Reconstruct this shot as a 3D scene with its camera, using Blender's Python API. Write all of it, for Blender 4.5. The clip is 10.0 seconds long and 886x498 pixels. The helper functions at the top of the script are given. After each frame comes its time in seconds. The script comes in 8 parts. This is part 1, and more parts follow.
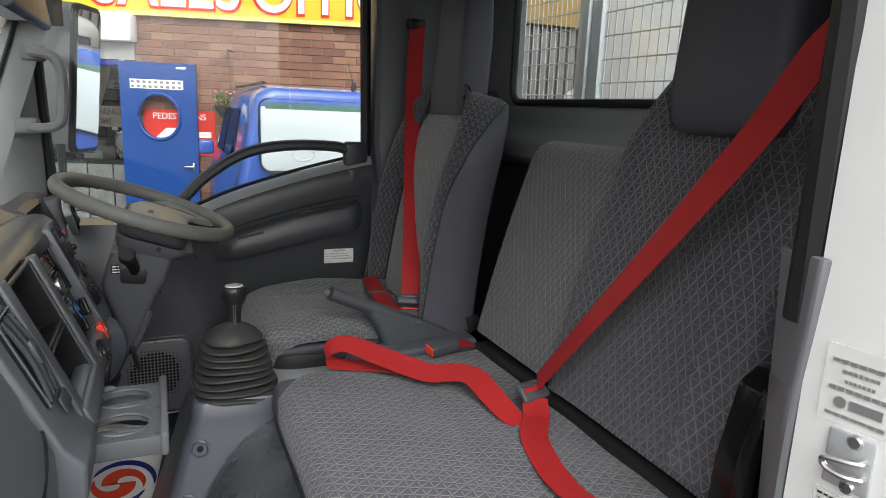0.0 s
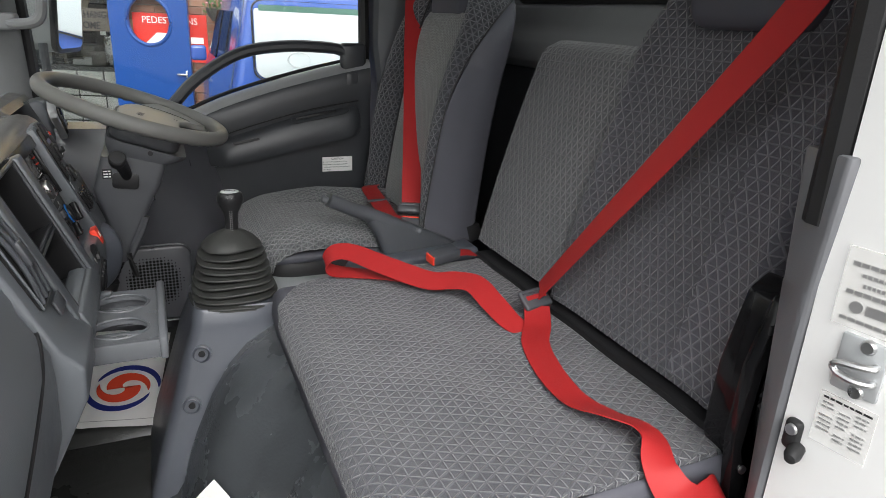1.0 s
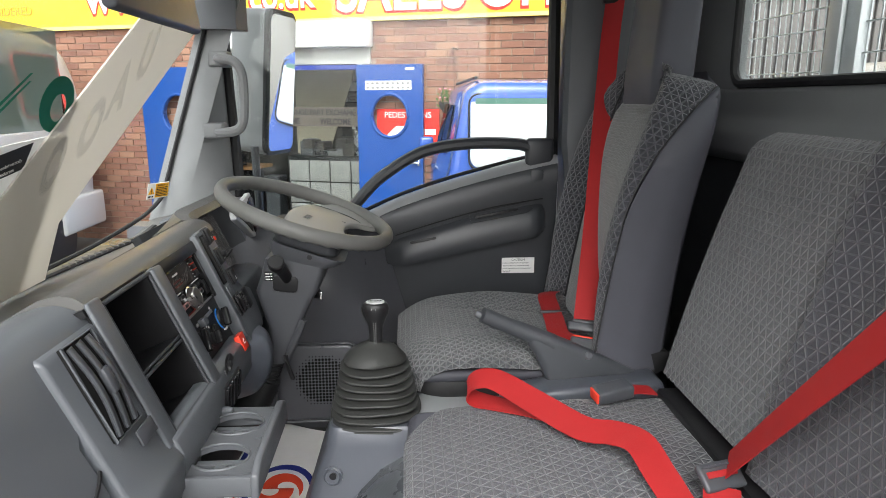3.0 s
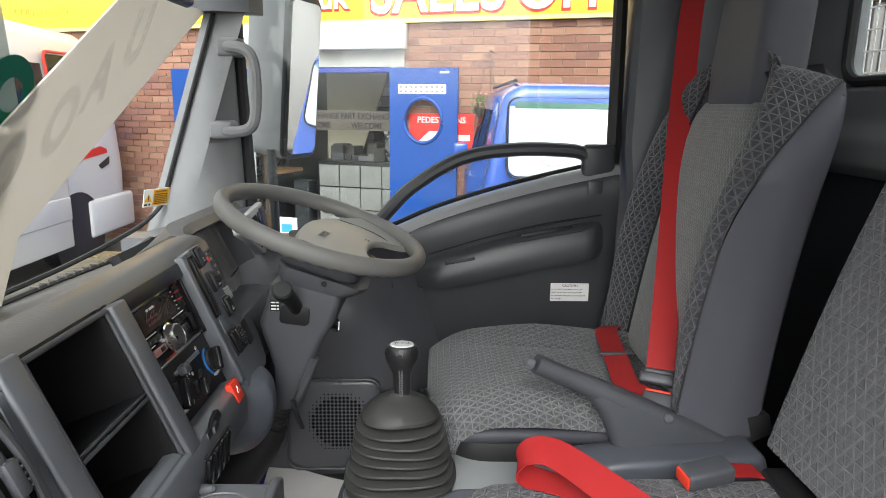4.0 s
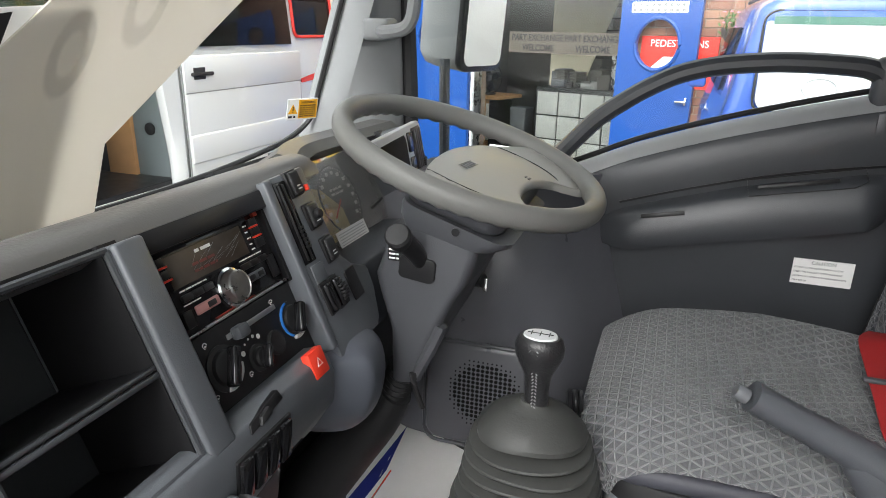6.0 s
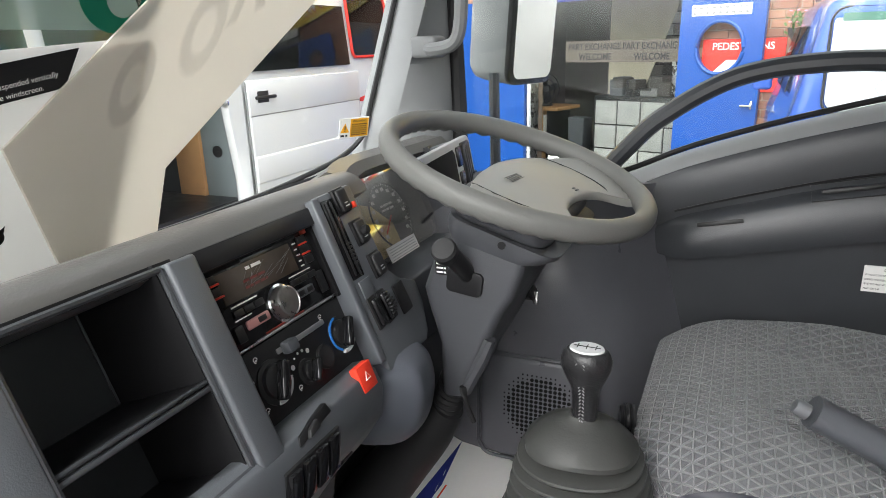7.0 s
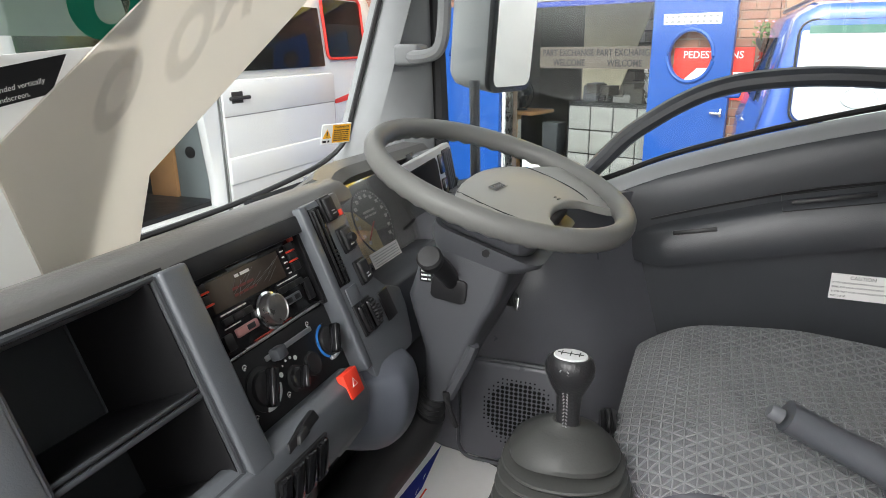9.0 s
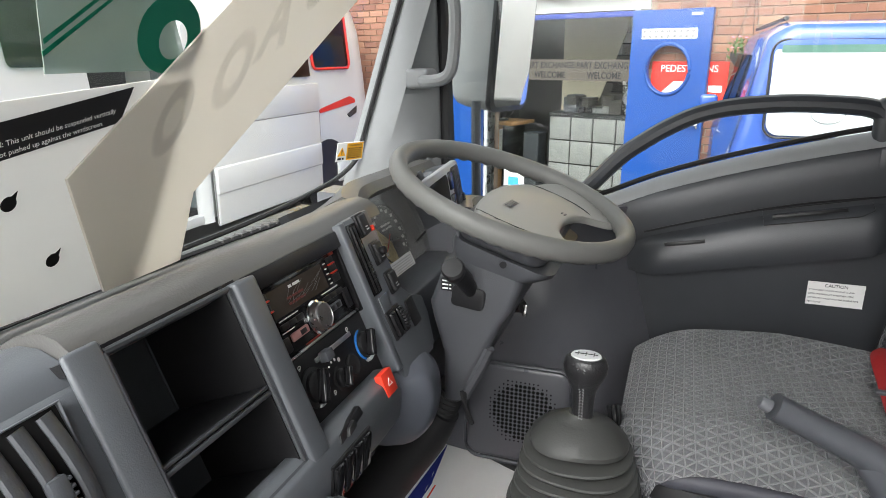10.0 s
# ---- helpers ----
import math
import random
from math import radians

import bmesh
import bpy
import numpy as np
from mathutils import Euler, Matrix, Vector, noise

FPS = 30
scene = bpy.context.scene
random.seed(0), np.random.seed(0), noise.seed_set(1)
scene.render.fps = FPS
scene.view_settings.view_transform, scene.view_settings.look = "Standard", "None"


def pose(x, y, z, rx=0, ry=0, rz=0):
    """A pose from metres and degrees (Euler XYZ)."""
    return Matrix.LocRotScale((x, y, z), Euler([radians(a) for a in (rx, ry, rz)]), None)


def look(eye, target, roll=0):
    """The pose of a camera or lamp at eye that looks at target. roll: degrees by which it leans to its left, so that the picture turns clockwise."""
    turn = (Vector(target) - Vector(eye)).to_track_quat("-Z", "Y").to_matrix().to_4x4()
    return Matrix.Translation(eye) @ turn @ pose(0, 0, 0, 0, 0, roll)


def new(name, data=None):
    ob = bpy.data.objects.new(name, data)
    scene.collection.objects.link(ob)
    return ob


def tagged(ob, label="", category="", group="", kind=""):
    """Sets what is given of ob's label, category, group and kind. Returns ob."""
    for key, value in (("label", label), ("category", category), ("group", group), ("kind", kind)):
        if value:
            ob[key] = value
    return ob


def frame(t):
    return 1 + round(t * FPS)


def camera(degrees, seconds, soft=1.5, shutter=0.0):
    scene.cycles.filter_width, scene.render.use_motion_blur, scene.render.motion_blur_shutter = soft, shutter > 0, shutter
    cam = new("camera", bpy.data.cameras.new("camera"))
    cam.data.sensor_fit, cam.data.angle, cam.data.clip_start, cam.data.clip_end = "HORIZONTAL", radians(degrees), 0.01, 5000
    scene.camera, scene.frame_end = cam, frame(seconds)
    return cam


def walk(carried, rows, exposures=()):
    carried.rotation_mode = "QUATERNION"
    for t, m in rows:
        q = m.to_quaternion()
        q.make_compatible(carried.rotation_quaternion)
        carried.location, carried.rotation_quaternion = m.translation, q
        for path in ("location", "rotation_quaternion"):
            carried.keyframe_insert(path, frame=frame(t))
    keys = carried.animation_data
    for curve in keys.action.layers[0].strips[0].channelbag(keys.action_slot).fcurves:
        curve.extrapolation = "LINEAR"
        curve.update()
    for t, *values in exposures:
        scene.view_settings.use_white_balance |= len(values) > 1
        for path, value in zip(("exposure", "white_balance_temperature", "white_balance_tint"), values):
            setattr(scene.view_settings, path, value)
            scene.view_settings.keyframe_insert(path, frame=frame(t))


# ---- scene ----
cam = camera(68.7, 10.0, soft=0.75)
PATH = [
    (0, -0.0794, 0.0724, 1.3064, 77.97, -2.40, -23.37),
    (0.5, -0.0676, 0.0964, 1.2426, 66.87, -2.67, -22.30),
    (1, -0.0694, 0.1012, 1.2813, 70.45, -2.74, -23.28),
    (1.5, -0.0571, 0.1095, 1.2954, 73.46, -1.18, -21.60),
    (2, 0.0359, 0.1459, 1.3053, 75.23, -1.31, -13.23),
    (2.5, 0.1197, 0.1936, 1.3080, 76.58, -0.29, -4.45),
    (2.7, 0.1318, 0.2133, 1.3094, 76.56, 0.00, -2.91),
    (3.8, 0.0647, 0.4635, 1.2902, 78.43, 0.01, -4.38),
    (4, 0.1077, 0.5175, 1.2861, 77.50, -0.74, -0.36),
    (4.5, 0.1932, 0.6389, 1.2782, 76.37, -0.30, 11.75),
    (5, 0.1919, 0.6921, 1.2738, 72.86, -0.03, 9.69),
    (5.5, 0.1691, 0.7743, 1.2507, 68.93, 0.90, 11.75),
    (6, 0.1578, 0.8447, 1.2294, 71.22, -1.00, 19.38),
    (6.2, 0.1615, 0.8591, 1.2291, 72.32, -0.33, 21.71),
    (7.3, 0.1794, 0.8467, 1.2332, 72.07, 1.77, 24.29),
    (7.5, 0.1802, 0.8497, 1.2359, 71.53, 1.81, 23.21),
    (8, 0.1772, 0.8392, 1.2410, 71.39, 0.95, 21.21),
    (8.5, 0.1722, 0.8334, 1.2460, 72.16, 0.64, 21.22),
    (9, 0.1665, 0.8337, 1.2415, 72.60, 0.66, 22.02),
    (9.5, 0.1511, 0.8077, 1.2553, 72.88, 1.14, 23.03),
    (10, 0.1388, 0.7349, 1.2745, 73.25, 0.20, 20.12),
]
EXPOSE = [(0.0, 1.08), (1.0, 1.32), (1.5, 1.4), (2.5, 1.66), (4.0, 1.8), (4.5, 1.86), (7.5, 2.14), (10.0, 2.04)]
walk(cam, [(t, pose(x, y, z, rx, ry, rz)) for t, x, y, z, rx, ry, rz in PATH], EXPOSE)

# ---- world and light ----
world = bpy.data.worlds.new("world")
scene.world = world
world.use_nodes = True
wn = world.node_tree
sky = wn.nodes.new("ShaderNodeTexSky")
sky.sky_type = "NISHITA"
sky.sun_disc = False
sky.sun_elevation = radians(46)
sky.sun_rotation = radians(186)
sky.air_density, sky.dust_density, sky.ozone_density = 1.0, 4.0, 1.0
pale = wn.nodes.new("ShaderNodeHueSaturation")
pale.inputs["Saturation"].default_value = 0.05
wn.links.new(sky.outputs[0], pale.inputs["Color"])
wn.links.new(pale.outputs[0], wn.nodes["Background"].inputs[0])
wn.nodes["Background"].inputs[1].default_value = 0.15
sun_data = bpy.data.lights.new("sun", "SUN")
sun_data.energy, sun_data.angle, sun_data.color = 0.52, radians(50), (1.0, 0.98, 0.955)
sun = new("sun", sun_data)
sun.matrix_world = look((-0.5, -3.5, 5.4), (0, 1.5, 0.3))


# ---- materials ----
def node(tree, kind, **inputs):
    n = tree.nodes.new(kind)
    for k, v in inputs.items():
        n.inputs[k.replace("_", " ")].default_value = v
    return n


def material(name, col, rough=0.5, metal=0.0, var=0.12, vscale=14.0, bump=0.15, bscale=900.0, rvar=0.12, spec=0.3, coat=0.0):
    """Paint, plastic, metal or rubber: fine relief, broad uneven tone and worn gloss."""
    m = bpy.data.materials.new(name)
    m.use_nodes = True
    t = m.node_tree
    b = t.nodes["Principled BSDF"]
    b.inputs["Metallic"].default_value = metal
    b.inputs["Specular IOR Level"].default_value = spec
    b.inputs["Coat Weight"].default_value = coat
    co = t.nodes.new("ShaderNodeTexCoord")
    big = node(t, "ShaderNodeTexNoise", Scale=vscale, Detail=5.0, Roughness=0.6)
    t.links.new(co.outputs["Object"], big.inputs["Vector"])
    ramp = t.nodes.new("ShaderNodeMix")
    ramp.data_type = "RGBA"
    ramp.inputs["A"].default_value = (*[c * (1 - var) for c in col], 1)
    ramp.inputs["B"].default_value = (*[min(1, c * (1 + var)) for c in col], 1)
    t.links.new(big.outputs[0], ramp.inputs["Factor"])
    t.links.new(ramp.outputs["Result"], b.inputs["Base Color"])
    mr = node(t, "ShaderNodeMapRange", To_Min=max(0.02, rough - rvar), To_Max=min(1, rough + rvar))
    t.links.new(big.outputs[0], mr.inputs["Value"])
    t.links.new(mr.outputs[0], b.inputs["Roughness"])
    if bump:
        fine = node(t, "ShaderNodeTexNoise", Scale=bscale, Detail=2.0)
        t.links.new(co.outputs["Object"], fine.inputs["Vector"])
        bp = node(t, "ShaderNodeBump", Strength=bump, Distance=0.0006)
        t.links.new(fine.outputs[0], bp.inputs["Height"])
        t.links.new(bp.outputs[0], b.inputs["Normal"])
    return m


def maths(t, op, a, b=None):
    n = t.nodes.new("ShaderNodeMath")
    n.operation = op
    for i, v in enumerate((a, b)):
        if v is None:
            continue
        if isinstance(v, (int, float)):
            n.inputs[i].default_value = v
        else:
            t.links.new(v, n.inputs[i])
    return n.outputs[0]


def fabric(name, dark, light, pitch, width=0.17, depth=0.0026, aspect=1.0):
    """Woven seat cloth with a raised net of triangles, laid out in metres by the UV map."""
    m = bpy.data.materials.new(name)
    m.use_nodes = True
    t = m.node_tree
    b = t.nodes["Principled BSDF"]
    b.inputs["Roughness"].default_value = 0.92
    b.inputs["Specular IOR Level"].default_value = 0.15
    b.inputs["Sheen Weight"].default_value = 0.28
    uv = t.nodes.new("ShaderNodeUVMap")
    sep = t.nodes.new("ShaderNodeSeparateXYZ")
    t.links.new(uv.outputs[0], sep.inputs[0])
    u, v = sep.outputs[0], maths(t, "MULTIPLY", sep.outputs[1], aspect)
    out = None
    for cu, cv, w in ((0.0, 1.0, width * 0.7), (0.866, 0.5, width), (0.866, -0.5, width)):
        s = maths(t, "ADD", maths(t, "MULTIPLY", u, cu / pitch), maths(t, "MULTIPLY", v, cv / pitch))
        d = maths(t, "ABSOLUTE", maths(t, "SUBTRACT", maths(t, "FRACT", maths(t, "ADD", s, 0.5)), 0.5))
        mr = node(t, "ShaderNodeMapRange", From_Min=w, From_Max=w * 0.15, To_Min=0.0, To_Max=1.0)
        mr.interpolation_type = "SMOOTHSTEP"
        t.links.new(d, mr.inputs["Value"])
        out = mr.outputs[0] if out is None else maths(t, "MAXIMUM", out, mr.outputs[0])
    co = t.nodes.new("ShaderNodeTexCoord")
    weave = node(t, "ShaderNodeTexNoise", Scale=1400.0, Detail=2.0)
    patch = node(t, "ShaderNodeTexNoise", Scale=55.0, Detail=3.0)
    wear = node(t, "ShaderNodeTexNoise", Scale=9.0, Detail=4.0)
    for n in (weave, wear, patch):
        t.links.new(co.outputs["Object"], n.inputs["Vector"])
    mix = t.nodes.new("ShaderNodeMix")
    mix.data_type = "RGBA"
    mix.inputs["A"].default_value = (*dark, 1)
    mix.inputs["B"].default_value = (*light, 1)
    t.links.new(maths(t, "MULTIPLY", out, maths(t, "MULTIPLY", maths(t, "ADD", 0.3, maths(t, "MULTIPLY", weave.outputs[0], 1.1)), maths(t, "ADD", -0.05, maths(t, "MULTIPLY", patch.outputs[0], 1.9)))), mix.inputs["Factor"])
    hs = t.nodes.new("ShaderNodeHueSaturation")
    t.links.new(maths(t, "ADD", 0.75, maths(t, "MULTIPLY", maths(t, "ADD", wear.outputs[0], weave.outputs[0]), 0.25)), hs.inputs["Value"])
    t.links.new(mix.outputs["Result"], hs.inputs["Color"])
    t.links.new(hs.outputs[0], b.inputs["Base Color"])
    bp = node(t, "ShaderNodeBump", Strength=0.9, Distance=depth)
    t.links.new(maths(t, "ADD", out, maths(t, "MULTIPLY", weave.outputs[0], 0.25)), bp.inputs["Height"])
    t.links.new(bp.outputs[0], b.inputs["Normal"])
    return m


def clear_glass(name, tint=(0.94, 0.97, 0.96), gloss=0.03):
    """A clean pane: see-through, with a mirror's gloss at a slant."""
    m = bpy.data.materials.new(name)
    m.use_nodes = True
    t = m.node_tree
    t.nodes.remove(t.nodes["Principled BSDF"])
    a = t.nodes.new("ShaderNodeBsdfTransparent")
    a.inputs[0].default_value = (*tint, 1)
    g = t.nodes.new("ShaderNodeBsdfGlossy")
    g.inputs["Roughness"].default_value = 0.01
    lw = t.nodes.new("ShaderNodeLayerWeight")
    lw.inputs[0].default_value = 0.5
    f = node(t, "ShaderNodeMapRange", To_Min=gloss, To_Max=0.4)
    t.links.new(maths(t, "POWER", lw.outputs["Facing"], 4.0), f.inputs["Value"])
    mx = t.nodes.new("ShaderNodeMixShader")
    t.links.new(f.outputs[0], mx.inputs[0])
    t.links.new(a.outputs[0], mx.inputs[1])
    t.links.new(g.outputs[0], mx.inputs[2])
    t.links.new(mx.outputs[0], t.nodes["Material Output"].inputs[0])
    return m


def flat(name, col, rough=0.6):
    return material(name, col, rough, var=0.05, bump=0.0)


DASH = material("dash grey plastic", (0.094, 0.102, 0.112), 0.36, spec=0.5, bump=0.35, bscale=700)
DASH_TOP = material("dash top soft grey plastic", (0.10, 0.098, 0.094), 0.33, bump=0.5, bscale=380, spec=0.5)
DARK = material("dark grey door plastic", (0.04, 0.043, 0.048), 0.36, spec=0.5, bump=0.4, bscale=600)
MID = material("mid grey trim plastic", (0.058, 0.062, 0.07), 0.42, spec=0.5, bump=0.35, bscale=600)
BLUEGREY = material("blue grey moulded plastic", (0.08, 0.087, 0.104), 0.36, spec=0.5, bump=0.25, bscale=600)
LIGHTGREY = material("pale grey trim plastic", (0.5, 0.51, 0.515), 0.5, bump=0.25, bscale=600)
TRAYGREY = material("grey tray plastic", (0.095, 0.1, 0.108), 0.42, bump=0.3, bscale=600)
RIMGREY = material("grey wheel rim foam", (0.145, 0.145, 0.137), 0.42, bump=0.3, bscale=500)
BOOTRUBBER = material("dusty black rubber", (0.036, 0.037, 0.035), 0.5, vscale=30, bump=0.3, bscale=300, rvar=0.15, var=0.25)
COLUMNGREY = material("grey column plastic", (0.056, 0.058, 0.065), 0.45, spec=0.5, bump=0.35, bscale=600)
WHEELGREY = material("warm grey wheel foam", (0.28, 0.278, 0.26), 0.42, bump=0.3, bscale=500)
# Near-black colour that stands for the dark inside holes and recesses.
DEEPBLACK = flat("hole shade black", (0.004, 0.004, 0.004), 0.9)
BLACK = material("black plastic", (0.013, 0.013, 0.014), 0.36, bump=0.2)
GLOSSBLACK = material("gloss black plastic", (0.01, 0.01, 0.011), 0.12, bump=0.0, rvar=0.06)
RUBBER = material("black rubber", (0.02, 0.02, 0.021), 0.5, bump=0.3, bscale=300, rvar=0.15)
LEATHER = material("black grained leather", (0.016, 0.016, 0.017), 0.32, bump=0.8, bscale=420)
VINYL = material("dark vinyl floor covering", (0.036, 0.037, 0.036), 0.3, vscale=5, bump=0.7, bscale=240, rvar=0.14, var=0.35, spec=0.5)
HUMPVINYL = material("blue grey creased vinyl", (0.062, 0.068, 0.074), 0.27, vscale=7, bump=1.0, bscale=170, rvar=0.1, var=0.3, spec=0.75)
TRIMGREY = material("grey jamb trim plastic", (0.135, 0.138, 0.148), 0.45, spec=0.5, bump=0.3, bscale=600)
vt = VINYL.node_tree
vb = vt.nodes["Principled BSDF"]
fold = node(vt, "ShaderNodeTexNoise", Scale=8.0, Detail=2.5, Distortion=0.8)
vt.links.new(vt.nodes["Texture Coordinate"].outputs["Object"], fold.inputs["Vector"])
fb = node(vt, "ShaderNodeBump", Strength=0.7, Distance=0.012)
vt.links.new(fold.outputs[0], fb.inputs["Height"])
vt.links.new(vb.inputs["Normal"].links[0].from_socket, fb.inputs["Normal"])
vt.links.new(fb.outputs[0], vb.inputs["Normal"])
SEATSIDE = material("grey seat vinyl", (0.074, 0.075, 0.09), 0.55, bump=0.3, bscale=1200)
CLOTH = fabric("grey seat cloth", (0.088, 0.092, 0.097), (0.165, 0.169, 0.173), 0.0138)
CLOTH_MID = fabric("grey middle seat cloth", (0.102, 0.105, 0.11), (0.158, 0.161, 0.166), 0.0165)
CLOTH_DARK = fabric("dark seat cloth", (0.042, 0.044, 0.051), (0.105, 0.108, 0.12), 0.0152, width=0.15)
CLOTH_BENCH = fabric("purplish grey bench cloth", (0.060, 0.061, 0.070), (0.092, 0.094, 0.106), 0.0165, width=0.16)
CLOTH_BOLSTER = fabric("purplish bolster cloth", (0.07, 0.07, 0.083), (0.15, 0.15, 0.168), 0.0195, width=0.13, aspect=1.15)
SEATFRONT = material("dark blue grey seat vinyl", (0.044, 0.045, 0.055), 0.5, bump=0.4, bscale=900)
CLOTH_FINE = fabric("fine ribbed seat cloth", (0.13, 0.133, 0.133), (0.26, 0.263, 0.26), 0.0075, width=0.16, depth=0.0009)
RED = material("red belt webbing", (0.35, 0.018, 0.019), 0.5, vscale=40, bump=0.5, bscale=1500, var=0.1)
REDPL = material("red plastic", (0.75, 0.05, 0.025), 0.35, bump=0.0)
WHITE = material("white vehicle paint", (0.82, 0.82, 0.81), 0.22, var=0.04, bump=0.0, rvar=0.08, coat=0.3)
PAPER = material("white paper", (0.8, 0.79, 0.77), 0.8, var=0.06, bump=0.1)


def card(name, col, through_light):
    """Thin corrugated card: lets some of the light behind it through."""
    m = material(name, col, 0.7, vscale=6, var=0.06, bump=0.1)
    t = m.node_tree
    tr = t.nodes.new("ShaderNodeBsdfTranslucent")
    tr.inputs[0].default_value = (*col, 1)
    mx = t.nodes.new("ShaderNodeMixShader")
    mx.inputs[0].default_value = through_light
    t.links.new(t.nodes["Principled BSDF"].outputs[0], mx.inputs[1])
    t.links.new(tr.outputs[0], mx.inputs[2])
    t.links.new(mx.outputs[0], t.nodes["Material Output"].inputs[0])
    return m


BOARD = card("off white display board", (0.78, 0.75, 0.69), 0.5)


def film(name, col, cover):
    """A faint print: a thin tint that hides only part of what lies under it."""
    m = material(name, col, 0.7, var=0.06, bump=0.0)
    t = m.node_tree
    tr = t.nodes.new("ShaderNodeBsdfTransparent")
    mx = t.nodes.new("ShaderNodeMixShader")
    mx.inputs[0].default_value = cover
    t.links.new(tr.outputs[0], mx.inputs[1])
    t.links.new(t.nodes["Principled BSDF"].outputs[0], mx.inputs[2])
    t.links.new(mx.outputs[0], t.nodes["Material Output"].inputs[0])
    return m


FAINT = film("faint grey print", (0.33, 0.32, 0.3), 0.055)
KNOBSTEEL = material("spun steel", (0.42, 0.41, 0.4), 0.3, metal=1.0, vscale=120, var=0.3, bump=0.4, bscale=300)
STEEL = material("brushed steel", (0.62, 0.62, 0.62), 0.28, metal=1.0, bump=0.2)
CHROME = material("chrome", (0.8, 0.8, 0.8), 0.1, metal=1.0, bump=0.0, rvar=0.05)
GALV = material("galvanised steel", (0.55, 0.57, 0.58), 0.5, metal=0.6, vscale=30, var=0.25, bump=0.2)
BLUE = material("blue painted door", (0.008, 0.055, 0.245), 0.4, var=0.08, bump=0.1)
CARBLUE = material("metallic blue car paint", (0.035, 0.09, 0.36), 0.2, var=0.1, bump=0.0, coat=0.6)
YELLOW = material("yellow sign board", (0.75, 0.5, 0.04), 0.5, var=0.06, bump=0.0)
ORANGE = material("orange sticker", (0.85, 0.42, 0.02), 0.5, var=0.05, bump=0.0)
SIGNRED = material("red sign paint", (0.6, 0.03, 0.02), 0.5, var=0.06, bump=0.0)
SIGNWHITE = flat("white sign paint", (0.82, 0.81, 0.78))
INK = flat("black ink", (0.02, 0.02, 0.02))
VANWHITE = material("white van paint", (0.6, 0.61, 0.61), 0.25, vscale=2, var=0.05, bump=0.0, rvar=0.08, coat=0.3)
PILLAR = material("grey pillar trim", (0.2, 0.205, 0.21), 0.5, bump=0.25, bscale=600)
KICK = material("grey kick panel plastic", (0.094, 0.096, 0.107), 0.32, spec=0.5, bump=0.4, bscale=600)
PALEINK = flat("pale grey ink", (0.4, 0.4, 0.4))
GREYINK = flat("grey ink", (0.2, 0.2, 0.2))
LOGOBLUE = flat("dark blue print", (0.02, 0.03, 0.2))
LOGORED = flat("red print", (0.72, 0.07, 0.03))
GLASS = clear_glass("window glass")
OFFICEGLASS = clear_glass("office glass", (0.9, 0.91, 0.9), 0.012)
SMOKE = clear_glass("dark vehicle glass", (0.13, 0.15, 0.15))
MIRROR = material("mirror", (0.92, 0.93, 0.93), 0.01, metal=1.0, bump=0.0, var=0.0, rvar=0.0)
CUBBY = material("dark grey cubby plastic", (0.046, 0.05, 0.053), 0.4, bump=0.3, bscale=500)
DUSTY = clear_glass("dusty cluster lens", (0.97, 0.97, 0.96), 0.17)
dt = DUSTY.node_tree
dm, df = dt.nodes.new("ShaderNodeMixShader"), dt.nodes.new("ShaderNodeBsdfDiffuse")
df.inputs[0].default_value = (0.7, 0.68, 0.62, 1)
dn = node(dt, "ShaderNodeTexNoise", Scale=40.0, Detail=6.0)
dt.links.new(maths(dt, "MULTIPLY", dn.outputs[0], 0.16), dm.inputs[0])
dt.links.new(dt.nodes["Material Output"].inputs[0].links[0].from_socket, dm.inputs[1])
dt.links.new(df.outputs[0], dm.inputs[2])
dt.links.new(dm.outputs[0], dt.nodes["Material Output"].inputs[0])
# Paler than the door plastic: holds the window's shine on the ledge.
LEDGE_SHINE = material("ledge grey with painted shine", (0.26, 0.265, 0.27), 0.33, bump=0.2, spec=0.5)
GREENFILM = film("frosted green film", (0.36, 0.46, 0.41), 0.55)
GREENSIGN = flat("green lettering", (0.0, 0.16, 0.09))
WOOD = material("plywood", (0.5, 0.27, 0.12), 0.6, vscale=8, var=0.25)
CONCRETE = material("grey concrete", (0.3, 0.29, 0.27), 0.85, vscale=2, var=0.25, bump=0.6, bscale=60)
ASPHALT = material("worn yard surface", (0.13, 0.128, 0.122), 0.88, vscale=1.2, var=0.35, bump=0.9, bscale=90)
MORTAR = material("sandy mortar", (0.27, 0.2, 0.155), 0.9, vscale=4, var=0.2, bump=0.5, bscale=120)
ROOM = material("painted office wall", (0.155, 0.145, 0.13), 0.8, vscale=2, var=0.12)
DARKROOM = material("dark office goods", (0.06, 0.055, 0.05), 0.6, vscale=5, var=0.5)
HEADLINER = material("grey headlining", (0.32, 0.32, 0.315), 0.9, bump=0.5, bscale=500)
GREENLEAF = material("plant leaves", (0.06, 0.11, 0.03), 0.6, vscale=30, var=0.4)


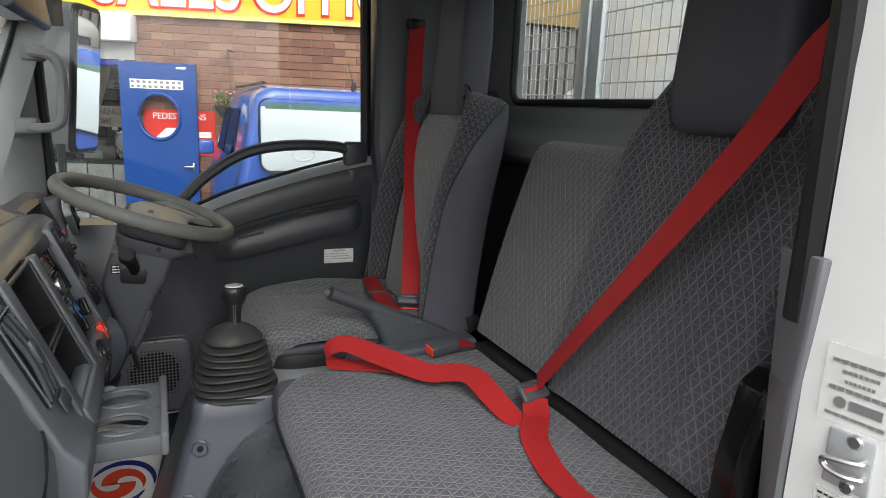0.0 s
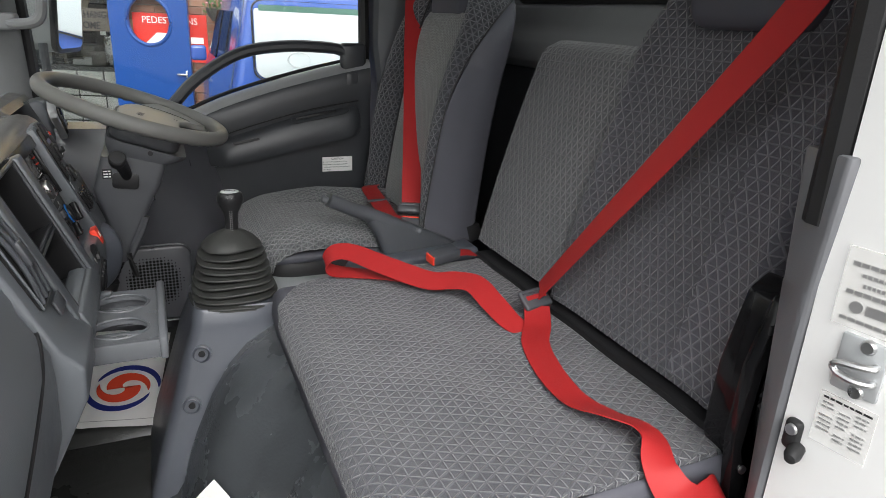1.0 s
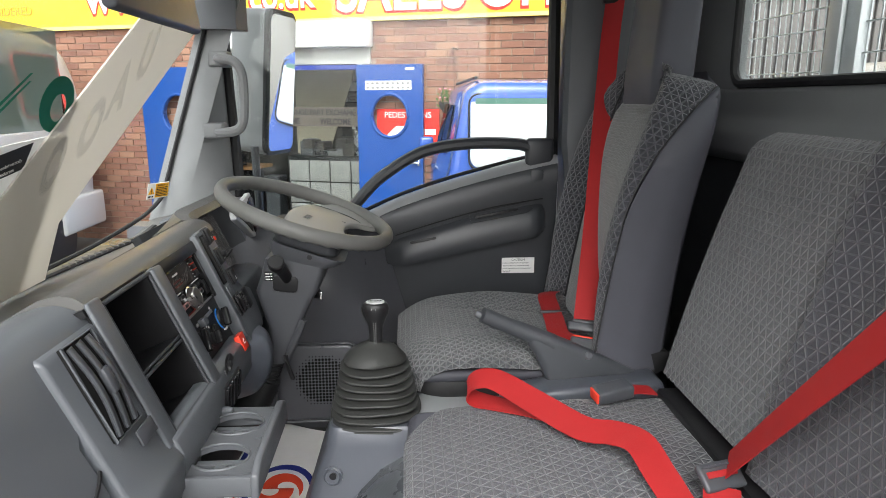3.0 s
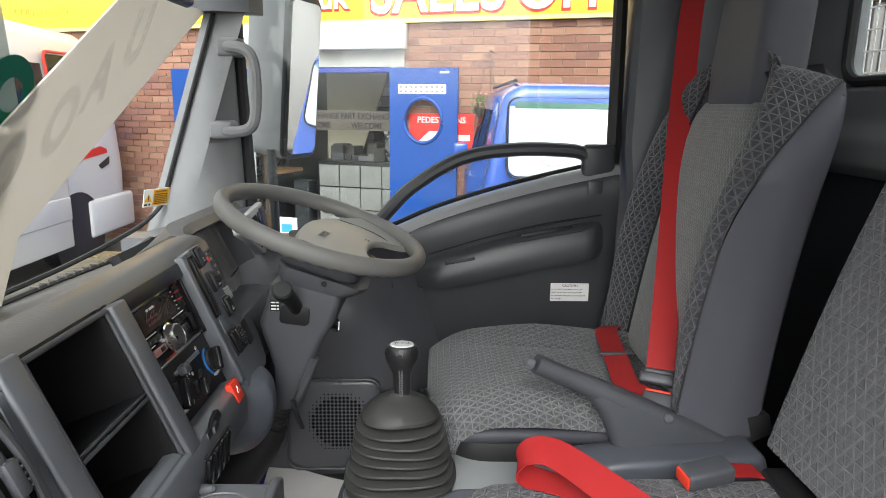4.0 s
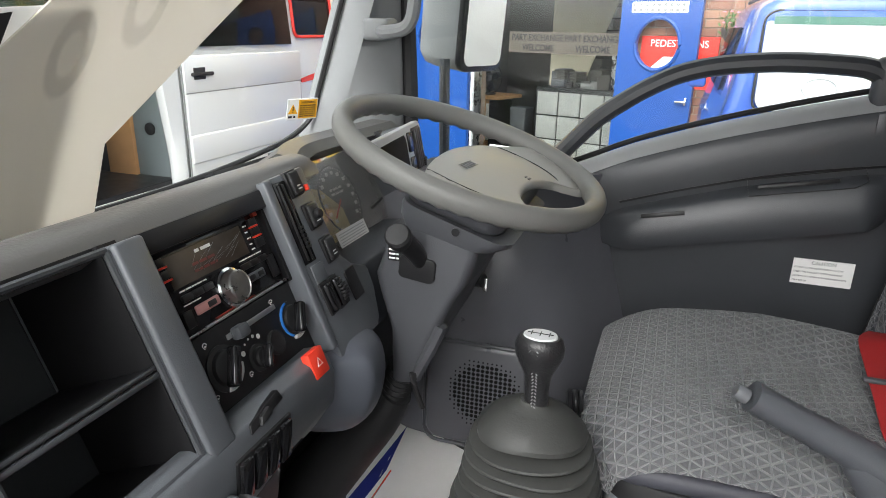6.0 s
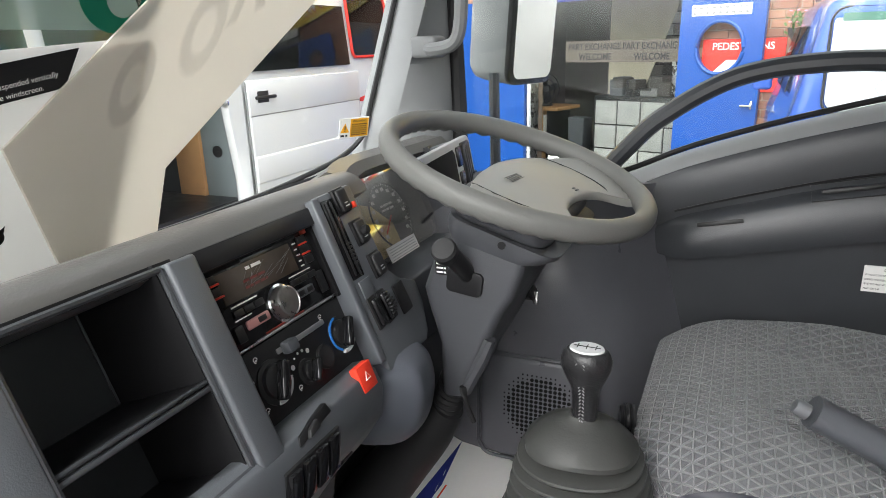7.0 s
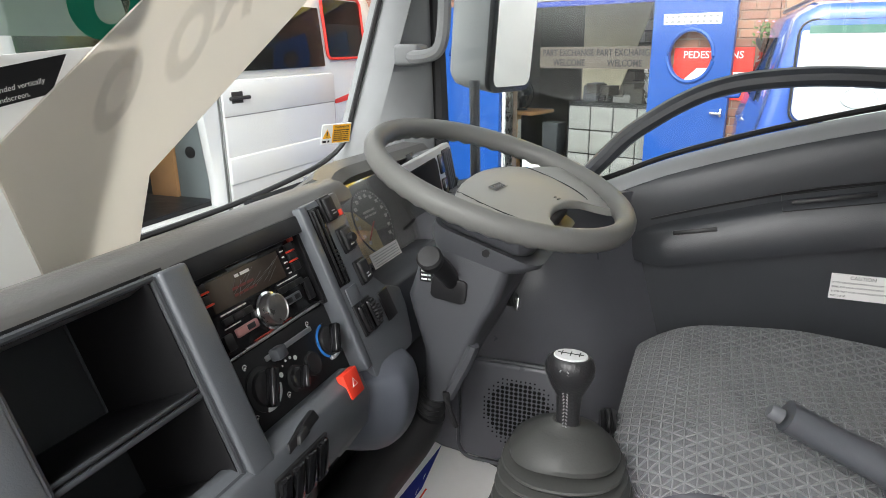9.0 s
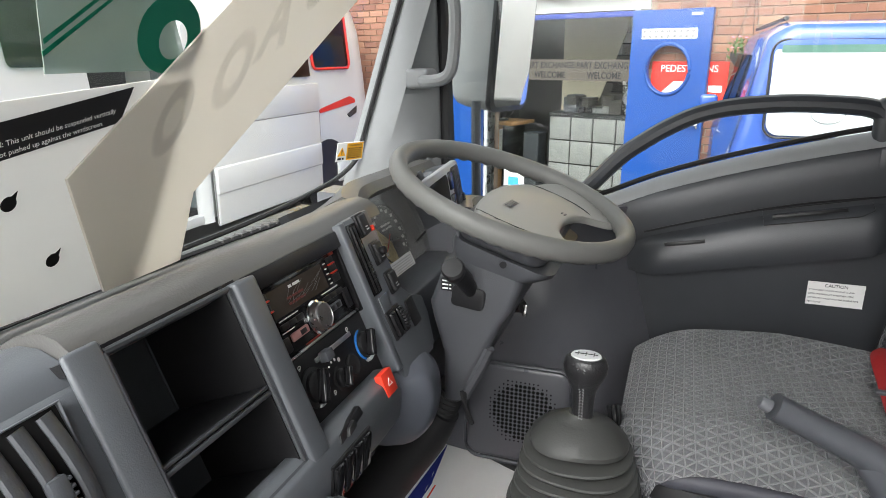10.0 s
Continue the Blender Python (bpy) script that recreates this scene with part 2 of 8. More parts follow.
def brick_paint():
    """Red facing brick: each brick its own tone, with pitted faces and pale blooms."""
    m = material("red facing brick", (0.23, 0.11, 0.075), 0.85, vscale=9, var=0.25, bump=0.8, bscale=70)
    t = m.node_tree
    b = t.nodes["Principled BSDF"]
    src = b.inputs["Base Color"].links[0].from_socket
    info = t.nodes.new("ShaderNodeObjectInfo")
    geo = t.nodes.new("ShaderNodeNewGeometry")
    r = maths(t, "FRACT", maths(t, "ADD", info.outputs["Random"], geo.outputs["Random Per Island"]))
    cr = t.nodes.new("ShaderNodeValToRGB")
    e = cr.color_ramp.elements
    e[0].color, e[1].color = (0.13, 0.062, 0.05, 1), (0.33, 0.19, 0.125, 1)
    for p, c in ((0.3, (0.2, 0.092, 0.063, 1)), (0.7, (0.25, 0.12, 0.08, 1))):
        n = e.new(p)
        n.color = c
    t.links.new(r, cr.inputs[0])
    mx = t.nodes.new("ShaderNodeMix")
    mx.data_type = "RGBA"
    mx.inputs["Factor"].default_value = 0.65
    t.links.new(src, mx.inputs["A"])
    t.links.new(cr.outputs[0], mx.inputs["B"])
    t.links.new(mx.outputs["Result"], b.inputs["Base Color"])
    return m


BRICK = brick_paint()

# ---- building helpers ----
def box_uv(me):
    """A UV map in metres, each face laid out along its main direction."""
    lay = me.uv_layers.new(name="UVMap")
    n = len(me.loops)
    vi = np.empty(n, dtype=np.int32)
    me.loops.foreach_get("vertex_index", vi)
    co = np.empty(len(me.vertices) * 3)
    me.vertices.foreach_get("co", co)
    co = co.reshape(-1, 3)
    no = np.empty(len(me.polygons) * 3)
    me.polygons.foreach_get("normal", no)
    tot = np.empty(len(me.polygons), dtype=np.int32)
    me.polygons.foreach_get("loop_total", tot)
    axis = np.repeat(np.abs(no.reshape(-1, 3)).argmax(1), tot)
    p = co[vi]
    uv = np.where((axis == 0)[:, None], p[:, [1, 2]], np.where((axis == 1)[:, None], p[:, [0, 2]], p[:, [1, 0]]))
    lay.data.foreach_set("uv", uv.astype(np.float32).ravel())


def thing(name, loc, label, category, group="", kind=""):
    ob = new(name)
    ob.empty_display_size = 0.05
    ob.location = loc
    return tagged(ob, label, category, group, kind)


def mesh_of(name, bm, mat, smooth=35.0):
    me = bpy.data.meshes.new(name)
    bm.normal_update()
    bm.to_mesh(me)
    bm.free()
    if len(me.polygons) and not me.uv_layers:
        box_uv(me)
    for m in (mat if isinstance(mat, (list, tuple)) else [mat]):
        me.materials.append(m)
    if smooth:
        me.polygons.foreach_set("use_smooth", [True] * len(me.polygons))
        me.set_sharp_from_angle(angle=radians(smooth))
    return me


def part(name, bm, mat, parent, label="", smooth=35.0):
    """One mesh under a thing (an Empty) or under a part; bm in world metres."""
    ob = new(name, mesh_of(name, bm, mat, smooth))
    ob.parent = parent
    if parent.type == "EMPTY":
        ob.matrix_parent_inverse = Matrix.Translation(parent.location).inverted()
    return tagged(ob, label)


def solo(name, bm, mat, label, category, group="", kind="", smooth=35.0):
    return tagged(new(name, mesh_of(name, bm, mat, smooth)), label, category, group, kind)


def bevelled(bm, w, segs=2, angle=30.0):
    if w:
        es = [e for e in bm.edges if len(e.link_faces) == 2 and e.calc_face_angle(0) > radians(angle)]
        bmesh.ops.bevel(bm, geom=es, offset=w, segments=segs, profile=0.5, affect="EDGES", clamp_overlap=True)
    return bm


def box(x0, x1, y0, y1, z0, z1, bevel=0.003, segs=2, m=None):
    bm = bmesh.new()
    bmesh.ops.create_cube(bm, size=1.0)
    bmesh.ops.transform(bm, verts=bm.verts, matrix=Matrix.LocRotScale(((x0 + x1) / 2, (y0 + y1) / 2, (z0 + z1) / 2), None, (abs(x1 - x0), abs(y1 - y0), abs(z1 - z0))))
    bevelled(bm, bevel, segs)
    if m is not None:
        bmesh.ops.transform(bm, verts=bm.verts, matrix=m)
    return bm


def prism(pts, a0, a1, axis="y", bevel=0.003, segs=2):
    """A closed outline pushed along an axis. The outline's two numbers are the other two axes in the order x, y, z."""
    bm = bmesh.new()
    i = "xyz".index(axis)

    def v(p, a):
        q = list(p)
        q.insert(i, a)
        return bm.verts.new(q)

    lo, hi = [v(p, a0) for p in pts], [v(p, a1) for p in pts]
    bm.faces.new(lo)
    bm.faces.new(hi[::-1])
    for k in range(len(pts)):
        bm.faces.new((lo[k], hi[k], hi[k - 1], lo[k - 1]))
    bmesh.ops.recalc_face_normals(bm, faces=bm.faces)
    return bevelled(bm, bevel, segs)


def loft(rings, closed=True, caps=True):
    """Skin over rings of equally many points."""
    bm = bmesh.new()
    vs = [[bm.verts.new(p) for p in r] for r in rings]
    n = len(rings[0])
    for a, b in zip(vs, vs[1:]):
        for k in range(n if closed else n - 1):
            bm.faces.new((a[k], a[(k + 1) % n], b[(k + 1) % n], b[k]))
    if caps and closed:
        bm.faces.new(vs[0][::-1])
        bm.faces.new(vs[-1])
    bmesh.ops.recalc_face_normals(bm, faces=bm.faces)
    return bm


def smooth_path(pts, n=8, closed=False):
    """Catmull-Rom through the points."""
    P = [Vector(p) for p in pts]
    out = []
    m = len(P)
    for i in range(m if closed else m - 1):
        if closed:
            a, b, c, d = P[i - 1], P[i], P[(i + 1) % m], P[(i + 2) % m]
        else:
            a, b, c, d = P[max(i - 1, 0)], P[i], P[i + 1], P[min(i + 2, m - 1)]
        for k in range(n):
            t = k / n
            out.append(0.5 * (2 * b + (c - a) * t + (2 * a - 5 * b + 4 * c - d) * t * t + (3 * b - 3 * c + d - a) * t ** 3))
    if not closed:
        out.append(P[-1])
    return out


def tube(path, radius, sides=12, closed=False, flat_by=1.0, up=(0, 0, 1)):
    """A round or flattened bar along a path; radius may be a function of 0..1."""
    P = [Vector(p) for p in path]
    rings = []
    m = len(P)
    for i, p in enumerate(P):
        if closed:
            d = P[(i + 1) % m] - P[i - 1]
        else:
            d = P[min(i + 1, m - 1)] - P[max(i - 1, 0)]
        d.normalize()
        s = d.cross(Vector(up))
        if s.length < 1e-4:
            s = d.cross(Vector((1, 0, 0)))
        s.normalize()
        u = s.cross(d).normalized()
        r = radius(i / max(1, m - 1)) if callable(radius) else radius
        rings.append([p + s * math.cos(2 * math.pi * k / sides) * r + u * math.sin(2 * math.pi * k / sides) * r * flat_by for k in range(sides)])
    if closed:
        rings.append(rings[0])
        bm = loft(rings, caps=False)
        bmesh.ops.remove_doubles(bm, verts=bm.verts, dist=1e-6)
        bmesh.ops.recalc_face_normals(bm, faces=bm.faces)
        return bm
    return loft(rings)


def ribbon(path, sides, width, thick=0.0016):
    """Belt webbing: a thin strap along a path; sides gives the direction of its width at each point."""
    rings = []
    m = len(path)
    for i, p in enumerate(path):
        p = Vector(p)
        d = (Vector(path[min(i + 1, m - 1)]) - Vector(path[max(i - 1, 0)])).normalized()
        s = Vector(sides[i] if isinstance(sides, list) else sides)
        s = (s - d * s.dot(d)).normalized()
        u = s.cross(d).normalized()
        rings.append([p + s * width / 2 * a + u * thick / 2 * b for a, b in ((-1, -1), (-0.4, -1.1), (0.4, -1.1), (1, -1), (1, 1), (0.4, 1.1), (-0.4, 1.1), (-1, 1))])
    return loft(rings)


def turned(profile, centre, axis=(0, 0, 1), sides=24):
    """A turned body: (radius, height) pairs round an axis through the centre."""
    q = Vector(axis).to_track_quat("Z", "Y").to_matrix()
    c = Vector(centre)
    rings = [[c + q @ Vector((max(r, 1e-4) * math.cos(2 * math.pi * k / sides), max(r, 1e-4) * math.sin(2 * math.pi * k / sides), h)) for k in range(sides)] for r, h in profile]
    return loft(rings)


def joined(*bms):
    out = bmesh.new()
    for b in bms:
        me = bpy.data.meshes.new("tmp")
        b.to_mesh(me)
        b.free()
        out.from_mesh(me)
        bpy.data.meshes.remove(me)
    return out


def moved(bm, m):
    bmesh.ops.transform(bm, verts=bm.verts, matrix=m)
    return bm


def pillow(nu, nv, at, thick):
    """A cushion over a grid: at(u, v) gives the top point and the way out; thick(u, v) how far the padding stands off its back."""
    bm = bmesh.new()
    top, bot = [], []
    for i in range(nu + 1):
        top.append([])
        bot.append([])
        for j in range(nv + 1):
            p, n = at(i / nu, j / nv)
            top[-1].append(bm.verts.new(Vector(p)))
            bot[-1].append(bm.verts.new(Vector(p) - Vector(n) * thick(i / nu, j / nv)))
    lay = bm.loops.layers.uv.new("UVMap")
    place = {}
    for i in range(nu + 1):
        for j in range(nv + 1):
            mj, mi = nv // 2, nu // 2
            a = place[top[i][j - 1]][0] + (top[i][j].co - top[i][j - 1].co).length if j else (top[i][0].co - top[i][mj].co).length * -1
            b = place[top[i - 1][j]][1] + (top[i][j].co - top[i - 1][j].co).length if i else (top[0][j].co - top[mi][j].co).length * -1
            k = thick(i / nu, j / nv)
            place[top[i][j]] = (a, b)
            place[bot[i][j]] = (a + k * ((j == nv) - (j == 0)), b + k * ((i == nu) - (i == 0)))
    for g, flip in ((top, False), (bot, True)):
        for i in range(nu):
            for j in range(nv):
                f = [g[i][j], g[i + 1][j], g[i + 1][j + 1], g[i][j + 1]]
                bm.faces.new(f[::-1] if flip else f)
    for i in range(nu):
        bm.faces.new((top[i][0], bot[i][0], bot[i + 1][0], top[i + 1][0]))
        bm.faces.new((top[i][nv], top[i + 1][nv], bot[i + 1][nv], bot[i][nv]))
    for j in range(nv):
        bm.faces.new((top[0][j], top[0][j + 1], bot[0][j + 1], bot[0][j]))
        bm.faces.new((top[nu][j], bot[nu][j], bot[nu][j + 1], top[nu][j + 1]))
    bmesh.ops.recalc_face_normals(bm, faces=bm.faces)
    for f in bm.faces:
        for lp in f.loops:
            lp[lay].uv = place[lp.vert]
    return bm


def words(text, size, m, extrude=0.0002, align="CENTER", fat=0.0):
    """Raised lettering in the built-in face, as a bmesh."""
    cu = bpy.data.curves.new("lettering", "FONT")
    cu.body, cu.size, cu.extrude, cu.align_x, cu.align_y = text, size, extrude, align, "CENTER"
    cu.resolution_u = 5
    cu.offset = fat
    ob = bpy.data.objects.new("lettering", cu)
    me = ob.to_mesh()
    bm = bmesh.new()
    bm.from_mesh(me)
    ob.to_mesh_clear()
    bpy.data.objects.remove(ob)
    bpy.data.curves.remove(cu)
    bmesh.ops.transform(bm, verts=bm.verts, matrix=m)
    return bm


def axes(o, right, up):
    """A pose whose x runs right and y up; z comes out of the face."""
    r = Vector(right).normalized()
    u = Vector(up)
    u = (u - r * u.dot(r)).normalized()
    n = r.cross(u)
    return Matrix(((r.x, u.x, n.x, o[0]), (r.y, u.y, n.y, o[1]), (r.z, u.z, n.z, o[2]), (0, 0, 0, 1)))


def slab(m, x0, x1, y0, y1, d0, d1, bevel=0.0, segs=2):
    """A block in the axes of a face: x right, y up, d out of it."""
    return box(x0, x1, y0, y1, d0, d1, bevel, segs, m)


def bars(m, x0, x1, ys, h, d=0.0004, seed=1):
    """Lines of print that cannot be read: rows of short bars."""
    rnd = random.Random(seed)
    out = []
    for y in ys:
        x = x0
        while x < x1 - 0.001:
            w = min(rnd.uniform(1.5, 5.0) * h, x1 - x)
            out.append(slab(m, x, x + w, y - h / 2, y + h / 2, 0, d))
            x += w + h * 0.7
    return joined(*out)

# ---- the cab: floor, walls, pillars, roof ----
FLOOR = 0.31


def hump_x(y):
    return -0.06 - 0.02 * max(0.0, min(1.0, (y - 0.6) / 0.6))


bm = box(-0.72, 0.93, 0.42, 2.12, FLOOR - 0.05, FLOOR, 0.0)
solo("floor", bm, VINYL, "black vinyl cab floor with scuffs", "floor", kind="structure")

rings = []
for i in range(41):
    y = 0.58 + 0.94 * i / 40
    h = hump_x(y)
    w = 0.006 * math.sin(y * 23) + 0.004 * math.sin(y * 51) + 0.003 * math.sin(y * 117 + 1)
    sec = [(0.30, 0.30), (0.30, 0.62), (0.17, 0.655), (0.118 + w * 0.5, 0.65), (0.06 + w, 0.618), (0.022 + w, 0.58), (-0.008 + w, 0.535), (-0.04 + w, 0.46), (h + 0.015 + w * 0.5, 0.40), (h - 0.005, 0.345), (h - 0.02, 0.322), (h - 0.05, 0.312), (h - 0.05, 0.30)]
    q = max(0.0, min(1.0, (1.27 - y) / 0.24))
    q = 0.10 * q * q * (3 - 2 * q)
    rings.append([(x + q * min(1.0, max(0.0, (0.118 - x) / 0.06)), y, z) for x, z in sec])
bm = loft(rings)
solo("engine_cover", bm, HUMPVINYL, "dark vinyl covered engine hump under the bench", "engine cover", kind="structure", smooth=50)

# rear wall with its window opening
RX = 0.90
WY0, WY1, WZ0, WZ1 = 0.76, 1.822, 1.338, 1.72


def rounded(x0, x1, y0, y1, r, n=6):
    out = []
    for cx, cy, a in ((x1 - r, y1 - r, 0), (x0 + r, y1 - r, 90), (x0 + r, y0 + r, 180), (x1 - r, y0 + r, 270)):
        out += [(cx + r * math.cos(radians(a + 90 * k / n)), cy + r * math.sin(radians(a + 90 * k / n))) for k in range(n + 1)]
    return out


def holed_wall(x0, x1, outer, hole, r):
    """A wall across x with a round cornered opening through it; outer and hole as y0, y1, z0, z1."""
    i = rounded(*hole, r)
    cy, cz = (hole[0] + hole[1]) / 2, (hole[2] + hole[3]) / 2
    o = []
    for y, z in i:
        dy, dz = y - cy, z - cz
        f = min((outer[1] - cy) / dy if dy > 1e-9 else 1e9, (outer[0] - cy) / dy if dy < -1e-9 else 1e9, (outer[3] - cz) / dz if dz > 1e-9 else 1e9, (outer[2] - cz) / dz if dz < -1e-9 else 1e9)
        o.append((cy + dy * f, cz + dz * f))
    return loft([[(x, *p) for p in q] for x, q in ((x0, o), (x0, i), (x1, i), (x1, o), (x0, o))], caps=False)


bm = joined(box(RX, RX + 0.03, 0.5, 2.12, 0.25, 1.20, 0))
solo("wall_back", bm, DARK, "dark lower rear cab wall behind the seats", "wall", kind="structure")
solo("wall_back_upper", holed_wall(RX, RX + 0.03, (0.5, 2.12, 1.2, 1.86), (WY0, WY1, WZ0, WZ1), 0.045), PILLAR, "grey moulded rear cab wall round the window", "wall", kind="structure")
solo("trim_back", prism([(RX - 0.001, 1.165), (RX - 0.035, 1.17), (RX - 0.055, 1.19), (RX - 0.06, 1.215), (RX - 0.052, 1.24), (RX - 0.03, 1.26), (RX - 0.02, 1.285), (RX - 0.016, 1.325), (RX - 0.001, 1.332)], 0.55, 2.03, "y", 0.006, 3), PILLAR,
     "grey moulded ledge below the rear window", "trim", kind="structure", smooth=60)
window = thing("window_1", (RX, 1.3, WZ0), "rear cab window with a black rubber seal", "window", kind="structure")
seal = [(RX + 0.0, y, z) for y, z in rounded(WY0 + 0.002, WY1 - 0.002, WZ0 + 0.002, WZ1 - 0.002, 0.045)]
part("window_frame", tube(seal, 0.011, 8, closed=True, up=(1, 0, 0)), RUBBER, window, "black rubber seal")
p = part("pane", box(RX + 0.012, RX + 0.016, WY0 + 0.001, WY1 - 0.001, WZ0 + 0.001, WZ1 - 0.001, 0), GLASS, window)
p.visible_shadow = False

# front panel, roof and header
solo("wall_front", prism([(-0.66, 0.2), (-0.66, 0.90), (-0.625, 0.93), (-0.66, 0.93), (-0.72, 0.90), (-0.72, 0.2)], 0.46, 2.14, "y", 0), MID,
     "front cab panel below the windscreen", "wall", kind="structure")
solo("ceiling", prism([(-0.30, 1.76), (-0.25, 1.80), (0.96, 1.80), (0.96, 1.86), (-0.34, 1.86), (-0.40, 1.78)], 0.44, 2.14, "y", 0.004), HEADLINER,
     "grey headlining of the cab roof", "ceiling", kind="structure")


def shield_x(z, y=1.3):
    """The windscreen leans back and bows forward in its middle."""
    return -0.545 + 0.34 * (z - 1.0) - 0.075 * (1 - ((y - 1.27) / 0.76) ** 2)


screen = thing("window_2", (-0.6, 1.27, 0.97), "clean windscreen leaning back over the dashboard", "windscreen", kind="structure")
bm = bmesh.new()
g = [[bm.verts.new((shield_x(z, y), y, z)) for y in [0.50 + 1.51 * k / 14 for k in range(15)]] for z in [0.935 + 0.83 * k / 8 for k in range(9)]]
for i in range(8):
    for j in range(14):
        bm.faces.new((g[i][j], g[i][j + 1], g[i + 1][j + 1], g[i + 1][j]))
bmesh.ops.solidify(bm, geom=bm.faces[:], thickness=0.005)
p = part("pane", bm, GLASS, screen)
p.visible_shadow = False
edge = [(shield_x(z, 2.005) + 0.004, 2.004, z) for z in (1.8, 1.6, 1.4, 1.2, 1.1, 1.06)]
edge += [(shield_x(1.02, 1.97), 1.975, 1.025), (shield_x(1.0, 1.9), 1.90, 1.003), (shield_x(0.975, 1.7), 1.7, 0.975), (shield_x(0.965, 1.3), 1.3, 0.962), (shield_x(0.965, 0.8), 0.8, 0.962)]
part("window_frame", tube(smooth_path(edge, 4), 0.005, 6), RUBBER, screen, "black rubber windscreen seal")

# driver's front pillar, in pale grey
rings = []
for k in range(9):
    z = 0.99 + 0.82 * k / 8
    f = shield_x(z, 2.005)
    r = -0.345 - 0.03 * max(0, z - 1.1)
    sec = [(f - 0.02, 2.015), (f + 0.004, 2.012), (f + 0.03, 2.0), (f + 0.075, 1.995), (r - 0.035, 2.03), (r - 0.012, 2.06), (r - 0.01, 2.10), (f, 2.10)]
    rings.append([(x, y, z) for x, y in sec])
solo("pillar_front", loft(rings), PILLAR, "pale grey trim of the windscreen pillar", "pillar", kind="structure")
bm = tube([(-0.348 - 0.03 * max(0, z - 1.1), 2.085, z) for z in (0.97, 1.2, 1.5, 1.8)], 0.014, 8)
solo("trim_door_seal", bm, RUBBER, "black rubber door seal beside the pillar", "door seal", kind="structure")

handle = thing("grab_handle", (-0.375, 2.03, 1.32), "pale grey plastic grab handle on the windscreen pillar", "grab handle")
bar = smooth_path([(-0.365, 2.015, 1.405), (-0.345, 1.985, 1.405), (-0.308, 1.975, 1.396), (-0.292, 1.975, 1.36), (-0.294, 1.975, 1.27), (-0.308, 1.975, 1.232), (-0.35, 1.985, 1.222), (-0.385, 2.015, 1.226)], 6)
part("grip", tube(bar, 0.0125, 10, up=(0, 1, 0)), PILLAR, handle)
for zz, xx in ((1.405, -0.358), (1.226, -0.383)):
    part("mount", box(xx - 0.022, xx + 0.03, 1.99, 2.045, zz - 0.02, zz + 0.02, 0.008, 3), PILLAR, handle)

# driver's rear pillar
rings = []
for k in range(13):
    z = 0.32 + 1.5 * k / 12
    o = 0.02 if z < 1.17 else 0.0
    sec = [(0.548, 2.125), (0.548, 2.06 - o), (0.56, 2.045 - o), (0.65, 2.02 - o), (0.72, 2.03), (0.92, 2.06), (0.92, 2.125)]
    rings.append([(x + 0.01 * (z < 1.17), y, z) for x, y in sec])
solo("pillar_rear", loft(rings), MID, "dark grey trim of the rear door pillar", "pillar", kind="structure")
solo("wall_side", box(0.55, 0.96, 2.126, 2.16, 0.2, 1.86, 0.004), WHITE, "white painted outer cab side behind the door", "wall", kind="structure")

# passenger's rear door jamb
rings = []
for k in range(15):
    z = 0.15 + 1.68 * k / 14
    sec = [(0.545, 0.513), (0.5475, 0.47), (0.558, 0.40), (0.57, 0.33), (0.595, 0.27), (0.65, 0.245), (0.96, 0.245), (0.96, 0.513)]
    rings.append([(x, y, z) for x, y in sec])
solo("pillar_jamb", loft(rings), WHITE, "white painted door jamb of the passenger door", "pillar", kind="structure")
rings = []
for k in range(13):
    z = 0.30 + 0.875 * k / 12
    w = 0.010 * max(0.0, (z - 1.0) / 0.15)
    q = 0.541 + 0.07 * max(-0.1, z - 0.72)
    sec = [(0.545 - w * 0.5, 0.515 - w), (0.541 - w * 0.5, 0.521 - w), (0.543, 0.529), (0.556, q), (0.60, 0.575), (0.68, 0.575), (0.68, 0.52), (0.56, 0.514 - w)]
    rings.append([(x, y, z) for x, y in sec])
bm = loft(rings)
solo("trim_jamb", bevelled(bm, 0.004, 2, 50), TRIMGREY, "grey plastic trim along the door jamb", "trim", kind="structure")
bm = tube([(0.562, 0.535, 1.10), (0.555, 0.53, 1.4), (0.55, 0.53, 1.82)], 0.022, 10)
solo("trim_jamb_seal", bm, RUBBER, "black rubber door seal above the trim", "door seal", kind="structure")
solo("wall_closing", box(0.60, 0.93, 0.506, 0.575, 0.25, 1.86, 0.0), BLACK, "dark inner side of the passenger rear pillar", "wall", kind="structure")
solo("trim_sill", box(-0.60, 0.56, 0.40, 0.50, 0.22, 0.315, 0.012), RUBBER, "ribbed black door sill of the passenger side", "door sill", kind="structure")

# jamb fittings
striker = thing("door_striker", (0.56, 0.42, 0.98), "zinc plated door striker bolted to the white jamb", "door striker")
SJ = axes((0.5495, 0.4535, 0.975), (0.16, -1, 0), (0, 0, 1))
part("plate", slab(SJ, -0.0225, 0.0235, -0.031, 0.031, -0.004, 0.003, 0.004), GALV, striker)
loop = smooth_path([(0.016, 0.008, 0.0), (0.016, 0.008, 0.010), (0.006, 0.007, 0.016), (-0.012, 0.004, 0.017), (-0.018, -0.002, 0.016), (-0.012, -0.008, 0.015), (0.004, -0.010, 0.015), (0.016, -0.010, 0.008), (0.016, -0.010, 0.0)], 4)
part("loop", tube([SJ @ Vector(p) for p in loop], 0.0036, 8), STEEL, striker)
for yy in (0.024, -0.026):
    part("screw", turned([(0, 0.006), (0.006, 0.006), (0.008, 0.003), (0.008, 0)], SJ @ Vector((0.004, yy, 0.0)), SJ.to_3x3() @ Vector((0, 0, 1)), 12), STEEL, striker)
